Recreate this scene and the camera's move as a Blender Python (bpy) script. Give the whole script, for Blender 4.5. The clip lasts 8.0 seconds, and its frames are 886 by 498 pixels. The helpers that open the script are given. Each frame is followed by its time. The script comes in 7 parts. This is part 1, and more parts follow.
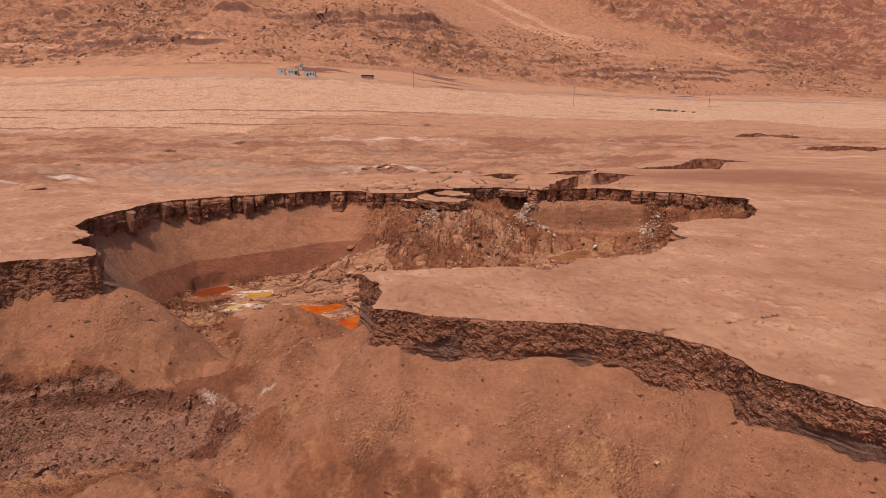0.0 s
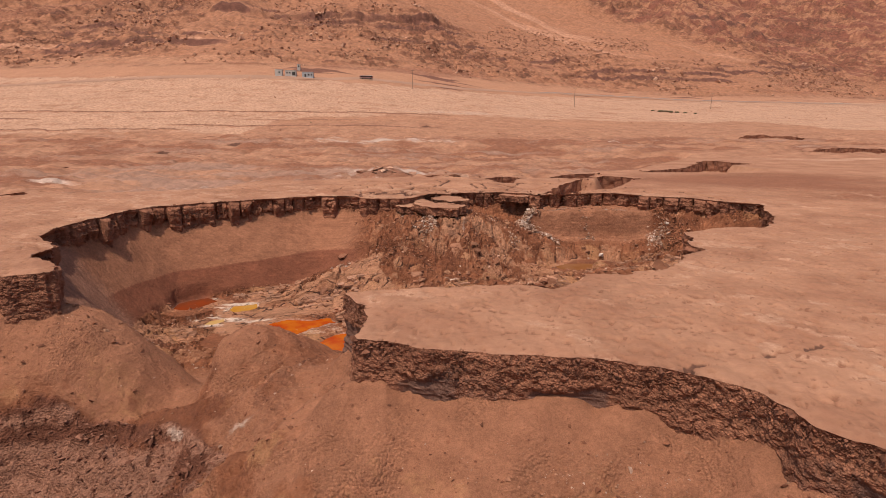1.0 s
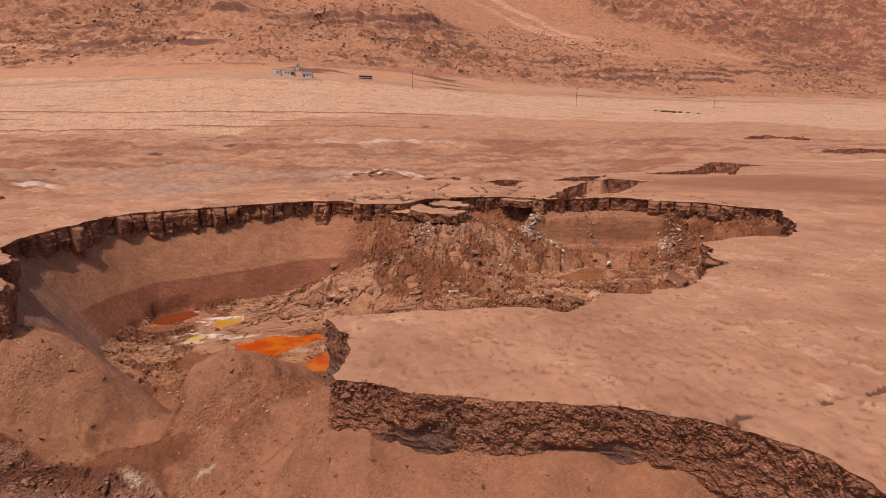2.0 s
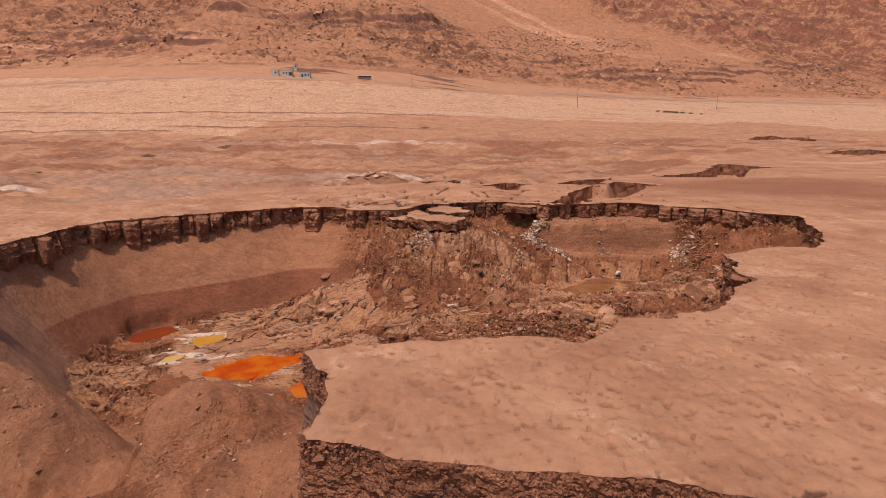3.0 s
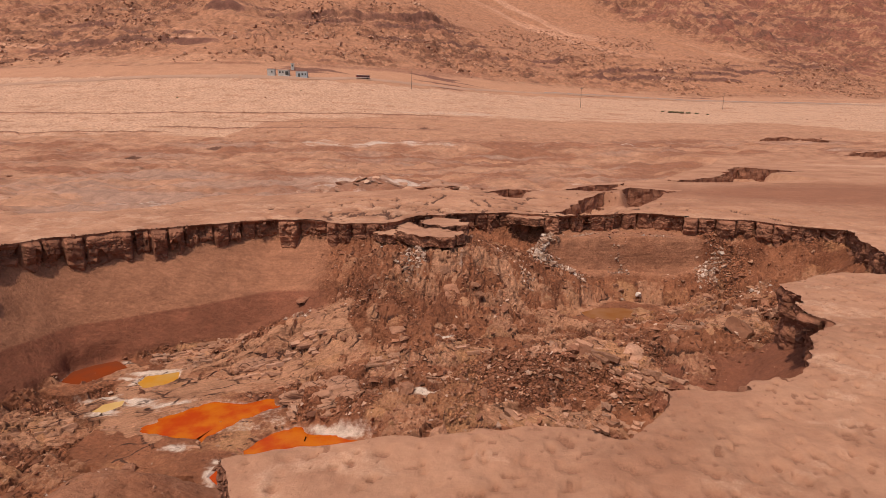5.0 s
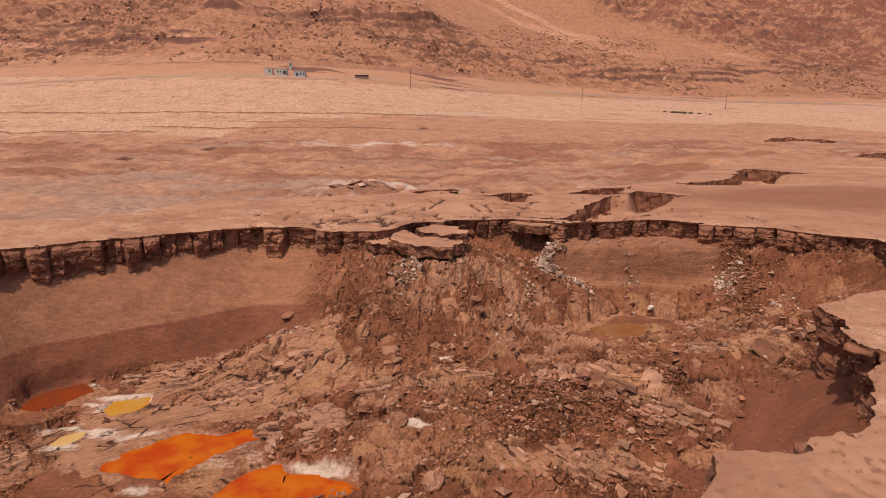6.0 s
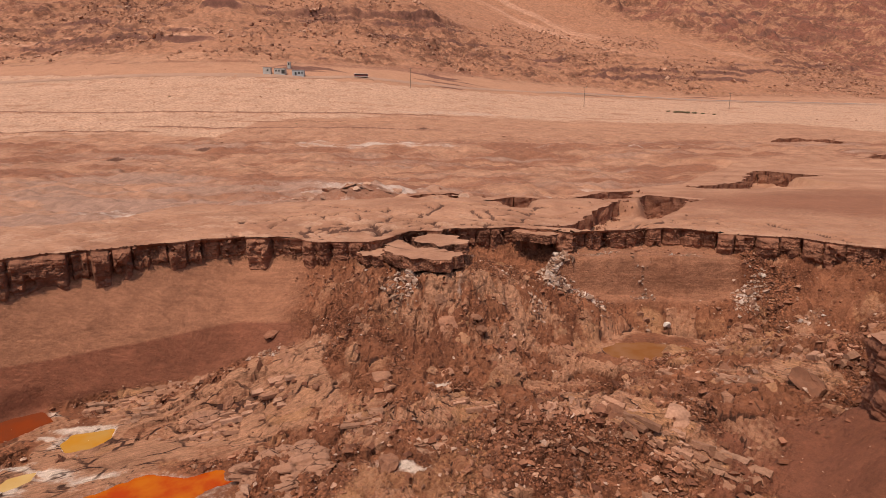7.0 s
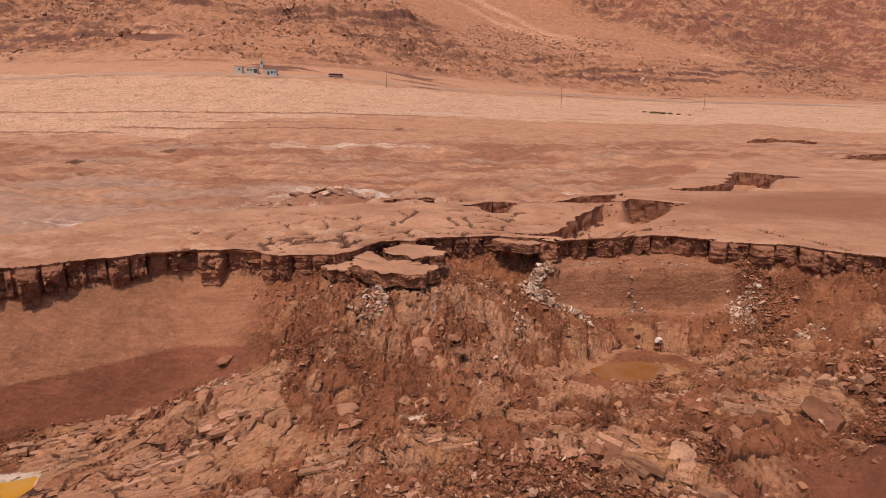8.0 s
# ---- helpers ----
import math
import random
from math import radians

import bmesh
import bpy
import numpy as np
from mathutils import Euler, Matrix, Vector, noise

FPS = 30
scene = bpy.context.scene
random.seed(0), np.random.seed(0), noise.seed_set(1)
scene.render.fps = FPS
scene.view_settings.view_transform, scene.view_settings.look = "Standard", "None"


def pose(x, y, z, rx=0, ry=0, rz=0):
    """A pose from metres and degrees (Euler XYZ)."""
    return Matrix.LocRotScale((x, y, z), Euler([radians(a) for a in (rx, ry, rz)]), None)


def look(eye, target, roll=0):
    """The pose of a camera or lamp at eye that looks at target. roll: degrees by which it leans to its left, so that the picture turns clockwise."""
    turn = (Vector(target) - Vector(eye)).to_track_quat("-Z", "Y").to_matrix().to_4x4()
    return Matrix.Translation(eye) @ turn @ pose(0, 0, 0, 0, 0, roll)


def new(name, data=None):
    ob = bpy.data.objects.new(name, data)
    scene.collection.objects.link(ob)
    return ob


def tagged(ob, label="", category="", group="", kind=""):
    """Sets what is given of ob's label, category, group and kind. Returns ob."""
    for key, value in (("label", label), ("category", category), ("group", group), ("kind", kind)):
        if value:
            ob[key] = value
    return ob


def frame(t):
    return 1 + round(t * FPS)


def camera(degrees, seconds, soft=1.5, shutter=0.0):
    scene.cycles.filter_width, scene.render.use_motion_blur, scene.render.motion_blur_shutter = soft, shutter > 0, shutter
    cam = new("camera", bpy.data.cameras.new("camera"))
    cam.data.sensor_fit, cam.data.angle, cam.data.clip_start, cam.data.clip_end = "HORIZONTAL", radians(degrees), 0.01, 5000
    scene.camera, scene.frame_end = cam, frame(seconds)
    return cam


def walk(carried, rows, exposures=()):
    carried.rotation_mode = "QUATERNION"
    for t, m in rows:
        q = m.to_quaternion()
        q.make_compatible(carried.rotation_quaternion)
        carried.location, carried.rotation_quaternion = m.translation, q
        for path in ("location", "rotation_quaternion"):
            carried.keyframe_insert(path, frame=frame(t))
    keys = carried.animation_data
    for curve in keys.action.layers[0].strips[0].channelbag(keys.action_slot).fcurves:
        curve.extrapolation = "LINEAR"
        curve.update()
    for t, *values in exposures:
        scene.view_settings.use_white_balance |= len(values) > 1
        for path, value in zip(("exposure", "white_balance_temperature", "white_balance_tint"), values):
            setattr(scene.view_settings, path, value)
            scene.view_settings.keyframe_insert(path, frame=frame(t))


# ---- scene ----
# ---------- camera and its flight: level, 15 m above the mud flat ----------
cam = camera(75.4, 8.0, soft=0.9)
PATH = [
    (0, (-0.004, -0.087, 14.79), (-0.018, 1.863, 14.345), 0.05),
    (0.5, (0.168, 3.006, 14.77), (0.156, 4.957, 14.327), 0.07),
    (1, (0.38, 6.093, 14.80), (0.367, 8.044, 14.359), 0.07),
    (1.5, (0.588, 9.194, 14.85), (0.573, 11.145, 14.409), 0.05),
    (3, (0.934, 18.654, 14.85), (0.918, 20.606, 14.412), 0.0),
    (3.5, (1.102, 21.785, 14.825), (1.085, 23.737, 14.387), 0.0),
    (4, (1.293, 24.719, 14.79), (1.275, 26.671, 14.353), 0.0),
    (4.5, (1.492, 27.94, 14.76), (1.473, 29.891, 14.324), 0.0),
    (6, (1.895, 37.124, 14.79), (1.876, 39.076, 14.354), 0.03),
    (6.5, (2.035, 40.476, 14.86), (2.015, 42.428, 14.424), 0.05),
    (7, (2.137, 43.62, 14.879), (2.116, 45.572, 14.442), 0.06),
    (7.5, (2.361, 46.596, 14.873), (2.366, 48.548, 14.438), 0.08),
    (8, (2.575, 49.891, 14.854), (2.63, 51.842, 14.419), 0.1),
]
walk(cam, [(t, look(eye, target, roll)) for t, eye, target, roll in PATH])

# ---------- daylight: high hazy sun ----------
SUN_EL, SUN_AZ = 67.0, -148.0          # azimuth from +y towards +x
world = bpy.data.worlds.new("sky")
scene.world = world
world.use_nodes = True
wt = world.node_tree
sky = wt.nodes.new("ShaderNodeTexSky")
sky.sky_type = "NISHITA"
sky.sun_disc = False
sky.sun_elevation = radians(SUN_EL)
sky.sun_rotation = radians(SUN_AZ)
sky.air_density, sky.dust_density, sky.ozone_density = 1.0, 4.0, 1.0
wt.nodes["Background"].inputs["Strength"].default_value = 0.122
wt.links.new(sky.outputs["Color"], wt.nodes["Background"].inputs["Color"])
sun_data = bpy.data.lights.new("sun", "SUN")
sun_data.energy, sun_data.angle, sun_data.color = 3.15, radians(0.8), (1.0, 0.885, 0.75)
sun = new("sun", sun_data)
sun_from = Vector((math.sin(radians(SUN_AZ)) * math.cos(radians(SUN_EL)), math.cos(radians(SUN_AZ)) * math.cos(radians(SUN_EL)), math.sin(radians(SUN_EL))))
sun.matrix_world = look(sun_from * 300, (0, 0, 0))
scene.view_settings.exposure = 0.0
# ---------- noise on arrays ----------
def lattice(ix, iy, seed):
    h = (ix.astype(np.int64) * 374761393 + iy.astype(np.int64) * 668265263 + seed * 1442695041) & 0x7FFFFFFF
    h = ((h ^ (h >> 13)) * 1274126177) & 0x7FFFFFFF
    h = ((h ^ (h >> 16)) * 668265263) & 0x7FFFFFFF
    return ((h ^ (h >> 15)) & 0xFFFFF) / float(0xFFFFF)


def vnoise(x, y, seed=0):
    """Smooth value noise, -1 to 1."""
    ix, iy = np.floor(x), np.floor(y)
    fx, fy = x - ix, y - iy
    ux, uy = fx * fx * (3 - 2 * fx), fy * fy * (3 - 2 * fy)
    a, b = lattice(ix, iy, seed), lattice(ix + 1, iy, seed)
    c, d = lattice(ix, iy + 1, seed), lattice(ix + 1, iy + 1, seed)
    return 2 * (a + (b - a) * ux + (c - a) * uy + (a - b - c + d) * ux * uy) - 1


def fbm(x, y, size, octaves=4, seed=0, gain=0.5):
    total, amp, norm = 0.0, 1.0, 0.0
    for k in range(octaves):
        f = 2.03 ** k / size
        ca, sa = math.cos(0.7 * k + 0.3), math.sin(0.7 * k + 0.3)
        total = total + amp * vnoise((x * ca - y * sa) * f + 17.3 * k, (x * sa + y * ca) * f - 9.1 * k, seed + k)
        norm += amp
        amp *= gain
    return total / norm


def ridged(x, y, size, octaves=4, seed=0):
    total, amp, norm = 0.0, 1.0, 0.0
    for k in range(octaves):
        f = 2.1 ** k / size
        total = total + amp * (1 - np.abs(vnoise(x * f + 5.7 * k, y * f + 3.1 * k, seed + k)))
        norm += amp
        amp *= 0.5
    return total / norm


def cells(x, y, size, seed=0):
    """Worley cells: distance to the edge, the cell's own random value, and the offset from its centre."""
    gx, gy = x / size, y / size
    ix, iy = np.floor(gx), np.floor(gy)
    best = np.full(gx.shape, 9.0)
    second = np.full(gx.shape, 9.0)
    value, ox, oy = np.zeros(gx.shape), np.zeros(gx.shape), np.zeros(gx.shape)
    for a in (-1, 0, 1):
        for b in (-1, 0, 1):
            jx, jy = ix + a, iy + b
            dx = gx - (jx + 0.1 + 0.8 * lattice(jx, jy, seed))
            dy = gy - (jy + 0.1 + 0.8 * lattice(jx, jy, seed + 7))
            d = np.hypot(dx, dy)
            near = d < best
            second = np.where(near, best, np.minimum(second, d))
            value = np.where(near, lattice(jx, jy, seed + 13), value)
            ox, oy = np.where(near, dx, ox), np.where(near, dy, oy)
            best = np.where(near, d, best)
    return (second - best) * size, value, ox * size, oy * size


def blocks(x, y, size, seed=0):
    """Broken tilted slabs: each cell has its own height and tilt, with a gap between cells. Heights about -1 to 1."""
    wx = x + fbm(x, y, size * 0.8, 2, seed + 30) * size * 0.25
    wy = y + fbm(x, y, size * 0.8, 2, seed + 31) * size * 0.25
    edge, value, ox, oy = cells(wx, wy, size, seed)
    ang = value * 37.0
    tilt = (np.cos(ang) * ox + np.sin(ang) * oy) / size
    return (value - 0.5) * 1.0 + tilt * 1.1 - 0.6 * np.exp(-(edge / (0.06 * size)) ** 2)


def sstep(a, b, v):
    t = np.clip((v - a) / (b - a), 0, 1)
    return t * t * (3 - 2 * t)


def bump(x, y, cx, cy, rx, ry, turn=0.0):
    """A round hill of height 1."""
    c, s = math.cos(radians(turn)), math.sin(radians(turn))
    u, v = (x - cx) * c + (y - cy) * s, -(x - cx) * s + (y - cy) * c
    return np.exp(-(u / rx) ** 2 - (v / ry) ** 2)


# ---------- outlines in plan ----------
def spline(points, step, closed=True):
    """Points every step metres along a smooth line through the corners."""
    p = np.array(points, float)
    n = len(p)
    out = []
    for i in range(n if closed else n - 1):
        if closed:
            a, b, c, d = p[(i - 1) % n], p[i], p[(i + 1) % n], p[(i + 2) % n]
        else:
            a, b, c, d = p[max(i - 1, 0)], p[i], p[i + 1], p[min(i + 2, n - 1)]
        k = max(2, int(np.hypot(*(c - b)) / step))
        t = np.arange(k)[:, None] / k
        m0, m1 = (c - a) * 0.3, (d - b) * 0.3
        out.append((2 * t**3 - 3 * t**2 + 1) * b + (t**3 - 2 * t**2 + t) * m0 + (-2 * t**3 + 3 * t**2) * c + (t**3 - t**2) * m1)
    if not closed:
        out.append(p[-1:])
    return np.concatenate(out)


def line_distance(x, y, line, closed=True):
    """Signed distance to an outline (inside positive when closed), and how far along it the nearest place lies (0 to 1)."""
    shape = np.shape(x)
    x, y = np.ravel(x), np.ravel(y)
    best = np.full(x.shape, 1e9)
    along = np.zeros(x.shape)
    inside = np.zeros(x.shape, bool)
    n = len(line)
    for i in range(n if closed else n - 1):
        (ax, ay), (bx, by) = line[i], line[(i + 1) % n]
        ex, ey = bx - ax, by - ay
        ll = ex * ex + ey * ey + 1e-9
        t = np.clip(((x - ax) * ex + (y - ay) * ey) / ll, 0, 1)
        d = np.hypot(x - ax - t * ex, y - ay - t * ey)
        near = d < best
        best = np.where(near, d, best)
        along = np.where(near, (i + t) / n, along)
        if closed and ay != by:
            inside ^= ((ay > y) != (by > y)) & (x < ex * (y - ay) / (by - ay) + ax)
    if closed:
        best = np.where(inside, best, -best)
    return best.reshape(shape), along.reshape(shape)
# ---------- materials ----------
def nodes_of(name):
    m = bpy.data.materials.new(name)
    m.use_nodes = True
    return m, m.node_tree.nodes, m.node_tree.links, m.node_tree.nodes["Principled BSDF"]


def add(n, kind, **values):
    node = n.new(kind)
    for key, value in values.items():
        node.inputs[key].default_value = value
    return node


def mix(n, l, fac, a, b, blend="MIX"):
    node = n.new("ShaderNodeMix")
    node.data_type, node.blend_type = "RGBA", blend
    for socket, value in ((node.inputs[0], fac), (node.inputs[6], a), (node.inputs[7], b)):
        if isinstance(value, (int, float, tuple)):
            socket.default_value = value if not isinstance(value, tuple) else (*value, 1)
        else:
            l.new(value, socket)
    return node.outputs[2]


def ramp(n, l, value, low, high):
    node = n.new("ShaderNodeMapRange")
    node.interpolation_type = "SMOOTHSTEP"
    node.inputs[1].default_value, node.inputs[2].default_value = low, high
    l.new(value, node.inputs[0])
    return node.outputs[0]


def times(n, l, a, b):
    node = n.new("ShaderNodeMath")
    node.operation = "MULTIPLY"
    l.new(a, node.inputs[0])
    l.new(b, node.inputs[1])
    return node.outputs[0]


def coarse_of(n, l, place, scale):
    t = add(n, "ShaderNodeTexNoise", Scale=scale, Detail=3.0)
    l.new(place, t.inputs["Vector"])
    return t.outputs["Fac"]


def gated(n, l, value, mask):
    """A value times the mesh's mask of that name; either may be left out."""
    if not mask:
        if value is not None:
            return value
        one = n.new("ShaderNodeValue")
        one.outputs[0].default_value = 1.0
        return one.outputs[0]
    a = n.new("ShaderNodeAttribute")
    a.attribute_name = mask
    return a.outputs["Fac"] if value is None else times(n, l, value, a.outputs["Fac"])


def turned(n, l, place, angle, su, sv, warp):
    """World place turned about the upright, then scaled along and across, with a wavering edge."""
    wave = add(n, "ShaderNodeTexNoise", Scale=0.9, Detail=3.0)
    l.new(place, wave.inputs["Vector"])
    bend = n.new("ShaderNodeVectorMath")
    bend.operation = "MULTIPLY_ADD"
    l.new(wave.outputs["Color"], bend.inputs[0])
    bend.inputs[1].default_value = (warp, warp, warp)
    l.new(place, bend.inputs[2])
    turn = n.new("ShaderNodeMapping")
    turn.inputs["Rotation"].default_value = (0, 0, radians(-angle))
    l.new(bend.outputs[0], turn.inputs["Vector"])
    size = n.new("ShaderNodeMapping")
    size.inputs["Scale"].default_value = (su, sv, sv)
    l.new(turn.outputs[0], size.inputs["Vector"])
    return size.outputs[0]


def earth(name, dark, light, size=1.0, relief=0.3, grain=None, masks=(), strata=0.0, rough=0.95, pebbles=0.0, salt_spots=0.0, mottle=(), strata_on="", cracks=(), laminae=(), grit=(), fine_share=0.45):
    """Soil or rock: two tones mixed by coarse and fine noise, fine relief, optional layers, pebbles, and soils named by the mesh's own masks."""
    m, n, l, b = nodes_of(name)
    place = n.new("ShaderNodeNewGeometry").outputs["Position"]
    coarse = add(n, "ShaderNodeTexNoise", Scale=0.12 / size, Detail=6.0, Roughness=0.6)
    fine = add(n, "ShaderNodeTexNoise", Scale=1.6 / size, Detail=8.0, Roughness=0.68)
    speck = add(n, "ShaderNodeTexNoise", Scale=9.0 / size, Detail=4.0, Roughness=0.7)
    for t in (coarse, fine, speck):
        l.new(place, t.inputs["Vector"])
    blend = n.new("ShaderNodeMath")
    blend.operation = "MULTIPLY_ADD"
    l.new(coarse.outputs["Fac"], blend.inputs[0])
    blend.inputs[1].default_value = 1 - fine_share
    half = n.new("ShaderNodeMath")
    half.operation = "MULTIPLY"
    l.new(fine.outputs["Fac"], half.inputs[0])
    half.inputs[1].default_value = fine_share
    l.new(half.outputs[0], blend.inputs[2])
    colour = mix(n, l, ramp(n, l, blend.outputs[0], 0.36, 0.64), dark, light)
    if strata:
        layers = add(n, "ShaderNodeTexNoise", Scale=1.0, Detail=5.0, Roughness=0.65)
        flat = n.new("ShaderNodeMapping")
        flat.inputs["Scale"].default_value = (0.03 / size, 0.03 / size, 1.6 / size) if not strata_on else (0.012, 0.012, 0.32)
        l.new(place, flat.inputs["Vector"])
        l.new(flat.outputs[0], layers.inputs["Vector"])
        if not strata_on:
            colour = mix(n, l, ramp(n, l, layers.outputs["Fac"], 0.4, 0.62), colour, mix(n, l, strata, colour, tuple(0.45 * v for v in dark)))
    for attribute, tint in masks:
        a = n.new("ShaderNodeAttribute")
        a.attribute_name = attribute
        ragged = n.new("ShaderNodeMath")
        ragged.operation = "MULTIPLY_ADD"
        l.new(fine.outputs["Fac"], ragged.inputs[0])
        ragged.inputs[1].default_value = 0.9
        shift = n.new("ShaderNodeMath")
        shift.operation = "SUBTRACT"
        l.new(a.outputs["Fac"], shift.inputs[0])
        shift.inputs[1].default_value = 0.45
        l.new(shift.outputs[0], ragged.inputs[2])
        varied = mix(n, l, ramp(n, l, speck.outputs["Fac"], 0.3, 0.7), tuple(0.8 * v for v in tint), tuple(min(1, 1.15 * v) for v in tint))
        colour = mix(n, l, ramp(n, l, ragged.outputs[0], 0.25, 0.75), colour, varied)
    if strata_on:
        where = n.new("ShaderNodeAttribute")
        where.attribute_name = strata_on
        both = n.new("ShaderNodeMath")
        both.operation = "MULTIPLY"
        l.new(ramp(n, l, layers.outputs["Fac"], 0.44, 0.58), both.inputs[0])
        l.new(where.outputs["Fac"], both.inputs[1])
        colour = mix(n, l, both.outputs[0], colour, mix(n, l, strata, colour, tuple(0.4 * v for v in dark)))
    colour = mix(n, l, ramp(n, l, speck.outputs["Fac"], 0.62, 0.78), colour, mix(n, l, 0.45, colour, tuple(0.5 * v for v in dark)))
    if salt_spots:
        spots = add(n, "ShaderNodeTexVoronoi", Scale=2.2 / size)
        l.new(place, spots.inputs["Vector"])
        colour = mix(n, l, ramp(n, l, spots.outputs["Distance"], salt_spots, salt_spots * 0.5), colour, (0.55, 0.47, 0.40))
    for scale, low, high, stretch in mottle:
        spots_map = n.new("ShaderNodeMapping")
        spots_map.inputs["Scale"].default_value = (scale / stretch, scale, scale * 1.5)
        l.new(place, spots_map.inputs["Vector"])
        spots_tex = add(n, "ShaderNodeTexNoise", Scale=1.0, Detail=7.0, Roughness=0.72)
        l.new(spots_map.outputs[0], spots_tex.inputs["Vector"])
        gainer = n.new("ShaderNodeMapRange")
        gainer.inputs[1].default_value, gainer.inputs[2].default_value, gainer.inputs[3].default_value, gainer.inputs[4].default_value = 0.32, 0.68, low, high
        l.new(spots_tex.outputs["Fac"], gainer.inputs[0])
        colour = mix(n, l, 1.0, colour, gainer.outputs[0], "MULTIPLY")
    dents = []
    for mask, angle, su, sv, width, tone in cracks:      # a net of cracks, drawn out along one direction
        net = add(n, "ShaderNodeTexVoronoi", Scale=1.0)
        net.feature = "DISTANCE_TO_EDGE"
        l.new(turned(n, l, place, angle, su, sv, 0.55), net.inputs["Vector"])
        fac = gated(n, l, ramp(n, l, net.outputs["Distance"], width, width * 0.25), mask)
        patchy = ramp(n, l, coarse_of(n, l, place, 0.6 * sv), 0.42, 0.62)
        fac = times(n, l, fac, patchy)
        colour = mix(n, l, fac, colour, tone)
        dents.append((fac, -0.5))
    for mask, angle, su, sv, low, high in laminae:       # thin layers that crop out as fine lines
        lines = add(n, "ShaderNodeTexNoise", Scale=1.0, Detail=4.0, Roughness=0.7)
        l.new(turned(n, l, place, angle, su, sv, 0.25), lines.inputs["Vector"])
        gain = n.new("ShaderNodeMapRange")
        gain.inputs[1].default_value, gain.inputs[2].default_value, gain.inputs[3].default_value, gain.inputs[4].default_value = 0.34, 0.66, low, high
        l.new(lines.outputs["Fac"], gain.inputs[0])
        lined = mix(n, l, 1.0, colour, gain.outputs[0], "MULTIPLY")
        colour = mix(n, l, gated(n, l, None, mask), colour, lined)
        dents.append((gated(n, l, lines.outputs["Fac"], mask), 0.5))
    for mask, scale, low, high, gaps in grit:                  # small broken lumps, each of its own tone
        lumps = add(n, "ShaderNodeTexVoronoi", Scale=scale)
        l.new(turned(n, l, place, 0, 1, 1, 0.15), lumps.inputs["Vector"])
        tone = n.new("ShaderNodeSeparateColor")
        l.new(lumps.outputs["Color"], tone.inputs[0])
        gain = n.new("ShaderNodeMapRange")
        gain.inputs[3].default_value, gain.inputs[4].default_value = low, high
        l.new(tone.outputs[0], gain.inputs[0])
        lumpy = mix(n, l, 1.0, colour, gain.outputs[0], "MULTIPLY")
        lumpy = mix(n, l, ramp(n, l, lumps.outputs["Distance"], 0.42, 0.75), lumpy, mix(n, l, gaps, lumpy, tuple(0.25 * v for v in dark)))
        colour = mix(n, l, gated(n, l, None, mask), colour, lumpy)
        dents.append((gated(n, l, lumps.outputs["Distance"], mask), -0.8))
    l.new(colour, b.inputs["Base Color"])
    b.inputs["Roughness"].default_value = rough
    b.inputs["Specular IOR Level"].default_value = 0.15
    height = fine.outputs["Fac"]
    for fac, weight in dents:
        deeper = n.new("ShaderNodeMath")
        deeper.operation = "MULTIPLY_ADD"
        l.new(fac, deeper.inputs[0])
        deeper.inputs[1].default_value = weight
        l.new(height, deeper.inputs[2])
        height = deeper.outputs[0]
    if pebbles:
        stones = add(n, "ShaderNodeTexVoronoi", Scale=1.0 / pebbles)
        l.new(place, stones.inputs["Vector"])
        both = n.new("ShaderNodeMath")
        both.operation = "MULTIPLY_ADD"
        l.new(stones.outputs["Distance"], both.inputs[0])
        both.inputs[1].default_value = -0.6
        l.new(height, both.inputs[2])
        height = both.outputs[0]
    fine_relief = n.new("ShaderNodeMath")
    fine_relief.operation = "MULTIPLY_ADD"
    l.new(speck.outputs["Fac"], fine_relief.inputs[0])
    fine_relief.inputs[1].default_value = 0.3
    l.new(height, fine_relief.inputs[2])
    bumps = add(n, "ShaderNodeBump", Strength=1.0, Distance=relief)
    l.new(fine_relief.outputs[0], bumps.inputs["Height"])
    l.new(bumps.outputs[0], b.inputs["Normal"])
    return m


def water(name, tint, edge):
    """Shallow brine, coloured by iron and algae."""
    m, n, l, b = nodes_of(name)
    place = n.new("ShaderNodeNewGeometry").outputs["Position"]
    cloud = add(n, "ShaderNodeTexNoise", Scale=0.35, Detail=4.0, Roughness=0.55)
    l.new(place, cloud.inputs["Vector"])
    l.new(mix(n, l, ramp(n, l, cloud.outputs["Fac"], 0.35, 0.68), tint, edge), b.inputs["Base Color"])
    b.inputs["Roughness"].default_value = 0.25
    b.inputs["Specular IOR Level"].default_value = 0.12
    return m


def plain(name, colour, rough=0.8, metal=0.0):
    m, n, l, b = nodes_of(name)
    grain = add(n, "ShaderNodeTexNoise", Scale=3.0, Detail=5.0)
    l.new(mix(n, l, ramp(n, l, grain.outputs["Fac"], 0.3, 0.7), tuple(0.8 * v for v in colour), colour), b.inputs["Base Color"])
    b.inputs["Roughness"].default_value, b.inputs["Metallic"].default_value = rough, metal
    return m


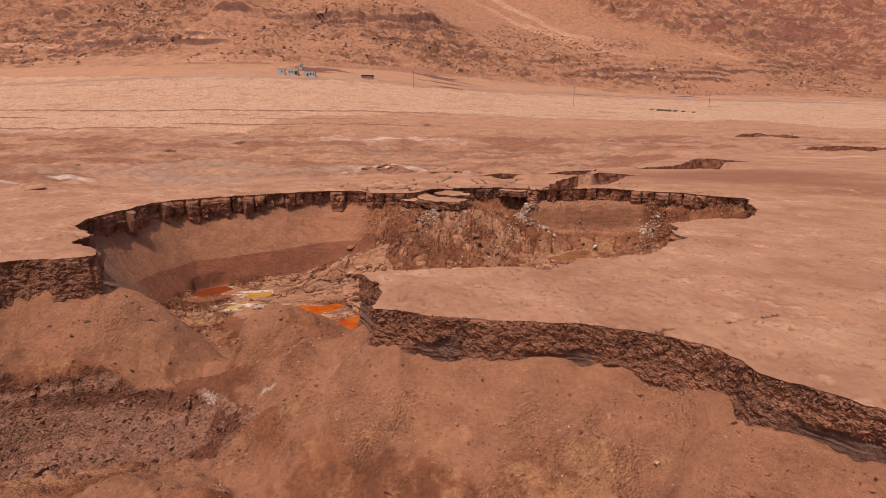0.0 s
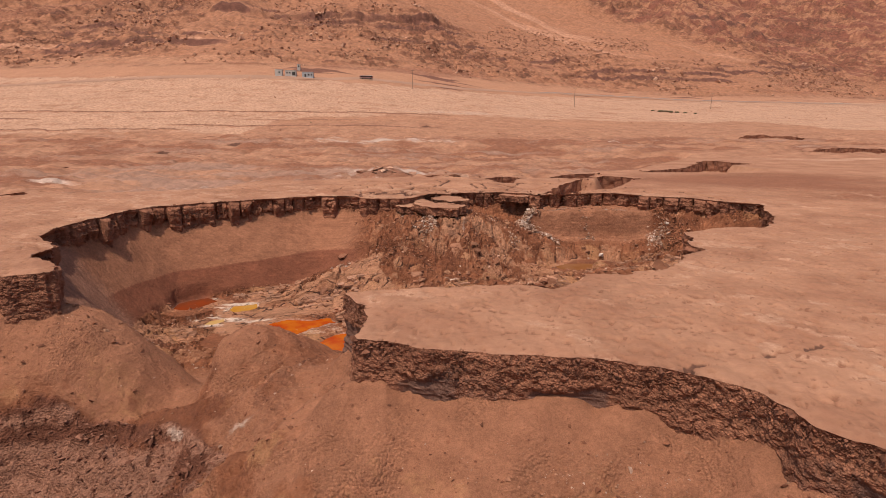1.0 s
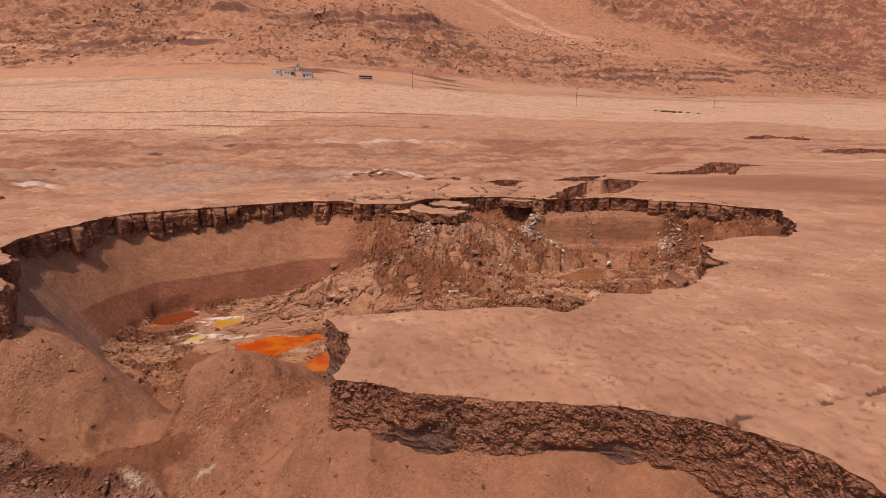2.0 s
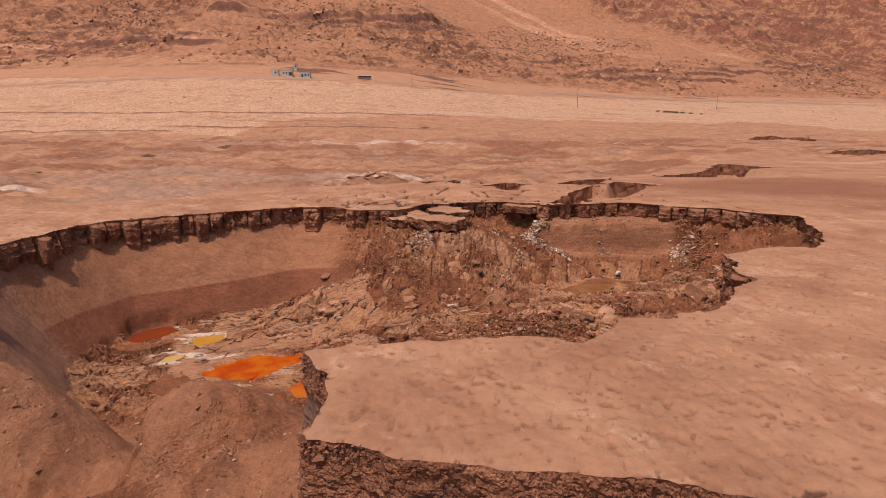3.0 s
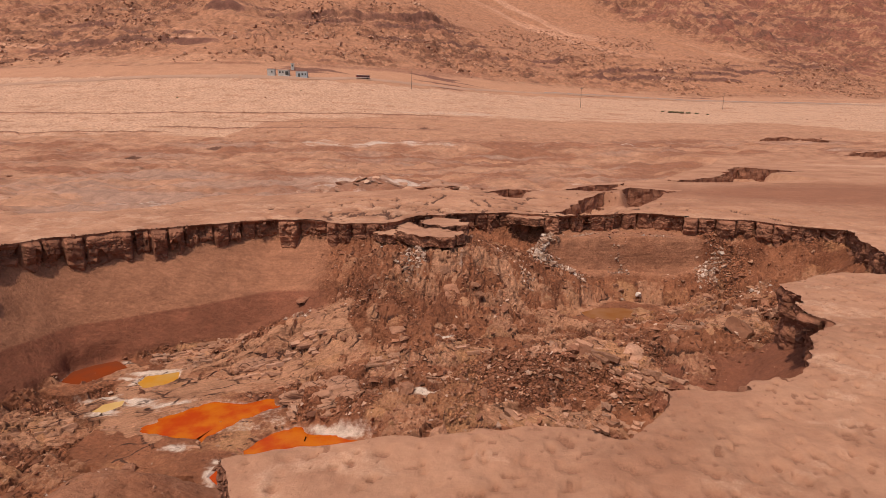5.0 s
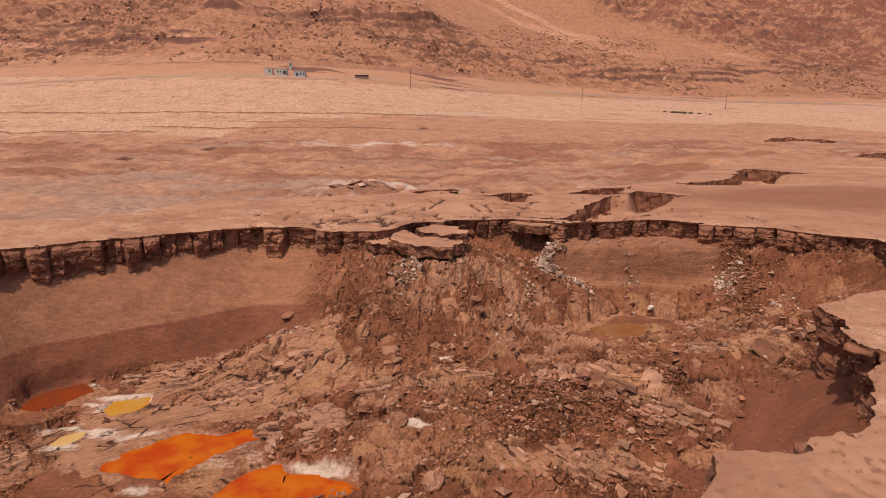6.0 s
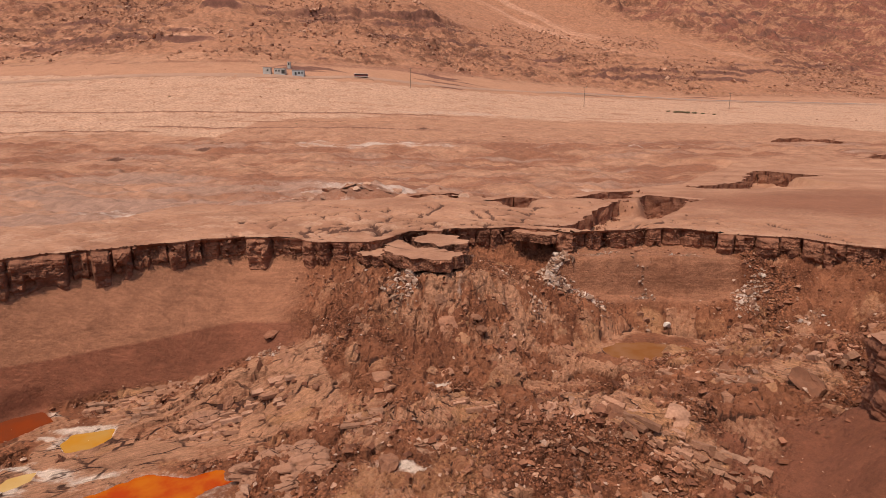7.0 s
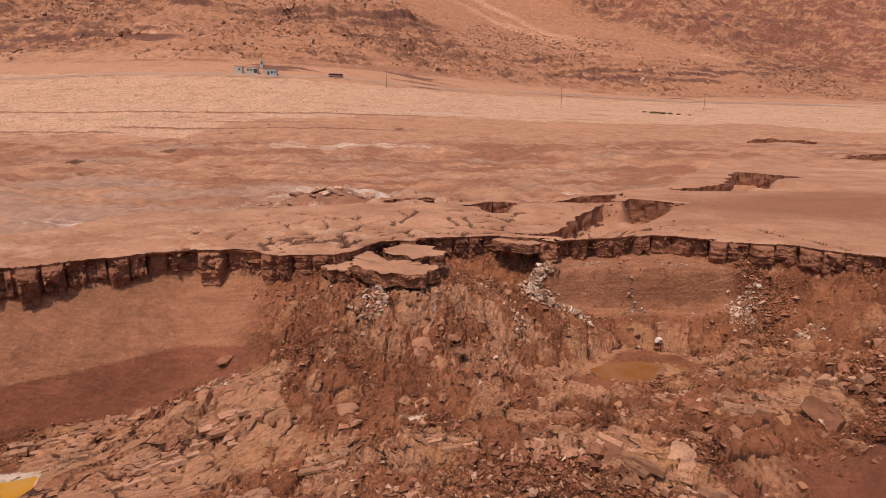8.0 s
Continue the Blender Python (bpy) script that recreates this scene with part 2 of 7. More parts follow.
GREY_GRAVEL, PALE_GRAVEL, SALT = (0.32, 0.178, 0.125), (0.475, 0.268, 0.174), (0.62, 0.46, 0.365)
DARK_MUD, OCHRE = (0.15, 0.057, 0.034), (0.385, 0.178, 0.088)
mat_ground = earth("dry mud flat", (0.30, 0.138, 0.082), (0.395, 0.2, 0.122), relief=0.12, strata=0.5, strata_on="rock", fine_share=0.22, mottle=((1.7, 0.90, 1.08, 1.1), (0.34, 0.90, 1.09, 1.1), (0.07, 0.90, 1.09, 1.3)),
                   masks=(("brown", (0.25, 0.104, 0.06)), ("grey", GREY_GRAVEL), ("pale", PALE_GRAVEL), ("salt", (0.49, 0.345, 0.275)),
                          ("scree", (0.345, 0.155, 0.088)), ("apron", (0.40, 0.195, 0.115)), ("sand", (0.47, 0.235, 0.145)), ("rock", (0.205, 0.083, 0.048)), ("red", (0.21, 0.077, 0.05)), ("ledge", (0.155, 0.066, 0.047)),
                          # dent: shade of the hollows, put into the colour
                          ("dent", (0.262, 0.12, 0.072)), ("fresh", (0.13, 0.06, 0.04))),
                   grit=(("rock", 0.30, 0.70, 1.38, 0.45), ("hill", 0.22, 0.90, 1.16, 0.22), ("fan", 0.7, 0.92, 1.14, 0.3), ("valley", 0.5, 0.93, 1.09, 0.15)))
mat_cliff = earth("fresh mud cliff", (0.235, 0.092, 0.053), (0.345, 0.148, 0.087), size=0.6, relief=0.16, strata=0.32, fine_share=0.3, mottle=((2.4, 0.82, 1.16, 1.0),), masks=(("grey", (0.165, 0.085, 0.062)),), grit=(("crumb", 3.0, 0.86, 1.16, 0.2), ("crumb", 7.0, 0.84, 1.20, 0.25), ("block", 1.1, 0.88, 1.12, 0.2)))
CRACK = (0.055, 0.022, 0.015)
mat_floor = earth("sinkhole earth", (0.172, 0.060, 0.030), (0.29, 0.11, 0.055), size=0.7, relief=0.24, fine_share=0.3, mottle=((2.6, 0.84, 1.14, 1.0), (0.3, 0.80, 1.18, 1.0)),
                  masks=(("smooth", (0.318, 0.136, 0.076)), ("damp", (0.215, 0.077, 0.043)), ("dark", DARK_MUD), ("rosy", (0.30, 0.142, 0.092)), ("pale", (0.40, 0.19, 0.108)), ("ochre", OCHRE), ("salt", SALT), ("gap", (0.07, 0.029, 0.019))),
                  cracks=(("beds_left", 28, 0.2, 0.5, 0.05, CRACK), ("beds_right", -46, 0.22, 0.6, 0.05, CRACK), ("slump", 80, 0.22, 0.75, 0.12, CRACK)),
                  laminae=(("beds_left", 28, 0.25, 4.5, 0.66, 1.24), ("beds_right", -46, 0.25, 4.5, 0.60, 1.28), ("wall", 0, 0.12, 2.2, 0.84, 1.14)),
                  grit=(("loose", 3.6, 0.58, 1.40, 0.62), ("sandy", 5.0, 0.93, 1.07, 0.06)))
mat_orange = water("orange brine", (0.34, 0.036, 0.002), (0.42, 0.105, 0.004))
mat_yellow = water("yellow brine", (0.42, 0.18, 0.018), (0.40, 0.21, 0.05))
mat_pale_brine = water("pale yellow brine", (0.50, 0.32, 0.13), (0.46, 0.27, 0.09))
mat_rust = water("rust red brine", (0.20, 0.034, 0.008), (0.16, 0.034, 0.012))
mat_murky = water("murky brown brine", (0.20, 0.072, 0.02), (0.23, 0.10, 0.045))
mat_dome = earth("cracked mud", (0.31, 0.148, 0.09), (0.41, 0.21, 0.132), size=0.7, relief=0.16, mottle=((0.9, 0.8, 1.15, 1.0),), cracks=(("", 20, 0.5, 0.8, 0.035, CRACK),))
mat_salt = earth("salt crust", (0.50, 0.37, 0.30), (0.72, 0.60, 0.51), size=0.6, relief=0.08)


def rubble_material(name, tones, island=True, relief=0.06):
    """Broken earth: each piece takes its own tone."""
    m, n, l, b = nodes_of(name)
    g = n.new("ShaderNodeNewGeometry")
    pick = g.outputs["Random Per Island"] if island else n.new("ShaderNodeObjectInfo").outputs["Random"]
    band = n.new("ShaderNodeValToRGB")
    while len(band.color_ramp.elements) < len(tones):
        band.color_ramp.elements.new(0.5)
    for k, (at, tone) in enumerate(tones):
        band.color_ramp.elements[k].position, band.color_ramp.elements[k].color = at, (*tone, 1)
    l.new(pick, band.inputs[0])
    fine = add(n, "ShaderNodeTexNoise", Scale=4.0, Detail=6.0, Roughness=0.65)
    layers = add(n, "ShaderNodeTexNoise", Scale=2.0, Detail=3.0)
    stretch = n.new("ShaderNodeMapping")
    stretch.inputs["Scale"].default_value = (0.25, 0.25, 5.0)
    coords = n.new("ShaderNodeTexCoord")
    l.new(coords.outputs["Object"], stretch.inputs["Vector"])
    l.new(stretch.outputs[0], layers.inputs["Vector"])
    l.new(g.outputs["Position"], fine.inputs["Vector"])
    colour = mix(n, l, ramp(n, l, fine.outputs["Fac"], 0.35, 0.7), band.outputs[0], mix(n, l, 0.45, band.outputs[0], (0.14, 0.06, 0.04)))
    colour = mix(n, l, ramp(n, l, layers.outputs["Fac"], 0.5, 0.62), colour, mix(n, l, 0.25, colour, (0.16, 0.08, 0.05)))
    wide = add(n, "ShaderNodeTexNoise", Scale=0.28, Detail=4.0)
    l.new(g.outputs["Position"], wide.inputs["Vector"])
    gain = n.new("ShaderNodeMapRange")
    gain.inputs[1].default_value, gain.inputs[2].default_value, gain.inputs[3].default_value, gain.inputs[4].default_value = 0.35, 0.65, 0.75, 1.30
    l.new(wide.outputs["Fac"], gain.inputs[0])
    colour = mix(n, l, 1.0, colour, gain.outputs[0], "MULTIPLY")
    l.new(colour, b.inputs["Base Color"])
    b.inputs["Roughness"].default_value = 0.95
    b.inputs["Specular IOR Level"].default_value = 0.15
    bumps = add(n, "ShaderNodeBump", Strength=0.9, Distance=relief)
    l.new(fine.outputs["Fac"], bumps.inputs["Height"])
    l.new(bumps.outputs[0], b.inputs["Normal"])
    return m


mat_clods = rubble_material("broken earth", ((0.0, (0.13, 0.047, 0.026)), (0.4, (0.225, 0.084, 0.044)), (0.75, (0.315, 0.132, 0.073)), (0.93, (0.42, 0.22, 0.135)), (1.0, (0.54, 0.36, 0.27))))
mat_slab = rubble_material("broken mud slab", ((0.0, (0.22, 0.09, 0.05)), (0.5, (0.30, 0.135, 0.078)), (0.8, (0.36, 0.175, 0.105)), (1.0, (0.36, 0.17, 0.08))), island=False)
mat_layers = rubble_material("laminated marl", ((0.0, (0.27, 0.125, 0.073)), (0.6, (0.36, 0.18, 0.11)), (1.0, (0.42, 0.225, 0.145))), island=False)
mat_salt_rubble = rubble_material("salty rubble", ((0.0, (0.22, 0.10, 0.062)), (0.45, (0.40, 0.24, 0.16)), (0.8, (0.55, 0.38, 0.29)), (1.0, (0.68, 0.54, 0.45))))
mat_far_rock = rubble_material("mountain boulders", ((0.0, (0.27, 0.125, 0.078)), (0.5, (0.40, 0.20, 0.125)), (1.0, (0.52, 0.30, 0.20))))
mat_dark_clods = rubble_material("dark mud clods", ((0.0, (0.13, 0.05, 0.031)), (0.6, (0.19, 0.08, 0.05)), (1.0, (0.29, 0.145, 0.097))))
mat_lip = rubble_material("crumbling cliff lumps", ((0.0, (0.16, 0.064, 0.038)), (0.6, (0.21, 0.086, 0.051)), (1.0, (0.26, 0.11, 0.066))))
mat_crust = rubble_material("pale dried crust", ((0.0, (0.30, 0.145, 0.09)), (0.6, (0.42, 0.225, 0.145)), (1.0, (0.52, 0.32, 0.225))), island=False)
# ---------- plan of the sinkhole (metres) ----------
RIM_LEFT = [(-54, 36), (-52, 50), (-45.1, 55.7), (-43.1, 56.9), (-40.6, 57.4), (-38.1, 59.0), (-38.5, 60.4), (-41.2, 63.6), (-43.7, 65.2),
            (-44.6, 69.6), (-48.7, 74.2), (-50.9, 80.4), (-51.0, 86.2), (-49.7, 94.2), (-47.5, 99.0), (-42.4, 102.8), (-35.5, 107.0), (-30.0, 110.5)]
RIM_FAR = [(-24.8, 113.5), (-18, 113.2), (-13.5, 111.6), (-8, 111.8), (-6.4, 113.2), (-3.0, 118.6), (0.6, 119.6), (2.7, 121.0), (7.8, 122.4), (11.8, 122.6),
           (18.3, 119.9), (24.2, 121.7), (31.3, 124.1), (35.8, 123.4), (41.5, 120.3), (48.1, 118.6), (53.0, 113.5), (57.5, 110.6)]
RIM_RIGHT = [(55, 104.4), (53.5, 97.9), (46.5, 88.0), (41.8, 87.4), (36.4, 85.3), (32.6, 82.6), (32.1, 79.8), (29.9, 75.4), (31.0, 72.9), (27.6, 69.7),
             (25.8, 66.7), (22.1, 63.6), (18.3, 61.3), (14.2, 60.6), (13.1, 58.5), (10.2, 56.1), (8.5, 56.7), (4.2, 56.6), (-0.1, 56.1), (-3, 55.1)]
RIM_TONGUE = [(-5.7, 54.2), (-8.4, 53.7), (-6.1, 50.5), (-5.8, 47.7), (-5.8, 45.5), (-5.9, 43.4), (-4.2, 42.9), (-1.4, 42.0), (1.3, 41.3), (3.9, 40.8),
              (7.0, 40.7), (9.5, 40.6), (11.4, 40.2), (12.8, 39.6), (15.6, 38.2), (17.8, 36.7), (18.7, 35.5), (19.3, 32.7), (20.2, 31.0), (22.3, 29.2)]
RIM_BEHIND = [(25, 26), (27, 16), (20, 3), (4, -8), (-22, -4), (-44, 14)]
RIM = RIM_LEFT + RIM_FAR + RIM_RIGHT + RIM_TONGUE + RIM_BEHIND

rim_soft = spline(RIM, 1.6)                       # for wide distances
rim_line = spline(RIM, 0.16)                      # for the edge itself


def along_line(line, closed=True):
    step = np.hypot(*(np.roll(line, -1, 0) - line).T)
    return np.concatenate([[0], np.cumsum(step)[:-1]])


def normals(line):
    t = np.roll(line, -1, 0) - np.roll(line, 1, 0)
    t /= np.hypot(t[:, 0], t[:, 1])[:, None] + 1e-9
    return np.stack([t[:, 1], -t[:, 0]], 1)


def columns(s, width, seed):
    """Blocky random steps along a line: upright columns of uneven width."""
    w = s / width + 0.8 * vnoise(s / width * 0.45, s * 0 + seed, seed)
    return lattice(np.floor(w), np.floor(w) * 0 + seed, seed), w - np.floor(w)


rim_s = along_line(rim_line)
rim_in = normals(rim_line)                        # points into the hole
if line_distance(rim_line[:1, 0] + rim_in[:1, 0], rim_line[:1, 1] + rim_in[:1, 1], rim_soft)[0][0] < 0:
    rim_in = -rim_in
col_value, col_at = columns(rim_s, 2.4, 5)
col_gain = 0.6 + 0.6 * sstep(-0.4, 0.6, vnoise(rim_s / 8.0, rim_s * 0, 8)) # some stretches stand in columns, others crumble
rough_edge = 0.45 * vnoise(rim_s / 3.1, rim_s * 0, 3) + 0.22 * vnoise(rim_s / 1.0, rim_s * 0, 4) + 0.10 * vnoise(rim_s / 0.4, rim_s * 0, 6)
blocky = sstep(58, 62, rim_line[:, 1])            # the far side stands in upright columns, the tongue's near lip crumbles
rim_line = rim_line + rim_in * (rough_edge * (0.75 + 0.15 * blocky) + blocky * 0.75 * col_gain * (col_value - 0.5))[:, None]


def flat_z(x, y):
    """The mud flat: almost level, a little higher to the far left."""
    return 0.15 - 0.012 * np.clip(x, -60, 60) + 0.006 * (np.clip(y, 20, 130) - 60)


MASS = [(-50, 51.6), (-43.5, 51.2), (-38, 52.2), (-33.4, 52.9), (-27, 52.2), (-20.7, 49.4), (-16.3, 44.8), (-15.8, 40.5), (-22, 40.5), (-30, 40), (-50, 39)]   # dark slumped mud


def floor_z(x, y, d):
    """The sinkhole's floor and the earth slopes under its cliffs; d is the distance in from the rim."""
    near = 1 - sstep(52, 66, y)
    left = sstep(-8, -20, x) * (1 - near)
    foot = 3.0 + 0.7 * fbm(x, y, 5, 2, 40) + near * (0.9 * fbm(x, y, 3.2, 2, 45) - 0.8 * ridged(x, y, 2.6, 2, 46) + 0.6) + 0.6 * left + 2.6 * bump(x, y, -10, 52, 3.5, 5) + 3.0 * sstep(0, 10, x) * sstep(54, 60, y) * (1 - sstep(84, 96, y))
    fall = (1.38 - 0.30 * sstep(98, 108, y)) * left + (0.62 + 0.7 * sstep(-24, -32, x)) * near + 0.95 * (1 - near - left)
    slope = flat_z(x, y) - foot - fall * np.maximum(d, -1.5)
    bed = -14.4 + 3.4 * sstep(-17, -1, x) * sstep(62, 74, y) - 0.8 * near
    bed = bed + 7.0 * bump(x, y, -5, 111, 13, 9) + 3.0 * bump(x, y, -10, 100, 8, 6)
    bed = bed + 3.6 * bump(x, y, 27, 87, 12, 8) + 5.0 * bump(x, y, 42, 97, 12, 9) + 1.6 * bump(x, y, 14, 88, 6, 5)
    bed = bed + 2.5 * bump(x, y, 44, 120, 16, 6) + 2.8 * bump(x, y, 12, 117, 10, 6) + 2.8 * bump(x, y, -19, 99, 9, 5) - 2.6 * bump(x, y, 27, 110.5, 9, 4)
    bed = bed + 3.4 * bump(x, y, -22, 57.5, 13, 5, -8) + 2.2 * bump(x, y, -14, 85, 4.0, 3.2)
    bed = np.maximum(bed, -9.6 - 0.42 * np.abs(52.5 - y) - 4 * sstep(1.5, 5, y - 52.5) - 0.17 * np.maximum(-22 - x, 0) - 6 * sstep(-19, -13, x))
    out = np.maximum(bed, slope) + 0.5 * np.exp(-np.abs(bed - slope) / 1.2)
    hump = -5.2 - np.where(x < -19.5, 0.32, 0.046) * (x + 19.5 + 0.8 * fbm(x, y, 3, 3, 47)) ** 2 - np.where(y < 60, 0.10, 0.16) * (y - 60 - 0.12 * (x + 19)) ** 2 + 0.7 * fbm(x, y, 5, 4, 43) - 0.35 * ridged(x, y * 0.7, 2.4, 3, 48) + 0.2
    knoll = -3.6 - 0.052 * np.maximum(x + 39, 0) ** 2 - np.where(y < 61, 0.07, 0.22) * (y - 61) ** 2 + 0.7 * fbm(x, y, 4, 4, 44) - 0.35 * ridged(x, y, 2.2, 3, 49) + 0.2
    for hill in (hump, knoll):
        out = np.maximum(out, hill) + 0.4 * np.exp(-np.abs(out - hill) / 0.8)
    slump = -2.7 - 0.9 * np.maximum(107.4 + 0.25 * np.maximum(x, 0) - y, 0) - 0.42 * np.maximum(-7.5 - x, 0) - 0.32 * np.maximum(x - 5, 0) + 0.8 * fbm(x, y, 5, 3, 39)
    out = np.maximum(out, slump) + 0.4 * np.exp(-np.abs(out - slump) / 0.8)
    # a slumped terrace under the far rim, with a short scarp of its own
    terrace = sstep(15, 18, x) * (1 - sstep(39, 44, x))
    brink = 117.6 + 0.5 * fbm(x, y * 0, 3, 3, 41)
    step = -8.2 + 5.6 * sstep(brink - 0.5, brink + 0.15, y) + 0.25 * fbm(x, y, 4, 2, 42)
    out = out - 1.9 * bump(x, y, -36, 46.5, 11, 6.5)
    apron = -10.0 - 0.45 * (np.maximum(y, 33) - 36) - 0.12 * np.maximum(33 - y, 0) - 0.10 * np.maximum(-24 - x, 0) - 3 * sstep(43, 48, y) + 0.5 * fbm(x, y, 6, 3, 187) - 9 * sstep(-16, -10, x)
    out = np.where(y < 50, np.maximum(out, apron), out)
    return out + (np.maximum(out * 0.4 + step * 0.6, step) - out) * terrace * sstep(114.5, 116.5, y)
# ---------- meshes from grids ----------
def mesh_from(name, verts, quads, material, masks=None, smooth=True):
    me = bpy.data.meshes.new(name)
    verts, quads = np.asarray(verts, np.float32), np.asarray(quads, np.int32)
    sides = quads.shape[1]
    me.vertices.add(len(verts))
    me.vertices.foreach_set("co", verts.ravel())
    me.loops.add(quads.size)
    me.loops.foreach_set("vertex_index", quads.ravel())
    me.polygons.add(len(quads))
    me.polygons.foreach_set("loop_start", np.arange(0, quads.size, sides, dtype=np.int32))
    me.update(calc_edges=True)
    me.polygons.foreach_set("use_smooth", np.full(len(quads), smooth))
    for key, values in (masks or {}).items():
        me.attributes.new(key, "FLOAT", "POINT").data.foreach_set("value", np.asarray(values, np.float32).ravel())
    me.materials.append(material)
    me.validate()
    return me


def grid_quads(rows, cols):
    i = np.arange(rows * cols).reshape(rows, cols)
    return np.stack([i[:-1, :-1], i[:-1, 1:], i[1:, 1:], i[1:, :-1]], -1).reshape(-1, 4)


def rim_near(x, y, d, reach):
    """Refines the distance to the real, rough rim for places within reach of it; also the nearest place on the rim."""
    idx = np.nonzero(np.abs(d) < reach)[0]
    nx, ny, out = x.copy(), y.copy(), d.copy()
    for lo in range(0, len(idx), 2000):
        part_i = idx[lo:lo + 2000]
        px, py = x[part_i], y[part_i]
        cand = np.nonzero((rim_line[:, 0] > px.min() - 4) & (rim_line[:, 0] < px.max() + 4) & (rim_line[:, 1] > py.min() - 4) & (rim_line[:, 1] < py.max() + 4))[0]
        if not len(cand):
            continue
        q = rim_line[cand]
        dist = (px[:, None] - q[None, :, 0]) ** 2 + (py[:, None] - q[None, :, 1]) ** 2
        best = cand[np.argmin(dist, 1)]
        prev, nxt = rim_line[(best - 1) % len(rim_line)], rim_line[(best + 1) % len(rim_line)]
        found = np.full(len(px), 1e9)
        fx, fy, sign = np.zeros(len(px)), np.zeros(len(px)), np.zeros(len(px))
        mid = rim_line[best]
        for a, b in ((prev, mid), (mid, nxt)):
            e = b - a
            t = np.clip(((px - a[:, 0]) * e[:, 0] + (py - a[:, 1]) * e[:, 1]) / ((e**2).sum(1) + 1e-9), 0, 1)
            cx, cy = a[:, 0] + t * e[:, 0], a[:, 1] + t * e[:, 1]
            dd = np.hypot(px - cx, py - cy)
            near = dd < found
            found, fx, fy = np.where(near, dd, found), np.where(near, cx, fx), np.where(near, cy, fy)
        n = rim_in[best]
        sign = np.where((px - mid[:, 0]) * n[:, 0] + (py - mid[:, 1]) * n[:, 1] > 0, 1, -1)
        out[part_i], nx[part_i], ny[part_i] = sign * found, fx, fy
    return out, nx, ny


# ---------- the ground: one sheet from behind the camera to the mountain's top ----------
BENCH = [(-160, 96), (-90, 107), (-56, 117), (-50, 119.5), (-45.7, 125), (-43.5, 133.7), (-39.9, 140), (-32.6, 138.5), (-26.2, 142.8), (-17, 146), (-8.3, 151),
         (4, 161), (22, 160), (34, 166), (60, 186), (110, 260), (60, 330), (-300, 330), (-330, 150)]
PITS = [  # outline in plan, depth
    ([(10.8, 153.0), (14.7, 156.5), (19.0, 154.2), (17.6, 141), (12.6, 139.5)], 2.6),
    ([(16, 124.6), (19.0, 129.5), (24, 138.5), (30, 147.5), (35.5, 155), (37.5, 153.5), (32, 144.5), (27.0, 137.0), (22.5, 129.0), (18.5, 124.6)], 2.6),
    ([(42.6, 161.5), (46.5, 157.5), (50.2, 153.4), (45.0, 142.5), (38.6, 137.4), (36.5, 146)], 3.8),
    ([(58, 181), (66, 184.5), (74, 190), (84, 206), (97, 226), (108, 206), (95, 187), (78, 182)], 4.4),
    ([(172, 366), (184, 380), (195, 389), (215, 394), (233, 387), (230, 366), (190, 354)], 3.0),
    ([(150, 263), (164, 276), (183, 292), (204, 300), (222, 298), (240, 302), (240, 268), (180, 248)], 3.0),
    ([(-85, 124), (-78, 127), (-74, 124.5), (-79, 120.5)], 1.6),
    ([(-100, 131), (-94, 134), (-91, 130), (-97, 127.5)], 1.5),
    ([(-141, 272), (-134, 281), (-124, 279), (-128, 268)], 2.5),
    ([(-118, 302), (-110, 309), (-102, 304), (-110, 299)], 1.6),
    ([(-22, 398), (-14, 404), (-8, 400), (-14, 396)], 1.6),
    ([(112, 330), (118, 338), (126, 334), (120, 328)], 2.0),
    ([(-9, 157.5), (-3, 160.5), (4, 161.5), (11, 164.5), (18, 165), (26, 169), (25, 163), (4, 157), (-8, 154)], 1.3),
    ([(28, 158), (33, 163.5), (38, 165.5), (42, 168), (41, 163), (35, 159)], 1.4),
]
SCARPS = {  # for each such hole, the edge that stands upright
    0: [(10.2, 151.5), (12.0, 154.5), (14.7, 156.5), (19.0, 154.2)],
    1: [(16, 124.6), (19.0, 129.5), (24, 138.5), (30, 147.5), (35.5, 155)],
    2: [(40.5, 157.5), (42.6, 161.5), (46.5, 157.5), (50.2, 153.4)],
    3: [(58, 181), (66, 184.5), (74, 190), (84, 206), (97, 226), (103, 216), (108, 206)],
    4: [(184, 380), (195, 389), (215, 394), (233, 387)],
    5: [(164, 276), (183, 292), (204, 300), (222, 298), (240, 302)],
    12: [(-9, 157.5), (-3, 160.5), (4, 161.5), (11, 164.5), (18, 165), (26, 169)],
    13: [(28, 158), (33, 163.5), (38, 165.5), (42, 168)],
    6: [(-85, 124), (-78, 127), (-74, 124.5)],
    7: [(-100, 131), (-94, 134), (-91, 130)],
}
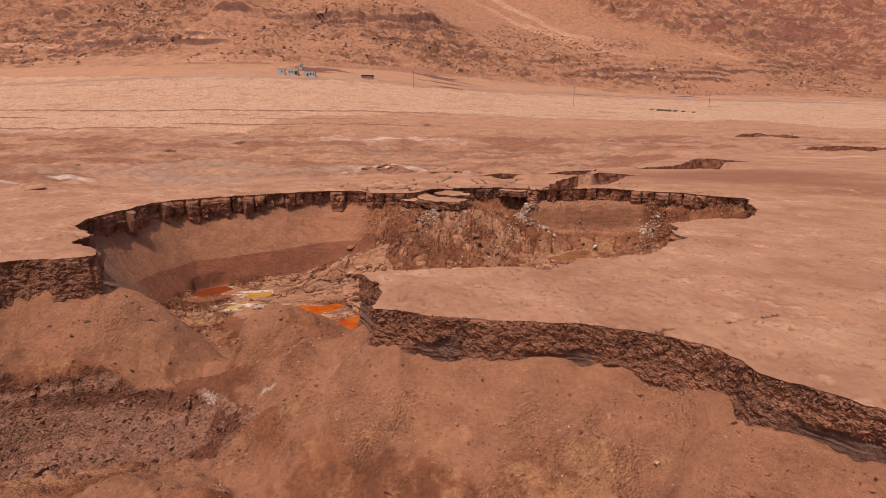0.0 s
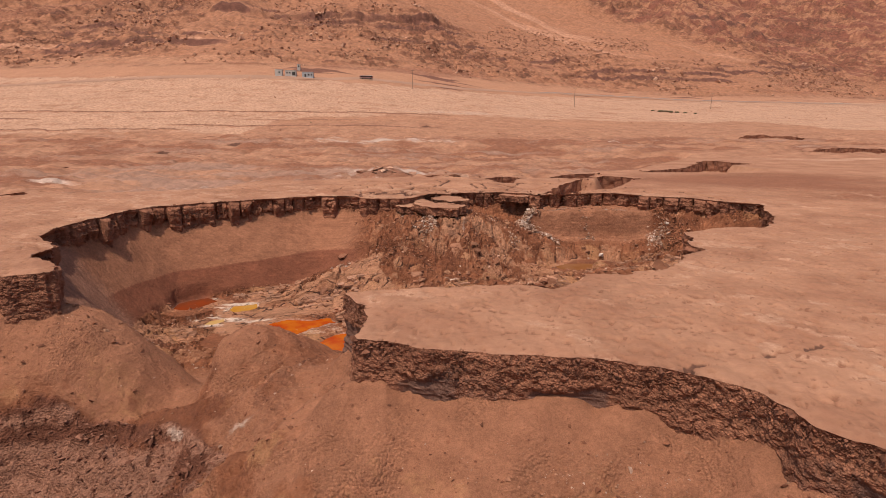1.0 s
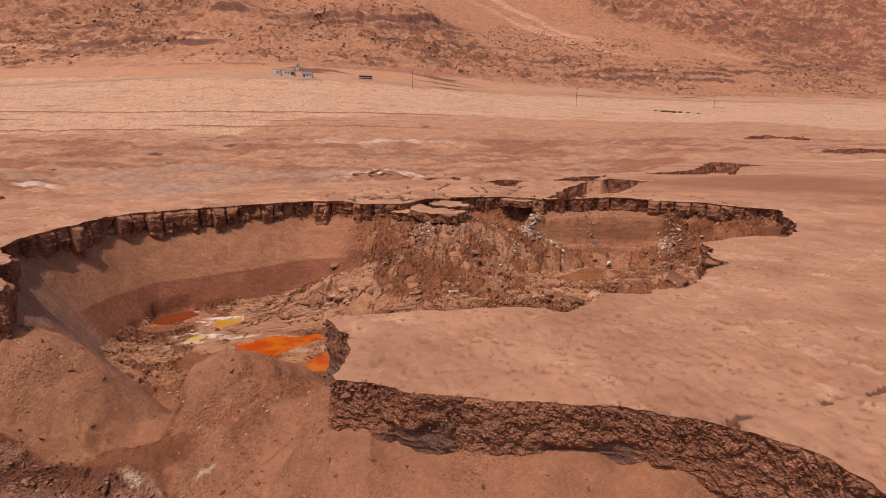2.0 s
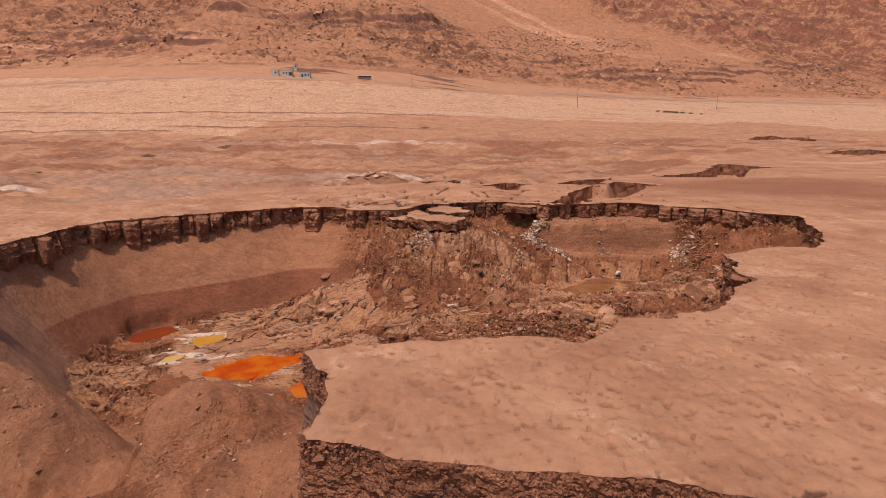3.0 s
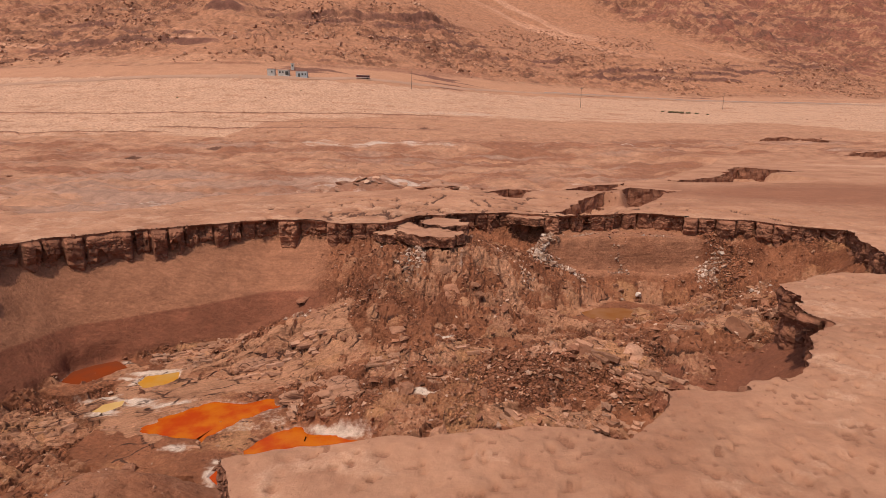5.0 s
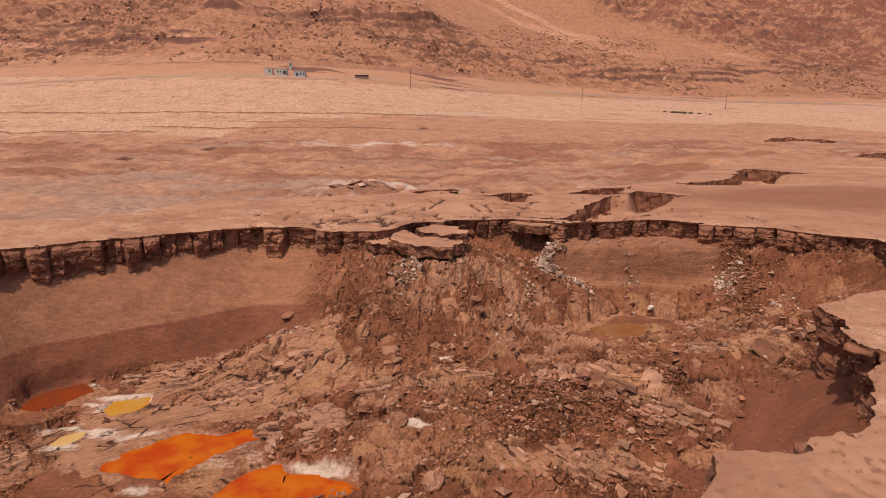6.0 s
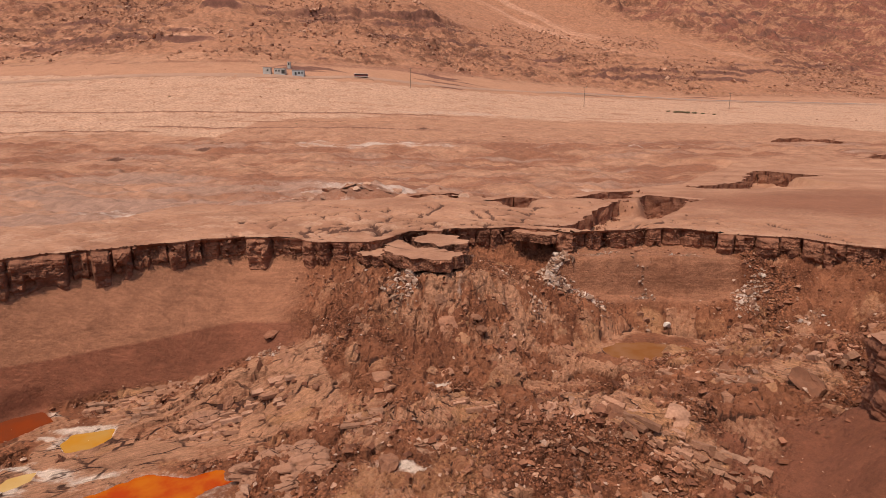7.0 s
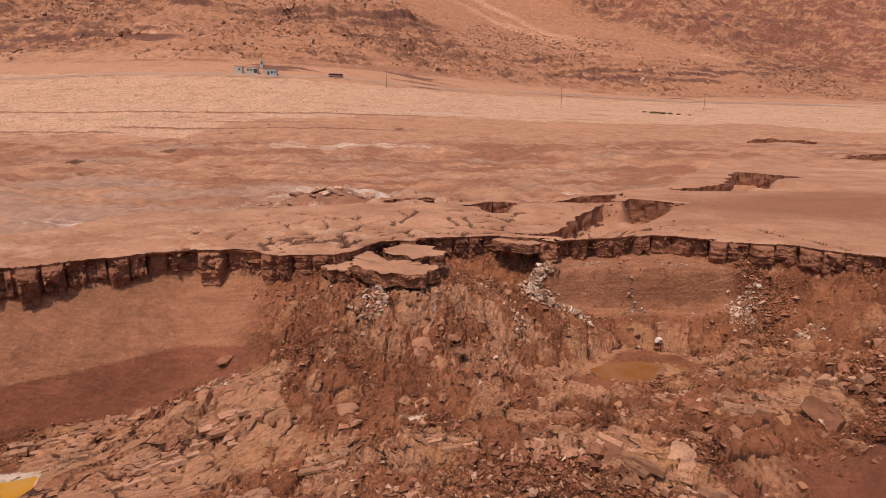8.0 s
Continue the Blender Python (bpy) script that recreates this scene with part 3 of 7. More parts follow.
CRACKS = [  # line in plan, width, depth
    ([(47.0, 129.5), (48.9, 127), (51.3, 124), (54, 120.9), (57.4, 118.9), (63, 115.5)], 0.42, 0.9),
    ([(-17.2, 115.3), (-14.8, 117.6), (-11.6, 120.5), (-11.3, 123.8), (-8, 126)], 0.32, 0.6),
    ([(-5.1, 116.8), (-1.7, 122.9), (1.5, 123.3), (6, 124.4), (11.2, 124.3), (16.4, 126.7)], 0.34, 0.8),
    ([(-6, 118.5), (-9, 124), (-6.5, 131), (-1, 137)], 0.28, 0.5),
    ([(15.2, 38.6), (15.5, 39.4), (16.3, 39.7), (18.1, 39.8), (19.9, 40.6), (21.1, 41.4), (21.8, 41.7)], 0.22, 0.4),
    ([(21.5, 125), (26, 127.5), (33, 128.0), (40, 131), (46, 130.2)], 0.36, 0.7),
    ([(18.5, 123), (27, 126.0), (31, 131), (36, 134.5)], 0.36, 0.7),
    ([(58.6, 110.2), (61, 107.5), (62.2, 104.5)], 0.16, 0.3),
    ([(-25, 114.5), (-27, 119), (-24, 126), (-18, 131)], 0.25, 0.4),
    ([(4, 124.5), (9, 130), (8, 137), (12.6, 141)], 0.32, 0.6),
    ([(24.4, 42.0), (25.7, 42.8), (26.6, 43.4)], 0.16, 0.25),
    ([(-17.6, 115.4), (-15.5, 119.6), (-11.8, 121.2), (-12.3, 125.3), (-11.0, 128.6)], 0.50, 0.8),
    ([(-7.1, 116.0), (-7.1, 119.7), (-5.1, 122.5), (-1.6, 125.0), (1.8, 125.7), (4.1, 128.2), (7.5, 129.8), (16.8, 129.6)], 0.55, 0.9),
    ([(-2.5, 129.2), (0.3, 136.3), (1.2, 140.6)], 0.40, 0.7),
    ([(-31.6, 146.5), (-22, 147.6), (-15.9, 149.1), (-12.2, 154), (-5.5, 157)], 0.55, 0.9),
    ([(50.4, 130.8), (50.6, 124.6), (53.0, 120.4), (54.3, 115.5), (57.2, 112.1)], 0.55, 1.0),
    ([(29.8, 127.4), (39.3, 130.7), (42.1, 132.4)], 0.50, 0.9),
    ([(-25.0, 113.8), (-27.1, 121.3), (-27.3, 125.0)], 0.40, 0.7),
    ([(19.5, 132.3), (25, 129.8), (30.0, 128.7), (40.2, 131.7)], 0.50, 0.8),
    ([(9.5, 132.5), (15.2, 137.4), (21.0, 140.0)], 0.45, 0.8),
]
for k in range(13):                               # fine cracks that follow the far rim a few metres back
    rng_c = random.Random(200 + k)
    x_c, off = rng_c.uniform(-22, 50), rng_c.uniform(1.4, 7.0)
    line_c = []
    for j in range(rng_c.randint(4, 8)):
        near_c = rim_line[np.argmin(np.abs(rim_line[:, 0] - x_c) + 99 * (rim_line[:, 1] < 100))]
        line_c.append((x_c, near_c[1] + off + rng_c.uniform(-0.7, 0.7)))
        x_c += rng_c.uniform(1.2, 2.4)
        off += rng_c.uniform(-0.3, 0.7)
    CRACKS.append((line_c, rng_c.uniform(0.26, 0.42), rng_c.uniform(0.35, 0.7)))
LEDGES = [  # height above sea of flat, from x, to x, height of the step, in the mountain's layers
    (139, -330, 130, 9.0), (131, -250, 120, 3.6), (146, -560, -200, 3.0), (93, -480, -215, 4.5), (99, -430, -250, 3.0), (86, -470, -300, 2.5),
    (96, 290, 700, 5.0), (89, 330, 560, 3.0), (80, 330, 540, 2.2), (74, 150, 420, 2.6), (88, 20, 200, 2.2), (66, 150, 420, 2.2),
    (128, -560, -400, 4.0), (190, 430, 800, 4.0), (225, 480, 900, 6.0), (165, 420, 800, 3.0), (110, -120, 160, 2.0), (120, -560, -420, 3.0),
]


def mountain_foot(x):
    return 600 + 0.30 * (np.clip(x, -500, 700) + 170) * sstep(-500, -100, x) + 14 * np.sin(x / 90.0)


def far_parts(x, y):
    foot = mountain_foot(x)
    foot_z = 63 - 21 * sstep(-150, 350, x)
    start = 345 + 30 * sstep(0, 200, x)
    t = np.clip((y - start) / (foot - start), 0, 1)
    fan = 3 + (foot_z - 3) * (0.55 * t + 0.45 * t * t)
    base = np.where(y > start, fan, 3 * sstep(260, start, y))
    return base, t, np.maximum(y - foot, 0)


def ground_z(x, y, pits=True):
    z = flat_z(x, y)
    far = sstep(128, 150, y)
    base, t, up = far_parts(x, y)
    masks = {}
    low = np.zeros(x.shape)
    area = (y > 95) & (y < 335) & (x < 112)
    bench_in = line_distance(x[area], y[area] + 1.5 * fbm(x[area], y[area], 6, 3, 59) + 0.8 * fbm(x[area], y[area], 1.8, 2, 191), np.array(BENCH))[0]
    low[area] = 0.6 * sstep(0, 1.5, bench_in) + 0.4 * sstep(1.0, 8, bench_in)
    # rolling, washed ground of the valley
    wash = (1.4 * fbm(x, y, 28, 4, 60) + 1.7 * fbm(x, y, 9, 4, 61)) * np.maximum(low, far * sstep(200, 300, y)) * (1 - sstep(0.02, 0.2, t) * 0.8)
    wash = wash + low * (0.8 * fbm(x, y, 3.8, 3, 177) - 0.5 * sstep(0.45, 0.7, fbm(x * 0.6, y, 6, 3, 178))) + low * 0.5 * np.abs(fbm(x * 0.6, y, 11, 3, 62)) * sstep(130, 170, y)
    swell = 0.35 * fbm(x, y, 16, 3, 65) * far * (1 - low)
    z = z + far * base + wash + swell - 3.0 * low * (1 - sstep(260, 340, y)) + 3.0 * bump(x, y, -14, 159, 17, 5.5, 6) + 2.4 * np.clip(1.5 * bump(x, y, -17.5, 170, 10, 8, 6) - 0.2, 0, 1) * (1 + 0.25 * fbm(x, y, 4, 3, 192))
    # the ground sinks towards the holes beyond the rim
    z = z - sstep(122.5, 128, y) * (1.7 * bump(x, y, 22, 136, 8, 11, -20) + 0.9 * bump(x, y, 12, 146, 6, 8) + 1.1 * bump(x, y, 37, 143, 6, 9)) + 0.8 * bump(x, y, 4, 143, 10, 8)
    # gravel fan: old shore terraces across it
    fan = sstep(0.0, 0.06, t) * (1 - sstep(0, 10, up))
    shore = np.zeros(x.shape)
    for level in (0.10, 0.16, 0.25, 0.36):
        line = t + 0.012 * vnoise(x / 60, y * 0, 66) - level
        shore = np.maximum(shore, np.exp(-(line / 0.006) ** 2) * sstep(-0.35, 0.1, vnoise(x / 110, y * 0 + level * 50, 67)) * sstep(60, -40, x))
    z = z + fan * (0.2 * vnoise(x / 90, y / 9, 63) + 0.25 * fbm(x, y, 5, 3, 64)) + 0.8 * shore * fan
    # mountain: layered ledges, scree chutes and broken rock
    hill = sstep(0, 25, up)
    on = up > 0
    hx, hy, hu, hz = x[on], y[on], up[on], z[on]
    rise = 0.34 * hu + 0.10 * np.maximum(hu - 330, 0) + 7 * fbm(hx, hy, 110, 3, 72) * sstep(20, 160, hu)
    level = hz + rise + 2.2 * fbm(hx, hy, 45, 3, 73) + 0.7 * fbm(hx, hy, 7, 3, 82)
    step_mask = np.zeros(hx.shape)
    gain = np.zeros(hx.shape)
    for height, x0, x1, tall in LEDGES:
        window = sstep(x0, x0 + 40, hx + 18 * vnoise(hy / 30, hx / 30, 74)) * (1 - sstep(x1 - 40, x1, hx)) * np.clip(0.9 + 0.45 * vnoise(hx / 35, hx * 0 + height, 75), 0.5, 1)
        gain = gain + tall * window * sstep(-0.9, 0.9, level - height)
        step_mask = np.maximum(step_mask, window * np.exp(-((level - height) / (1.2 + 0.16 * tall)) ** 2))
    for k in range(24):
        height = 58 + 7.3 * k
        window = sstep(0.15, 0.40, vnoise(hx / 30 + 3 * k, hy / 40 + k, 76)) * sstep(0.0, 0.3, fbm(hx, hy, 90, 2, 77) + 0.2)
        gain = gain + 1.6 * window * sstep(-0.8, 0.8, level - height)
        step_mask = np.maximum(step_mask, 0.6 * window * np.exp(-((level - height) / 0.8) ** 2))
    across = hx + 0.78 * hu
    chute = fbm(across + 0 * hx, hu * 0.07, 44, 3, 78) + 0.25 * fbm(hx, hy, 50, 3, 88)
    slide = sstep(140, 270, across) * (1 - sstep(560, 690, across + 40 * fbm(hx, hy, 60, 2, 193))) * sstep(120, 190, hu)
    calm = np.maximum(slide, sstep(149, 158, level) * (1 - sstep(60, 260, hx)) * sstep(-330, -270, hx))      # smooth earth slopes above the ledges
    east = sstep(560, 760, across + 60 * fbm(hx, hy, 70, 3, 194)) * sstep(60, 150, hu)                        # red, rocky upper flank
    talus = np.clip(1 - np.abs(hx - 30) / 330, 0, 1) * (1 - sstep(146, 150, level)) * sstep(12, 40, hu)
    sandy = slide * sstep(-0.05, 0.35, chute)
    rocky = np.clip(0.4 + 0.9 * talus + 0.8 * east + 0.6 * sstep(-250, -330, hx), 0, 1) * (1 - 0.93 * calm) * sstep(-0.5, 0.1, fbm(hx, hy, 55, 3, 79) + 0.1)
    detail = 1.0 * fbm(hx, hy, 10, 4, 84) * (1 - 0.75 * calm) + rocky * ((2.3 + 1.2 * east) * blocks(hx, hy, 9.0, 85) + 1.5 * blocks(hx, hy, 5.0, 86)) - calm * 2.2 * sstep(0.25, 0.5, fbm(across, hu * 0.12, 26, 3, 195))
    z[on] = hz + rise + gain * (1 - 0.8 * slide) * sstep(0, 25, hu) + detail * sstep(0, 18, hu)
    rock_full, ledge_full, sand_full, red_full = np.zeros(x.shape), np.zeros(x.shape), np.zeros(x.shape), np.zeros(x.shape)
    rock_full[on] = np.clip(rocky * (0.2 + 0.8 * sstep(-0.2, 0.35, fbm(hx * 0.7, hy, 9, 4, 83, 0.65))) * 0.9, 0, 1)
    red_full[on] = np.clip(0.7 * east * sstep(-0.25, 0.25, fbm(hx * 0.6, hy, 11, 5, 196, 0.68)) + 0.45 * sstep(-0.1, 0.5, fbm(hx * 0.3, level * 3, 30, 3, 197)) * (1 - calm), 0, 1)
    ledge_full[on] = np.clip(step_mask * 1.15 * (1 - 0.9 * slide) * (0.55 + 0.45 * sstep(-0.35, 0.25, fbm(hx * 0.45, hy, 8, 3, 142))), 0, 1)
    sand_full[on] = 0.75 * sandy * (0.5 + 0.5 * sstep(-0.25, 0.35, fbm(across, hu * 0.10, 24, 3, 87)))
    shelves = 0.85 * sstep(-215, -255, hx) * np.exp(-((level - 97) / 7.0) ** 2) * sstep(-0.25, 0.15, fbm(hx * 0.4, hy, 14, 4, 232))      # pale ledges
    sand_full[on] = np.maximum(sand_full[on], shelves)
    rock_full[on] *= 1 - 0.8 * shelves
    bank = np.exp(-((x - 205) / 14) ** 2 - ((up - 10) / 7) ** 2) + np.exp(-((x - 316) / 11) ** 2 - ((up - 9) / 7) ** 2) + 0.5 * np.exp(-((x - 262) / 40) ** 2 - ((up - 5) / 4) ** 2)
    z = z - 5 * bank * (up > 0)
    # the undercut banks' shade is put in with the dark ledge colour
    ledge_full = np.maximum(ledge_full, 0.9 * np.clip(bank, 0, 1) * sstep(-0.4, 0.3, fbm(x, y, 9, 3, 198)) * (up > 0))
    # sinkholes and cracks in the flat beyond
    fresh = np.zeros(x.shape)
    for number, (outline, depth) in enumerate(PITS if pits else ()):
        o = np.array(outline, float)
        lo, hi = o.min(0) - 6, o.max(0) + 6
        k = np.nonzero((x > lo[0]) & (x < hi[0]) & (y > lo[1]) & (y < hi[1]))[0]
        size = min(hi[0] - lo[0], hi[1] - lo[1])
        w = 0.02 * size
        d = line_distance(x[k] + w * fbm(x[k], y[k], 2.5, 3, 68), y[k] + w * fbm(x[k], y[k], 2.5, 3, 69), np.array(outline, float))[0]
        back = np.clip((y[k] - o[:, 1].min()) / (o[:, 1].max() - o[:, 1].min()), 0, 1)
        wall = 0.35 + 0.007 * o[:, 1].mean()
        if number in SCARPS:                      # the ground drops before an upright scarp and climbs back
            line = spline(SCARPS[number], 0.5, False)
            tangent = np.gradient(line, axis=0)
            tangent /= np.hypot(tangent[:, 0], tangent[:, 1])[:, None] + 1e-9
            gone = np.concatenate([[0], np.cumsum(np.hypot(*np.diff(line, axis=0).T))])
            for first in range(0, len(k), 4000):
                q = k[first:first + 4000]
                ax, ay = x[q][:, None] - line[None, :, 0], y[q][:, None] - line[None, :, 1]
                best = np.argmin(ax * ax + ay * ay, 1)
                ax, ay = ax[np.arange(len(q)), best], ay[np.arange(len(q)), best]
                ahead = ax * tangent[best, 1] - ay * tangent[best, 0]
                reach = 4.0 + 0.28 * gone[-1]
                if number in (0, 2):              # a long trough leads up to these two
                    trough = line_distance(x[q], y[q] - 4.0, o)[0]
                    z[q] -= 1.15 * depth * sstep(-1.3, -0.15, ahead) * sstep(0, 2.5, trough) * sstep(0.05, 0.8, back[first:first + 4000])
                    z[q] -= 0.5 * sstep(0, 1.0, ahead) * sstep(0, 3, trough) * fbm(x[q], y[q], 1.8, 3, 205)
                    continue
                ends = sstep(0, 0.06 * gone[-1], gone[best]) * sstep(0, 0.06 * gone[-1], gone[-1] - gone[best])
                z[q] -= depth * ends * sstep(-1.3, -0.15, ahead) * 1.2 * (1 - sstep(0.8, reach, np.hypot(ax, ay))) * np.clip(0.95 + 0.5 * fbm(x[q], y[q], 5, 3, 204), 0.65, 1.15)
                z[q] -= 0.45 * ends * sstep(0, 1.0, ahead) * (1 - sstep(1.0, reach, np.hypot(ax, ay))) * fbm(x[q], y[q], 1.8, 3, 205)
        else:
            z[k] -= depth * sstep(0, wall, d) * (0.04 + 0.96 * sstep(0.2, 0.85, back)) * (1 - 0.25 * sstep(0, 6, d - wall))
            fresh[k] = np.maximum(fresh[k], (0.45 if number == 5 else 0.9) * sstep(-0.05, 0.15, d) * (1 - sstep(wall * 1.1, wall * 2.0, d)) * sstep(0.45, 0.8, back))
    for outline, width, depth in (CRACKS if pits else ()):
        o = np.array(outline, float)
        lo, hi = o.min(0) - 2, o.max(0) + 2
        k = np.nonzero((x > lo[0]) & (x < hi[0]) & (y > lo[1]) & (y < hi[1]))[0]
        d = np.abs(line_distance(x[k] + 0.5 * fbm(x[k], y[k], 1.7, 3, 56), y[k] + 0.5 * fbm(x[k], y[k], 1.7, 3, 57), o, False)[0])
        groove = np.exp(-(d / width) ** 2) * sstep(-0.6, 0.0, fbm(x[k], y[k], 3.0, 2, 58))
        z[k] -= depth * groove
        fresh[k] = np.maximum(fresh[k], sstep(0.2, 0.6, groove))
    zone = np.nonzero((x > -34) & (x < 62) & (y > 110) & (y < 168) & (low < 0.5))[0] if pits else np.zeros(0, int)
    px, py = x[zone], y[zone]
    weak = np.clip(1.2 * bump(px, py, 14, 134, 24, 13, 10) + 0.9 * bump(px, py, -14, 128, 12, 14) + 0.25 * bump(px, py, 44, 133, 10, 12), 0, 1)
    plate = cells(px * 0.7 + 1.6 * fbm(px, py, 4, 3, 216), py + 1.6 * fbm(px, py, 4, 3, 217), 5.2, 218)
    gape = np.exp(-(plate[0] / 0.42) ** 2) * sstep(0.3, 0.6, weak + 0.5 * fbm(px, py, 6, 3, 219))
    z[zone] += weak * 0.5 * (plate[1] - 0.5) + weak * 0.10 * (plate[1] * 7 % 1.0 - 0.5) * plate[3] - 0.7 * gape
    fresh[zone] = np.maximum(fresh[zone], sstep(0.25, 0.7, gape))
    # soils
    patch = fbm(x, y, 30, 4, 80)
    streak = fbm(x * 0.22, y, 9, 4, 81)
    open_land = np.maximum(low, far * sstep(230, 300, y)) * (1 - fan) * (1 - hill)
    masks["brown"] = open_land * np.clip(0.56 + 0.8 * patch + 0.7 * fbm(x * 0.5, y, 12, 4, 182), 0, 1)
    masks["grey"] = np.clip(open_land * (0.16 + 1.0 * streak + 0.7 * bump(x, y, -75, 165, 45, 40)), 0, 1) * 0.9
    pale_top = np.interp(x, (-520, -432, -281, -152, -23, 63, 199, 416, 582), (585, 574, 546, 550, 578, 608, 674, 712, 780))
    pale_low = np.interp(x, (-300, -126, -118, -100, -40, 98, 250, 330), (352, 360, 392, 425, 448, 484, 500, 425))
    gravel = fan * (1 - sstep(-5, 5, y - pale_top + 5 * fbm(x, y, 12, 3, 199)))
    shelf = fan * (1 - sstep(-14, 8, y - pale_low + 26 * fbm(x * 0.3, y, 22, 4, 200)))                     # brown shelf under the gravel
    masks["pale"] = gravel * (1 - 0.85 * shelf) * np.clip(0.72 + 0.3 * streak + 0.4 * fbm(x, y, 5, 3, 145) - 0.9 * shore, 0, 1)
    masks["pale"] = np.clip(masks["pale"] + 0.75 * bump(x, y, 165, 236, 55, 16, 12) * sstep(-0.5, 0.1, fbm(x * 0.4, y, 12, 3, 201)), 0, 1)
    masks["brown"] = np.clip(masks["brown"] + 0.18 * shelf + 1.1 * bump(x, y, 84, 146, 48, 36) * (0.75 + 0.5 * fbm(x * 0.4, y, 14, 3, 227)) + 0.5 * bump(x, y, -150, 415, 60, 14) * fan, 0, 1)
    salty = 1.1 * bump(x, y, -65, 146, 19, 6, 8) + bump(x, y, -34, 172, 9, 9) + bump(x, y, -47, 143, 4, 4) + bump(x, y, -62, 128, 9, 3, 20) + 0.9 * bump(x, y, -24, 190, 9, 7) + 0.8 * bump(x, y, 40, 186, 26, 6, 14) + 0.8 * bump(x, y, 2, 182, 12, 4) + bump(x, y, 95, 330, 22, 7)
    salty = salty + 0.9 * bump(x, y, -40, 335, 70, 12, 4) + 0.6 * bump(x, y, 10, 470, 120, 18, 10)
    masks["salt"] = np.clip(open_land * 0.6 * sstep(0.2, 0.5, fbm(x * 0.35, y, 10, 5, 82)) * (0.6 + 0.6 * sstep(190, 150, y)) + 0.8 * salty * sstep(-0.25, 0.25, fbm(x * 0.5, y, 5, 4, 143)) + 0.9 * bump(x, y, -17, 167, 10, 7, 6) * sstep(-0.4, 0.2, fbm(x, y, 3, 3, 144)), 0, 1)
    masks["scree"] = hill * 0.8
    apron = np.maximum(fan - gravel, 0) + hill * (1 - sstep(20, 90, up)) * sstep(60, -120, x) * 0.8
    masks["apron"] = np.clip(0.6 * shelf * (0.6 + 0.9 * fbm(x * 0.2, y, 14, 4, 231)) + 0.6 * open_land * sstep(0.12, 0.4, fbm(x * 0.35, y, 15, 5, 209)) + apron * (0.75 + 0.7 * fbm(x * 0.25, y, 12, 4, 202)), 0, 1)
    stripes = np.maximum(fan - gravel, 0) * sstep(0.35, 0.5, fbm(x * 0.12, y, 9, 3, 203)) * 0.7
    masks["rock"], masks["ledge"], masks["sand"], masks["red"] = rock_full, np.maximum(ledge_full, np.maximum(0.75 * shore * fan, stripes)), sand_full, red_full
    masks["hill"], masks["fan"], masks["valley"] = hill, fan * (1 - shelf) * gravel, np.clip(open_land + shelf, 0, 1)
    masks["fresh"] = fresh
    return z, masks


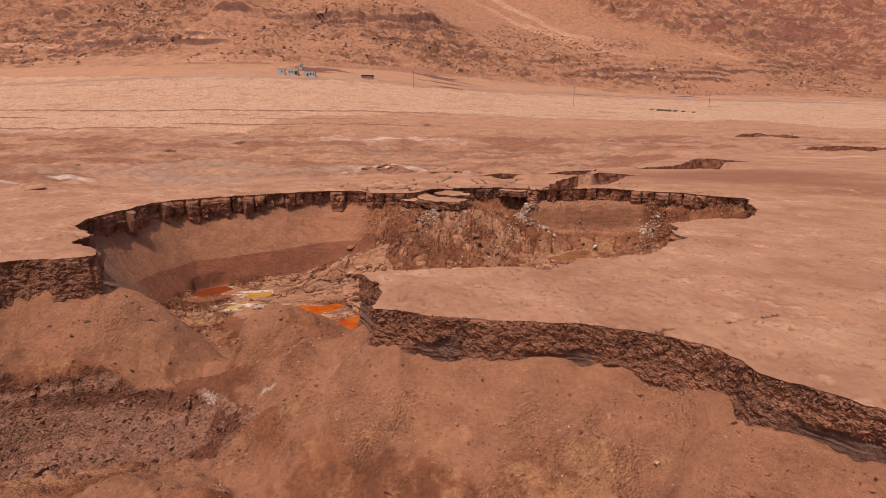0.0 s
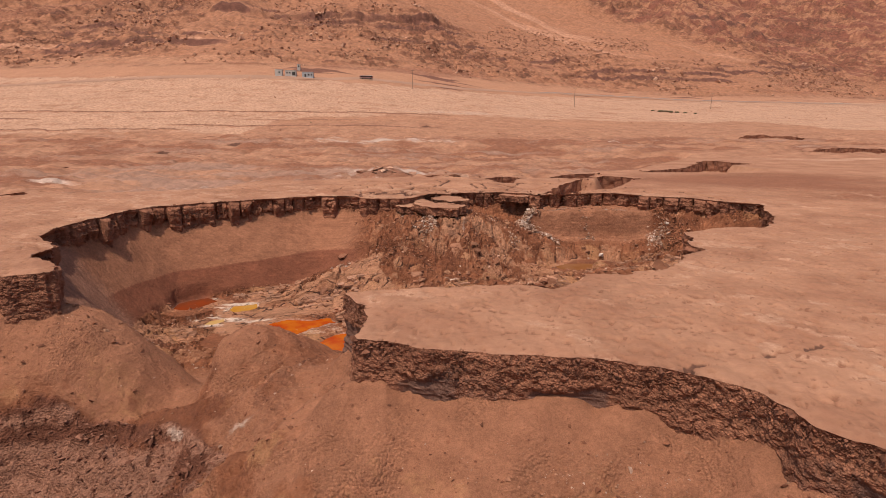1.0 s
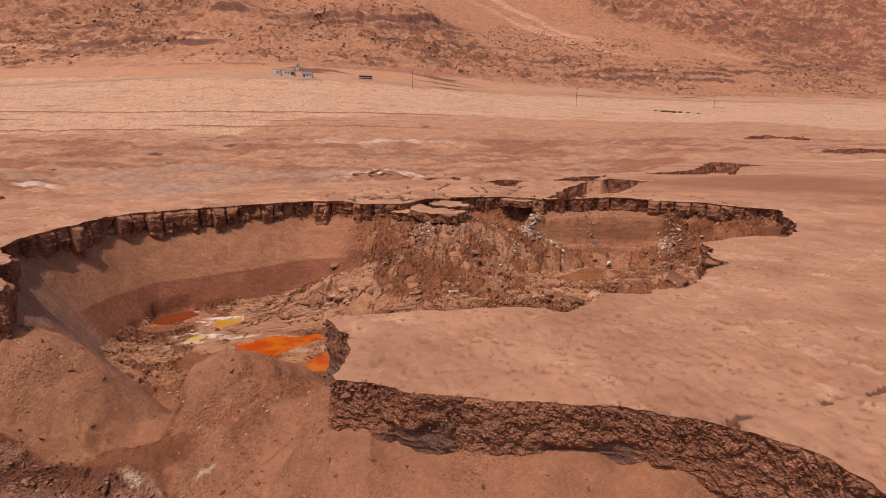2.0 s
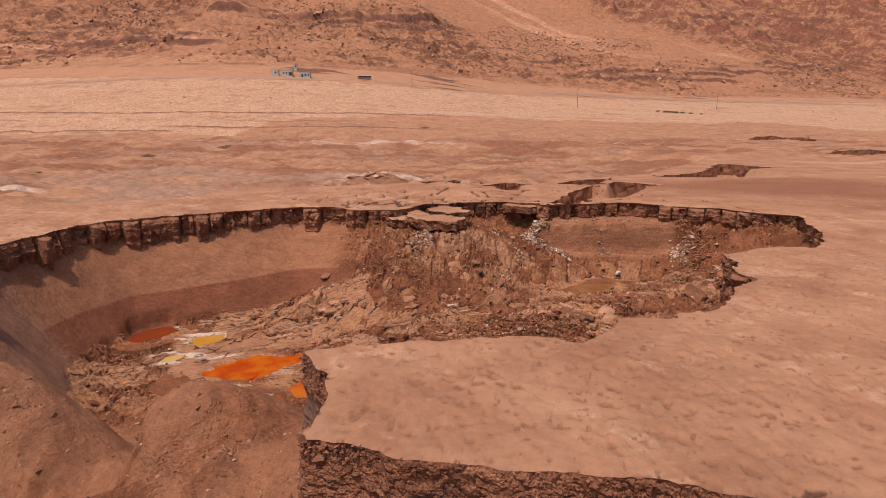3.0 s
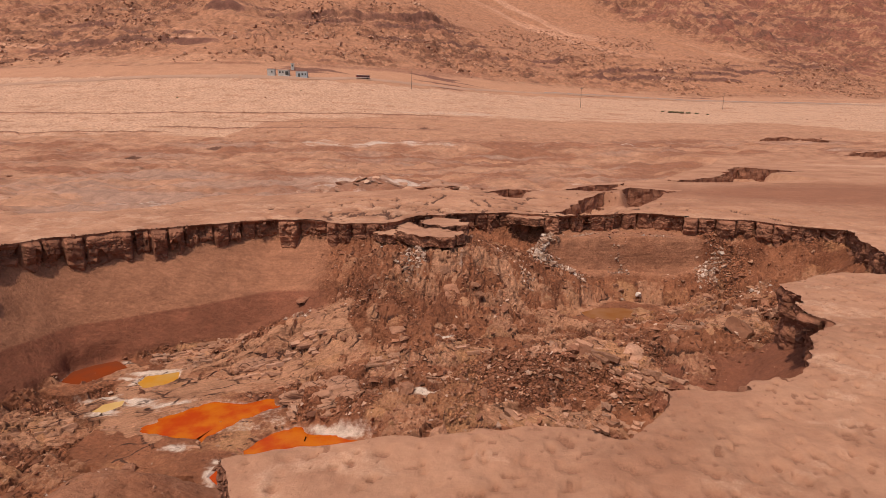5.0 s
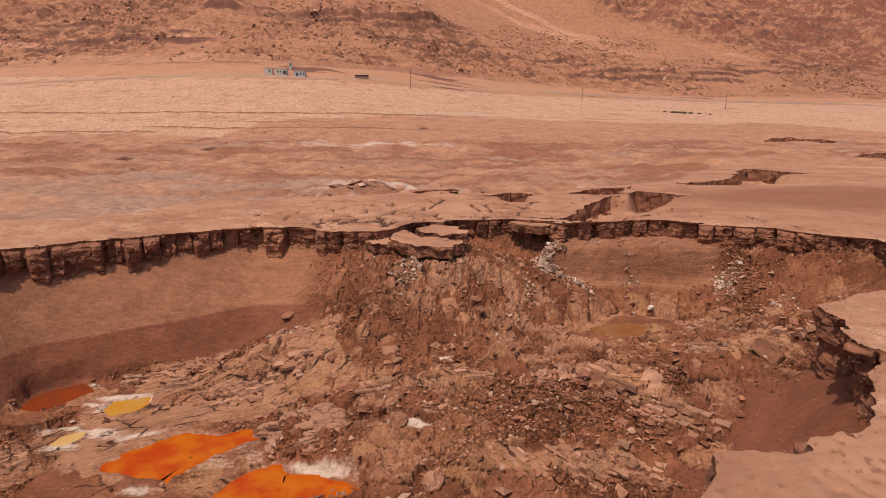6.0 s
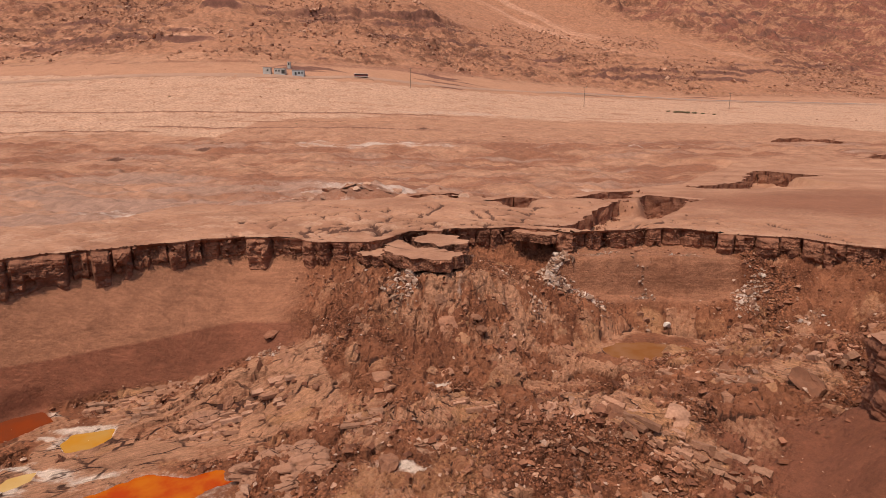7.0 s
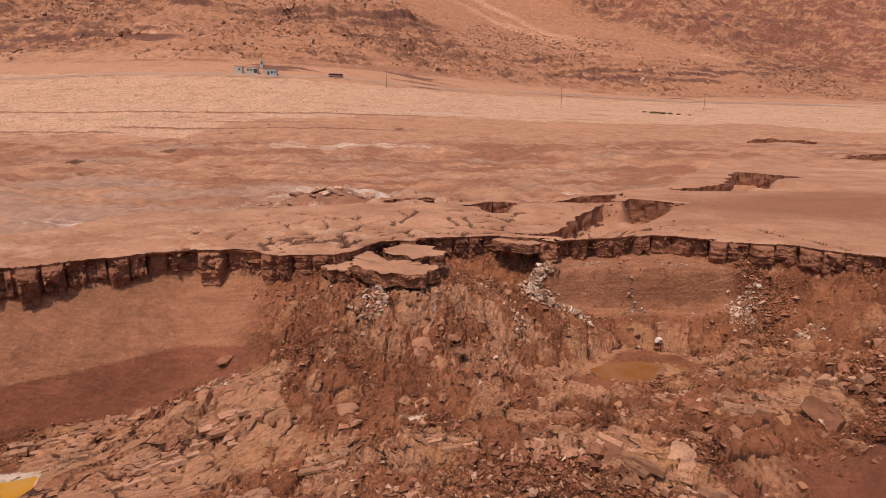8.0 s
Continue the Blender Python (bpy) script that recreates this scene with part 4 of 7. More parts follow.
def ground_sheet():
    ys = np.concatenate([[-1500, -700, -300, -120, -50], np.arange(-20, 24, 1.3), np.arange(24, 131, 0.30)])
    grow = [ys[-1]]
    while grow[-1] < 560:
        grow.append(grow[-1] + max(0.33, 0.0036 * (grow[-1] - 60)))
    while grow[-1] < 1500:
        grow.append(grow[-1] + (2.2 if grow[-1] < 1100 else 5.0))
    ys = np.concatenate([ys, grow[1:], [1700, 2400]])
    s = np.linspace(-1, 1, 641)
    s = s * (0.74 + 0.26 * s * s)                 # finer columns ahead of the flight
    half = np.maximum(64, 0.82 * ys + 14)[:, None]
    x = s[None, :] * half
    edge = 2600 + 0 * half
    x = np.concatenate([-edge, -0.5 * (edge + half) , x, 0.5 * (edge + half), edge], 1)
    y = np.repeat(ys[:, None], x.shape[1], 1)
    rows, cols = x.shape
    x, y = x.ravel(), y.ravel()
    d = np.full(x.shape, -99.0)
    close = (np.abs(x) < 70) & (y > -14) & (y < 132)
    d[close] = line_distance(x[close], y[close], rim_soft)[0]
    d, nx, ny = rim_near(x, y, d, 3.0)
    cell = np.maximum(0.24, 0.9 * (y < 24))
    snap = np.abs(d) < 0.72 * cell
    x, y = np.where(snap, nx, x), np.where(snap, ny, y)
    d = np.where(snap, 0, d)
    z, masks = ground_z(x, y)
    flat = (1 - sstep(125, 150, y))
    # trampled-looking hummocks and shallow pits in the mud crust
    dent = cells(x + 0.35 * y + 0.8 * fbm(x, y, 1.6, 2, 53), 1.35 * y + 0.7 * fbm(x, y, 1.3, 2, 206), 1.15, 52)
    broad = 0.02 + 0.13 * ((dent[1] * 13.7) % 1.0)
    hollow = sstep(1.7, 0.15, (dent[2] ** 2 + dent[3] ** 2) / broad) * sstep(0.35, 0.6, dent[1] + 0.45 * fbm(x, y, 7, 3, 55))
    z = z + sstep(0, -0.6, d) * (0.17 * fbm(x, y, 1.5, 3, 50) + 0.08 * fbm(x, y, 6.0, 3, 51) - 0.28 * hollow) * (0.25 + 0.75 * flat)
    hole = np.exp(-((dent[2] ** 2 + dent[3] ** 2) / 0.018)) * (dent[1] > 0.955) * flat * sstep(0, -0.6, d)
    z = z - 0.15 * hole
    masks["fresh"] = np.maximum(masks["fresh"], hole)
    masks["pale"] = np.maximum(masks["pale"], 0.5 * flat * sstep(-0.05, 0.45, fbm(x * 0.8 + 0.3 * y, y, 2.4, 4, 207) + 0.4 * fbm(x * 0.4, y, 22, 2, 208)))
    small = cells(x + 0.5 * fbm(x, y, 0.9, 2, 213), 1.2 * y, 0.62, 214)
    prick = sstep(1.5, 0.2, (small[2] ** 2 + small[3] ** 2) / (0.008 + 0.03 * (small[1] * 11 % 1.0))) * sstep(0.55, 0.7, small[1] + 0.35 * fbm(x, y, 5, 3, 215)) * (y < 95)
    z = z - 0.10 * prick * sstep(0, -0.6, d)
    # hollows and pricks darkened in colour, as the high sun shades them little
    masks["dent"] = np.clip(np.maximum(hollow * (0.42 + 0.45 * dent[1]), 0.75 * prick) + 0.30 * fbm(x, y, 2.2, 3, 54), 0, 1) * flat
    z = z - 0.12 * sstep(-0.6, 0, d)
    quads = grid_quads(rows, cols)
    quads = quads[(d[quads] <= 1e-6).all(1)]
    used, back = np.unique(quads, return_inverse=True)
    verts = np.stack([x, y, z], 1)[used]
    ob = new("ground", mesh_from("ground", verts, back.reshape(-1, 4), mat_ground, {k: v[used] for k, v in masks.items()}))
    return tagged(ob, "tan dried mud flat rising to a gravel fan and red mountain", "ground", kind="structure")


ground_sheet()


# ---------- sinkhole floor ----------
floor_extra = {}


def floor_full(x, y):
    d = line_distance(x, y, rim_soft)[0]
    z = floor_z(x, y, d)
    near = 1 - sstep(52, 64, y)
    wall = sstep(-10, -20, x + 0.6 * fbm(x, y, 5, 2, 99)) * sstep(0.0, 0.8, (z + 13.4)) * (1 - sstep(9.0, 10.5, d)) * (1 - near)
    saddle = np.clip(1.6 * bump(x, y, -22, 62, 18, 7.5), 0, 1)
    mass = sstep(-0.6, 0.6, line_distance(x, y, np.array(MASS))[0] + 0.8 * fbm(x, y, 3, 3, 89))
    right_slope = sstep(4, 14, x) * sstep(56, 62, y) * (1 - sstep(4, 7.5, d + 2 * fbm(x, y, 4, 3, 176))) * (1 - sstep(80, 88, y))
    ledge = sstep(15, 18, x) * (1 - sstep(39, 43, x)) * sstep(114.5, 116.5, y)
    smooth = np.clip(wall + np.maximum(saddle, near) + right_slope + 0.8 * ledge, 0, 1) * (1 - mass)
    rub = 1 - smooth
    lay = sstep(-12, 4, x)
    ang = radians(28) * (1 - lay) - radians(46) * lay + 0.35 * fbm(x, y, 14, 2, 150)
    u, v = x * np.cos(ang) + y * np.sin(ang), -x * np.sin(ang) + y * np.cos(ang)
    wob = 0.35 * fbm(x, y, 1.6, 3, 151)
    plank = cells(u / 1.9 + wob, v + wob, 1.9, 152)
    tilt = (plank[1] * 7.0 % 1.0 - 0.5) * plank[3] * 0.95 + (plank[1] * 3.3 % 1.0 - 0.5) * plank[2] * 0.35 + (plank[1] - 0.5) * 0.7 - 0.30 * np.exp(-(plank[0] / 0.10) ** 2)
    beds = (0.85 * bump(x, y, -28, 93, 12, 8, 25) + 0.85 * bump(x, y, -16, 93, 8, 4, 30) + bump(x, y, -31, 82, 10, 5, 10) + 0.9 * bump(x, y, 2, 91, 5, 4, 15) + bump(x, y, 17, 86, 9, 2.6, -50) + 0.9 * bump(x, y, 10, 77, 7, 3)
            + 0.9 * bump(x, y, 33, 93, 8, 4, -20) + 0.7 * bump(x, y, -15, 101, 5, 3, 10) + 0.5 * bump(x, y, 4, 101, 6, 2.5, -10) + 0.7 * bump(x, y, 38, 103, 8, 4, -25))
    slabby = sstep(0.46, 0.64, beds + 0.66 * fbm(x, y, 4.5, 4, 153)) * (1 - mass)
    bx, by = x + 0.9 * fbm(x, y, 2.4, 3, 220), y + 0.9 * fbm(x, y, 2.4, 3, 221)
    chunk = cells(bx, by, 3.4, 222)
    strike = (chunk[1] * 17.0 % 1.0) * 2.4 - 1.2 + np.where(lay > 0.5, 0.9, -0.3)
    dip_at = np.cos(strike) * chunk[3] - np.sin(strike) * chunk[2]                 # across the beds of each fallen block
    along_bed = np.cos(strike) * chunk[2] + np.sin(strike) * chunk[3]
    saw = dip_at / (0.55 + 0.35 * chunk[1]) + 0.5 * fbm(x, y, 1.2, 2, 223)
    saw = saw - np.floor(saw)
    notch = vnoise(along_bed * 1.3 + 9 * chunk[1], np.floor(dip_at * 1.5), 224)
    flake = sstep(-0.12, 0.12, fbm(x, y, 6.5, 3, 225) + 0.05) * rub * (1 - mass) * (1 - slabby) * (1 - 0.55 * np.clip(1.2 * bump(x, y, 2, 106.5, 11, 5.5), 0, 1))
    z = z + flake * (0.44 * saw * (0.6 + 0.5 * notch) + (chunk[1] * 5.0 % 1.0 - 0.45) * 0.55 * dip_at * 0.8 + 0.95 * (chunk[1] - 0.5) - 0.5 * np.exp(-(chunk[0] / 0.22) ** 2))
    floor_extra['flake'], floor_extra['chunk'], floor_extra['saw'] = flake, chunk, saw
    z = z + rub * (0.35 * (1 - mass) * (1 - flake) * blocks(x, y, 3.6, 90) + 0.68 * slabby * tilt + (1 - slabby) * (1 - 0.7 * flake) * (1 - mass) * (0.42 * blocks(x, y, 1.7, 189) + 0.26 * blocks(x, y, 0.85, 91) + 0.14 * fbm(x, y, 0.5, 3, 93)) + 0.55 * fbm(x, y, 8, 3, 92) + 0.05 * fbm(x, y, 0.6, 2, 93))
    shelf_at = z / 0.95 + 0.9 * fbm(x, y, 3.5, 4, 184)           # beds crop out of the slumped bank as small ledges
    shelf_frac = shelf_at - np.floor(shelf_at)
    z = z + mass * (0.95 * (sstep(0.45, 0.75, shelf_frac) - shelf_frac) + 0.30 * blocks(x, y, 1.9, 146) + 0.10 * blocks(x, y, 0.8, 185) + 0.5 * fbm(x, y, 4, 3, 147)) + near * smooth * (0.45 * fbm(x, y, 4.5, 3, 148) - 0.35 * ridged(x * 0.8 + y * 0.5, y * 0.35, 3.2, 2, 149) * sstep(2, 6, d))
    worn = near * (1 - mass) * sstep(4.5, 8, d) * sstep(-2, -6, x)                # weathered mounds between the two basins
    z = z + worn * (0.7 * fbm(x, y, 2.6, 5, 210) + 0.30 * blocks(x, y, 1.5, 211) - 0.35 * ridged(x * 0.9 + 0.3 * y, y * 0.5, 2.2, 3, 212))
    z = z + smooth * (0.26 * fbm(x, y, 3.0, 4, 94) + 0.12 * fbm(x, y, 0.8, 3, 95)) - 0.12 * smooth * near * sstep(0.3, 0.6, fbm(x, y, 1.1, 3, 96))
    slump = np.clip(1.2 * bump(x, y, 2, 106.5, 11, 5.5), 0, 1) * rub
    block = cells((0.17 * x + 0.98 * y) / 2.6 + wob, 0.98 * x - 0.17 * y + wob, 1.7, 181)
    z = z + slump * ((block[1] - 0.5) * 0.8 + 0.45 * (block[1] * 9.0 % 1.0 - 0.3) * block[3] - 0.6 * np.exp(-(block[0] / 0.16) ** 2))
    floor_extra['fissure'] = slump * np.exp(-(block[0] / 0.13) ** 2)
    floor_extra['plank'] = plank
    floor_extra['slabby'] = slabby * rub
    floor_extra['lay'] = lay
    floor_extra['earthy'] = np.clip(1.4 * bump(x, y, -1, 107, 9, 6) + sstep(100, 112, y) * sstep(-0.1, 0.3, fbm(x, y, 7, 3, 173) + 0.15) + sstep(0.1, 0.45, fbm(x, y, 6, 4, 174)), 0, 1) * rub
    return z, d, smooth, wall, near, mass


POOLS = [  # kind, half width, shore in plan
    ("orange", 2.6, [(-27.1, 80.4), (-25.1, 83.4), (-23.0, 85.3), (-19.6, 85.0), (-17.1, 86.0), (-15.2, 83.7), (-14.9, 81.4), (-17.0, 79.1), (-18.2, 77.9), (-20.6, 78.0), (-21.1, 79.3), (-24.6, 79.8)]),
    ("orange", 2.0, [(-16.2, 76.9), (-14.9, 78.8), (-13.5, 80.2), (-12.7, 80.7), (-11.9, 79.4), (-8.9, 79.0), (-6.9, 78.3), (-5.1, 77.0), (-6, 75.2), (-11, 74.6), (-15, 75.2)]),
    ("rust", 1.2, [(-41.8, 90.7), (-42.0, 93.0), (-40.9, 94.7), (-39.1, 95.9), (-36.9, 94.3), (-38.0, 92.0), (-39.4, 89.9)]),
    ("yellow", 1.1, [(-32.9, 90.4), (-32.9, 91.8), (-31.5, 92.3), (-30.1, 92.9), (-29.4, 91.2), (-30.3, 89.8), (-31.7, 89.2)]),
    ("pale", 0.7, [(-34.2, 83.8), (-34.1, 85.1), (-32.5, 86.0), (-32.2, 84.8), (-33.0, 83.5)]),
    ("orange", 0.6, [(-17.9, 73.0), (-17.3, 75.0), (-16.4, 73.4), (-16.5, 71.5)]),
    ("orange", 0.6, [(-16.6, 68.6), (-16.1, 70.4), (-15.2, 69.6), (-15.2, 68.0)]),
    ("murky", 1.5, [(20.4, 106.4), (22.4, 107.8), (25.6, 108.0), (29.0, 107.0), (31.2, 105.9), (27.8, 104.4), (24.6, 103.4), (21.0, 103.8)]),
]
POOL_Z, MURKY_Z = -14.0, -11.0


def pool_edge(x, y, width, shore):
    """1 at the centre, 0 at the shore, negative outside; the shore wanders."""
    o = np.array(shore, float)
    near_pool = (x > o[:, 0].min() - 5) & (x < o[:, 0].max() + 5) & (y > o[:, 1].min() - 5) & (y < o[:, 1].max() + 5)
    e = np.full(np.shape(x), -9.0)
    px, py = x[near_pool], y[near_pool]
    e[near_pool] = line_distance(px, py, o)[0] / width + 0.10 + 0.24 * fbm(px, py, 1.7, 5, 120, 0.65)
    return e


def salt_streak(x, y):
    """Where white salt has dried out between the pools."""
    streak = 1.2 * bump(x, y, -33.4, 86.4, 4.6, 1.3, -14) + 0.8 * bump(x, y, -32.5, 83.2, 2.6, 0.9, 5) + 0.9 * bump(x, y, -26.8, 84.9, 2.2, 0.8, 32) + 0.9 * bump(x, y, -32.4, 92.8, 3.4, 0.7, 6) + 0.7 * bump(x, y, -33.6, 90.4, 1.0, 1.4)
    streak = streak + 0.8 * bump(x, y, -36.6, 95.4, 1.8, 0.7, -20) + bump(x, y, -17.9, 73.6, 0.9, 2.0, 18) + bump(x, y, -16.8, 69.2, 1.0, 1.9, 25) + 0.7 * bump(x, y, -23, 77.2, 3.0, 0.8, -5)
    streak = streak + 0.9 * bump(x, y, -8.6, 79.6, 3.6, 0.7, -14) + bump(x, y, -0.8, 83.6, 2.3, 0.8, -18) + 0.8 * bump(x, y, 1.5, 95.8, 1.8, 0.25, 20) + 0.8 * bump(x, y, -4.5, 95.4, 1.6, 0.22, 10) + 1.1 * bump(x, y, 29.2, 104.9, 2.4, 0.9, 20)
    streak = streak + 0.62 * bump(x, y, -15.2, 45.6, 0.5, 1.6, -20) + 0.55 * bump(x, y, -16.4, 48.6, 1.4, 0.8, 30) + 0.55 * bump(x, y, -22.6, 50.0, 1.3, 0.5, -15)
    return 1.05 * streak * sstep(-0.45, 0.15, fbm(x * 0.45, y, 1.8, 4, 109))


def sinkhole_floor():
    ys = np.concatenate([np.arange(-12, 24, 0.8), np.arange(24, 60, 0.28), np.arange(60, 100, 0.19), np.arange(100, 128, 0.24)])
    xs = np.concatenate([np.arange(-58, -50, 0.5), np.arange(-50, 50, 0.20), np.arange(50, 62, 0.35)])
    x, y = [a.ravel() for a in np.meshgrid(xs, ys)]
    z, d, smooth, wall, near, mass = floor_full(x, y)
    salt = np.zeros(x.shape)
    for kind, width, shore in POOLS:
        e = pool_edge(x, y, width, shore)
        level = POOL_Z if kind != "murky" else MURKY_Z
        z = np.where(e > -0.9, (level - 0.02 - 0.9 * (np.clip(e, -0.9, 1) + 0.12) + 0.10 * fbm(x, y, 1.0, 3, 97)) * sstep(-0.9, -0.3, e) + z * (1 - sstep(-0.9, -0.3, e)), z)
        bank = np.nonzero((e > -2.4) & (e < -0.24))[0]
        z[bank] = np.maximum(z[bank], level + 0.10 + 0.12 * np.clip(fbm(x[bank], y[bank], 0.9, 2, 229), -0.5, 1))
        salt = np.maximum(salt, sstep(-0.45, -0.12, e) * (0.9 if kind in ("yellow", "pale") else 0.4) * sstep(-0.2, 0.3, fbm(x * 0.5, y, 3, 3, 98)))
    salt = np.maximum(salt, salt_streak(x, y))
    right_low = sstep(8, 18, x) * sstep(58, 64, y) * (1 - sstep(9, 12, d)) * (1 - sstep(80, 90, y))
    plank, slabby = floor_extra["plank"], floor_extra["slabby"]
    masks = {
        "smooth": np.clip(smooth * (0.85 - 0.35 * bump(x, y, -14, 59, 9, 6)) * (1 - 0.75 * near * (1 - mass) * sstep(2.5, 7, d) * sstep(-0.25, 0.3, fbm(x, y, 5, 6, 230, 0.65))) + 0.25 * fbm(x, y, 6, 3, 100), 0, 1),
        "damp": 0.9 * right_low + sstep(70, 75, y) * wall * sstep(-8.8, -9.6, z + 0.4 * fbm(x, y, 14, 2, 101) + 0.045 * np.maximum(y - 88, 0) - 0.10 * np.maximum(x + 40, 0)),
        "rosy": np.clip(0.75 * mass * sstep(-12.2, -13.4, z + 0.8 * fbm(x, y, 4, 3, 228)) + mass * 1.0 * sstep(0.0, 0.4, fbm(x * 0.25 + 0.1 * y, z * 1.6, 2.2, 4, 171) + 0.35 * fbm(x, y, 7, 2, 186) + 0.05) + 0.55 * near * (1 - mass) * bump(x, y, -9, 29, 7, 5, 30) * sstep(-0.3, 0.3, fbm(x + y, x * 0.3 - y * 0.3, 3, 4, 188)) + 0.7 * sstep(-34, -40, x) * sstep(62, 67, y) * (1 - sstep(80, 86, y)), 0, 1),
        "beds": slabby, "beds_left": slabby * (1 - sstep(0.4, 0.6, floor_extra["lay"])), "beds_right": slabby * sstep(0.4, 0.6, floor_extra["lay"]),
        "loose": np.clip((1 - smooth) * (1 - slabby) * (1 - 0.8 * floor_extra["flake"]) * (1 - 0.75 * floor_extra["earthy"]) * (1 - 0.75 * mass) * (1 - np.clip(2 * salt, 0, 1)), 0, 1),
        "slump": np.clip(bump(x, y, -1, 106, 10, 5), 0, 1), "wall": np.clip(wall + sstep(15, 18, x) * (1 - sstep(39, 43, x)) * sstep(115.5, 116.5, y), 0, 1),
        "sandy": np.clip(near * (1 - mass) * sstep(-0.2, 0.4, fbm(x, y, 5, 4, 175)) + mass * 0.8, 0, 1),
        "dark": np.clip(0.42 * near * (1 - mass) * sstep(2.5, 6, d) * sstep(-0.15, 0.4, fbm(x, y * 0.8, 3.2, 6, 170, 0.7) + 0.3 * bump(x, y, -18, 55, 14, 8)) + (1 - smooth) * sstep(0.05, 0.5, fbm(x, y, 9, 4, 102)) * 0.35 * (1 - slabby) + mass * (0.5 + 0.9 * fbm(x, y, 5, 4, 107)), 0, 1),
        "pale": np.clip(0.68 * floor_extra["flake"] * sstep(0.35, 0.75, floor_extra["chunk"][1] * 3.0 % 1.0) * (0.6 + 0.5 * floor_extra["saw"]) + slabby * (0.55 + 0.5 * plank[1] + 0.25 * fbm(x, y, 3, 3, 103)) + (0.75 * bump(x, y, 1, 106.5, 11, 5.5) + 0.6 * bump(x, y, 15, 108, 12, 6)) * sstep(-0.3, 0.2, fbm(x, y, 2.4, 5, 179, 0.65)) + 0.15 * fbm(x, y, 2, 3, 108), 0, 1),
        # gap: crevices and step feet get their shade painted in near-black
        "gap": np.clip(1.0 * floor_extra["flake"] * np.maximum(np.exp(-(floor_extra["chunk"][0] / 0.16) ** 2), 0.7 * sstep(0.16, 0.04, floor_extra["saw"])) * sstep(-0.3, 0.2, fbm(x, y, 2.0, 2, 226)) + 0.6 * floor_extra["fissure"] * sstep(-0.2, 0.3, fbm(x, y, 3, 3, 183)) + slabby * 0.75 * np.exp(-(plank[0] / 0.12) ** 2) * sstep(-0.35, 0.15, fbm(x, y, 2.5, 2, 172)), 0, 1),
        "ochre": np.clip(0.55 * floor_extra["flake"] * sstep(0.7, 0.9, floor_extra["chunk"][1] * 7.0 % 1.0) + (1 - smooth) * 0.5 * sstep(0.25, 0.6, fbm(x, y, 7, 3, 104)) + slabby * 0.6 * sstep(0.5, 0.9, plank[1] * 5 % 1.0) + near * (1 - mass) * 0.62 * sstep(2, 6, d) * sstep(-0.1, 0.4, fbm(x + 0.4 * y, y, 4, 6, 105, 0.68)), 0, 1),
        "salt": np.clip(salt + (1 - smooth) * (1 - mass) * 0.8 * sstep(0.5, 0.75, fbm(x, y, 4, 4, 106)) * (1 - sstep(104, 112, y)), 0, 1),
    }
    quads = grid_quads(len(ys), len(xs))
    keep = (d[quads] > -2.0).any(1)
    quads = quads[keep]
    used, back = np.unique(quads, return_inverse=True)
    verts = np.stack([x, y, z], 1)[used]
    ob = new("sinkhole_floor", mesh_from("sinkhole_floor", verts, back.reshape(-1, 4), mat_floor, {k: v[used] for k, v in masks.items()}))
    ob.data.polygons.foreach_set("use_smooth", (smooth[used][back.reshape(-1, 4)].mean(1) > 0.5))
    return tagged(ob, "collapsed brown earth and broken mud slabs in a sinkhole", "sinkhole floor", kind="structure")


sinkhole_floor()


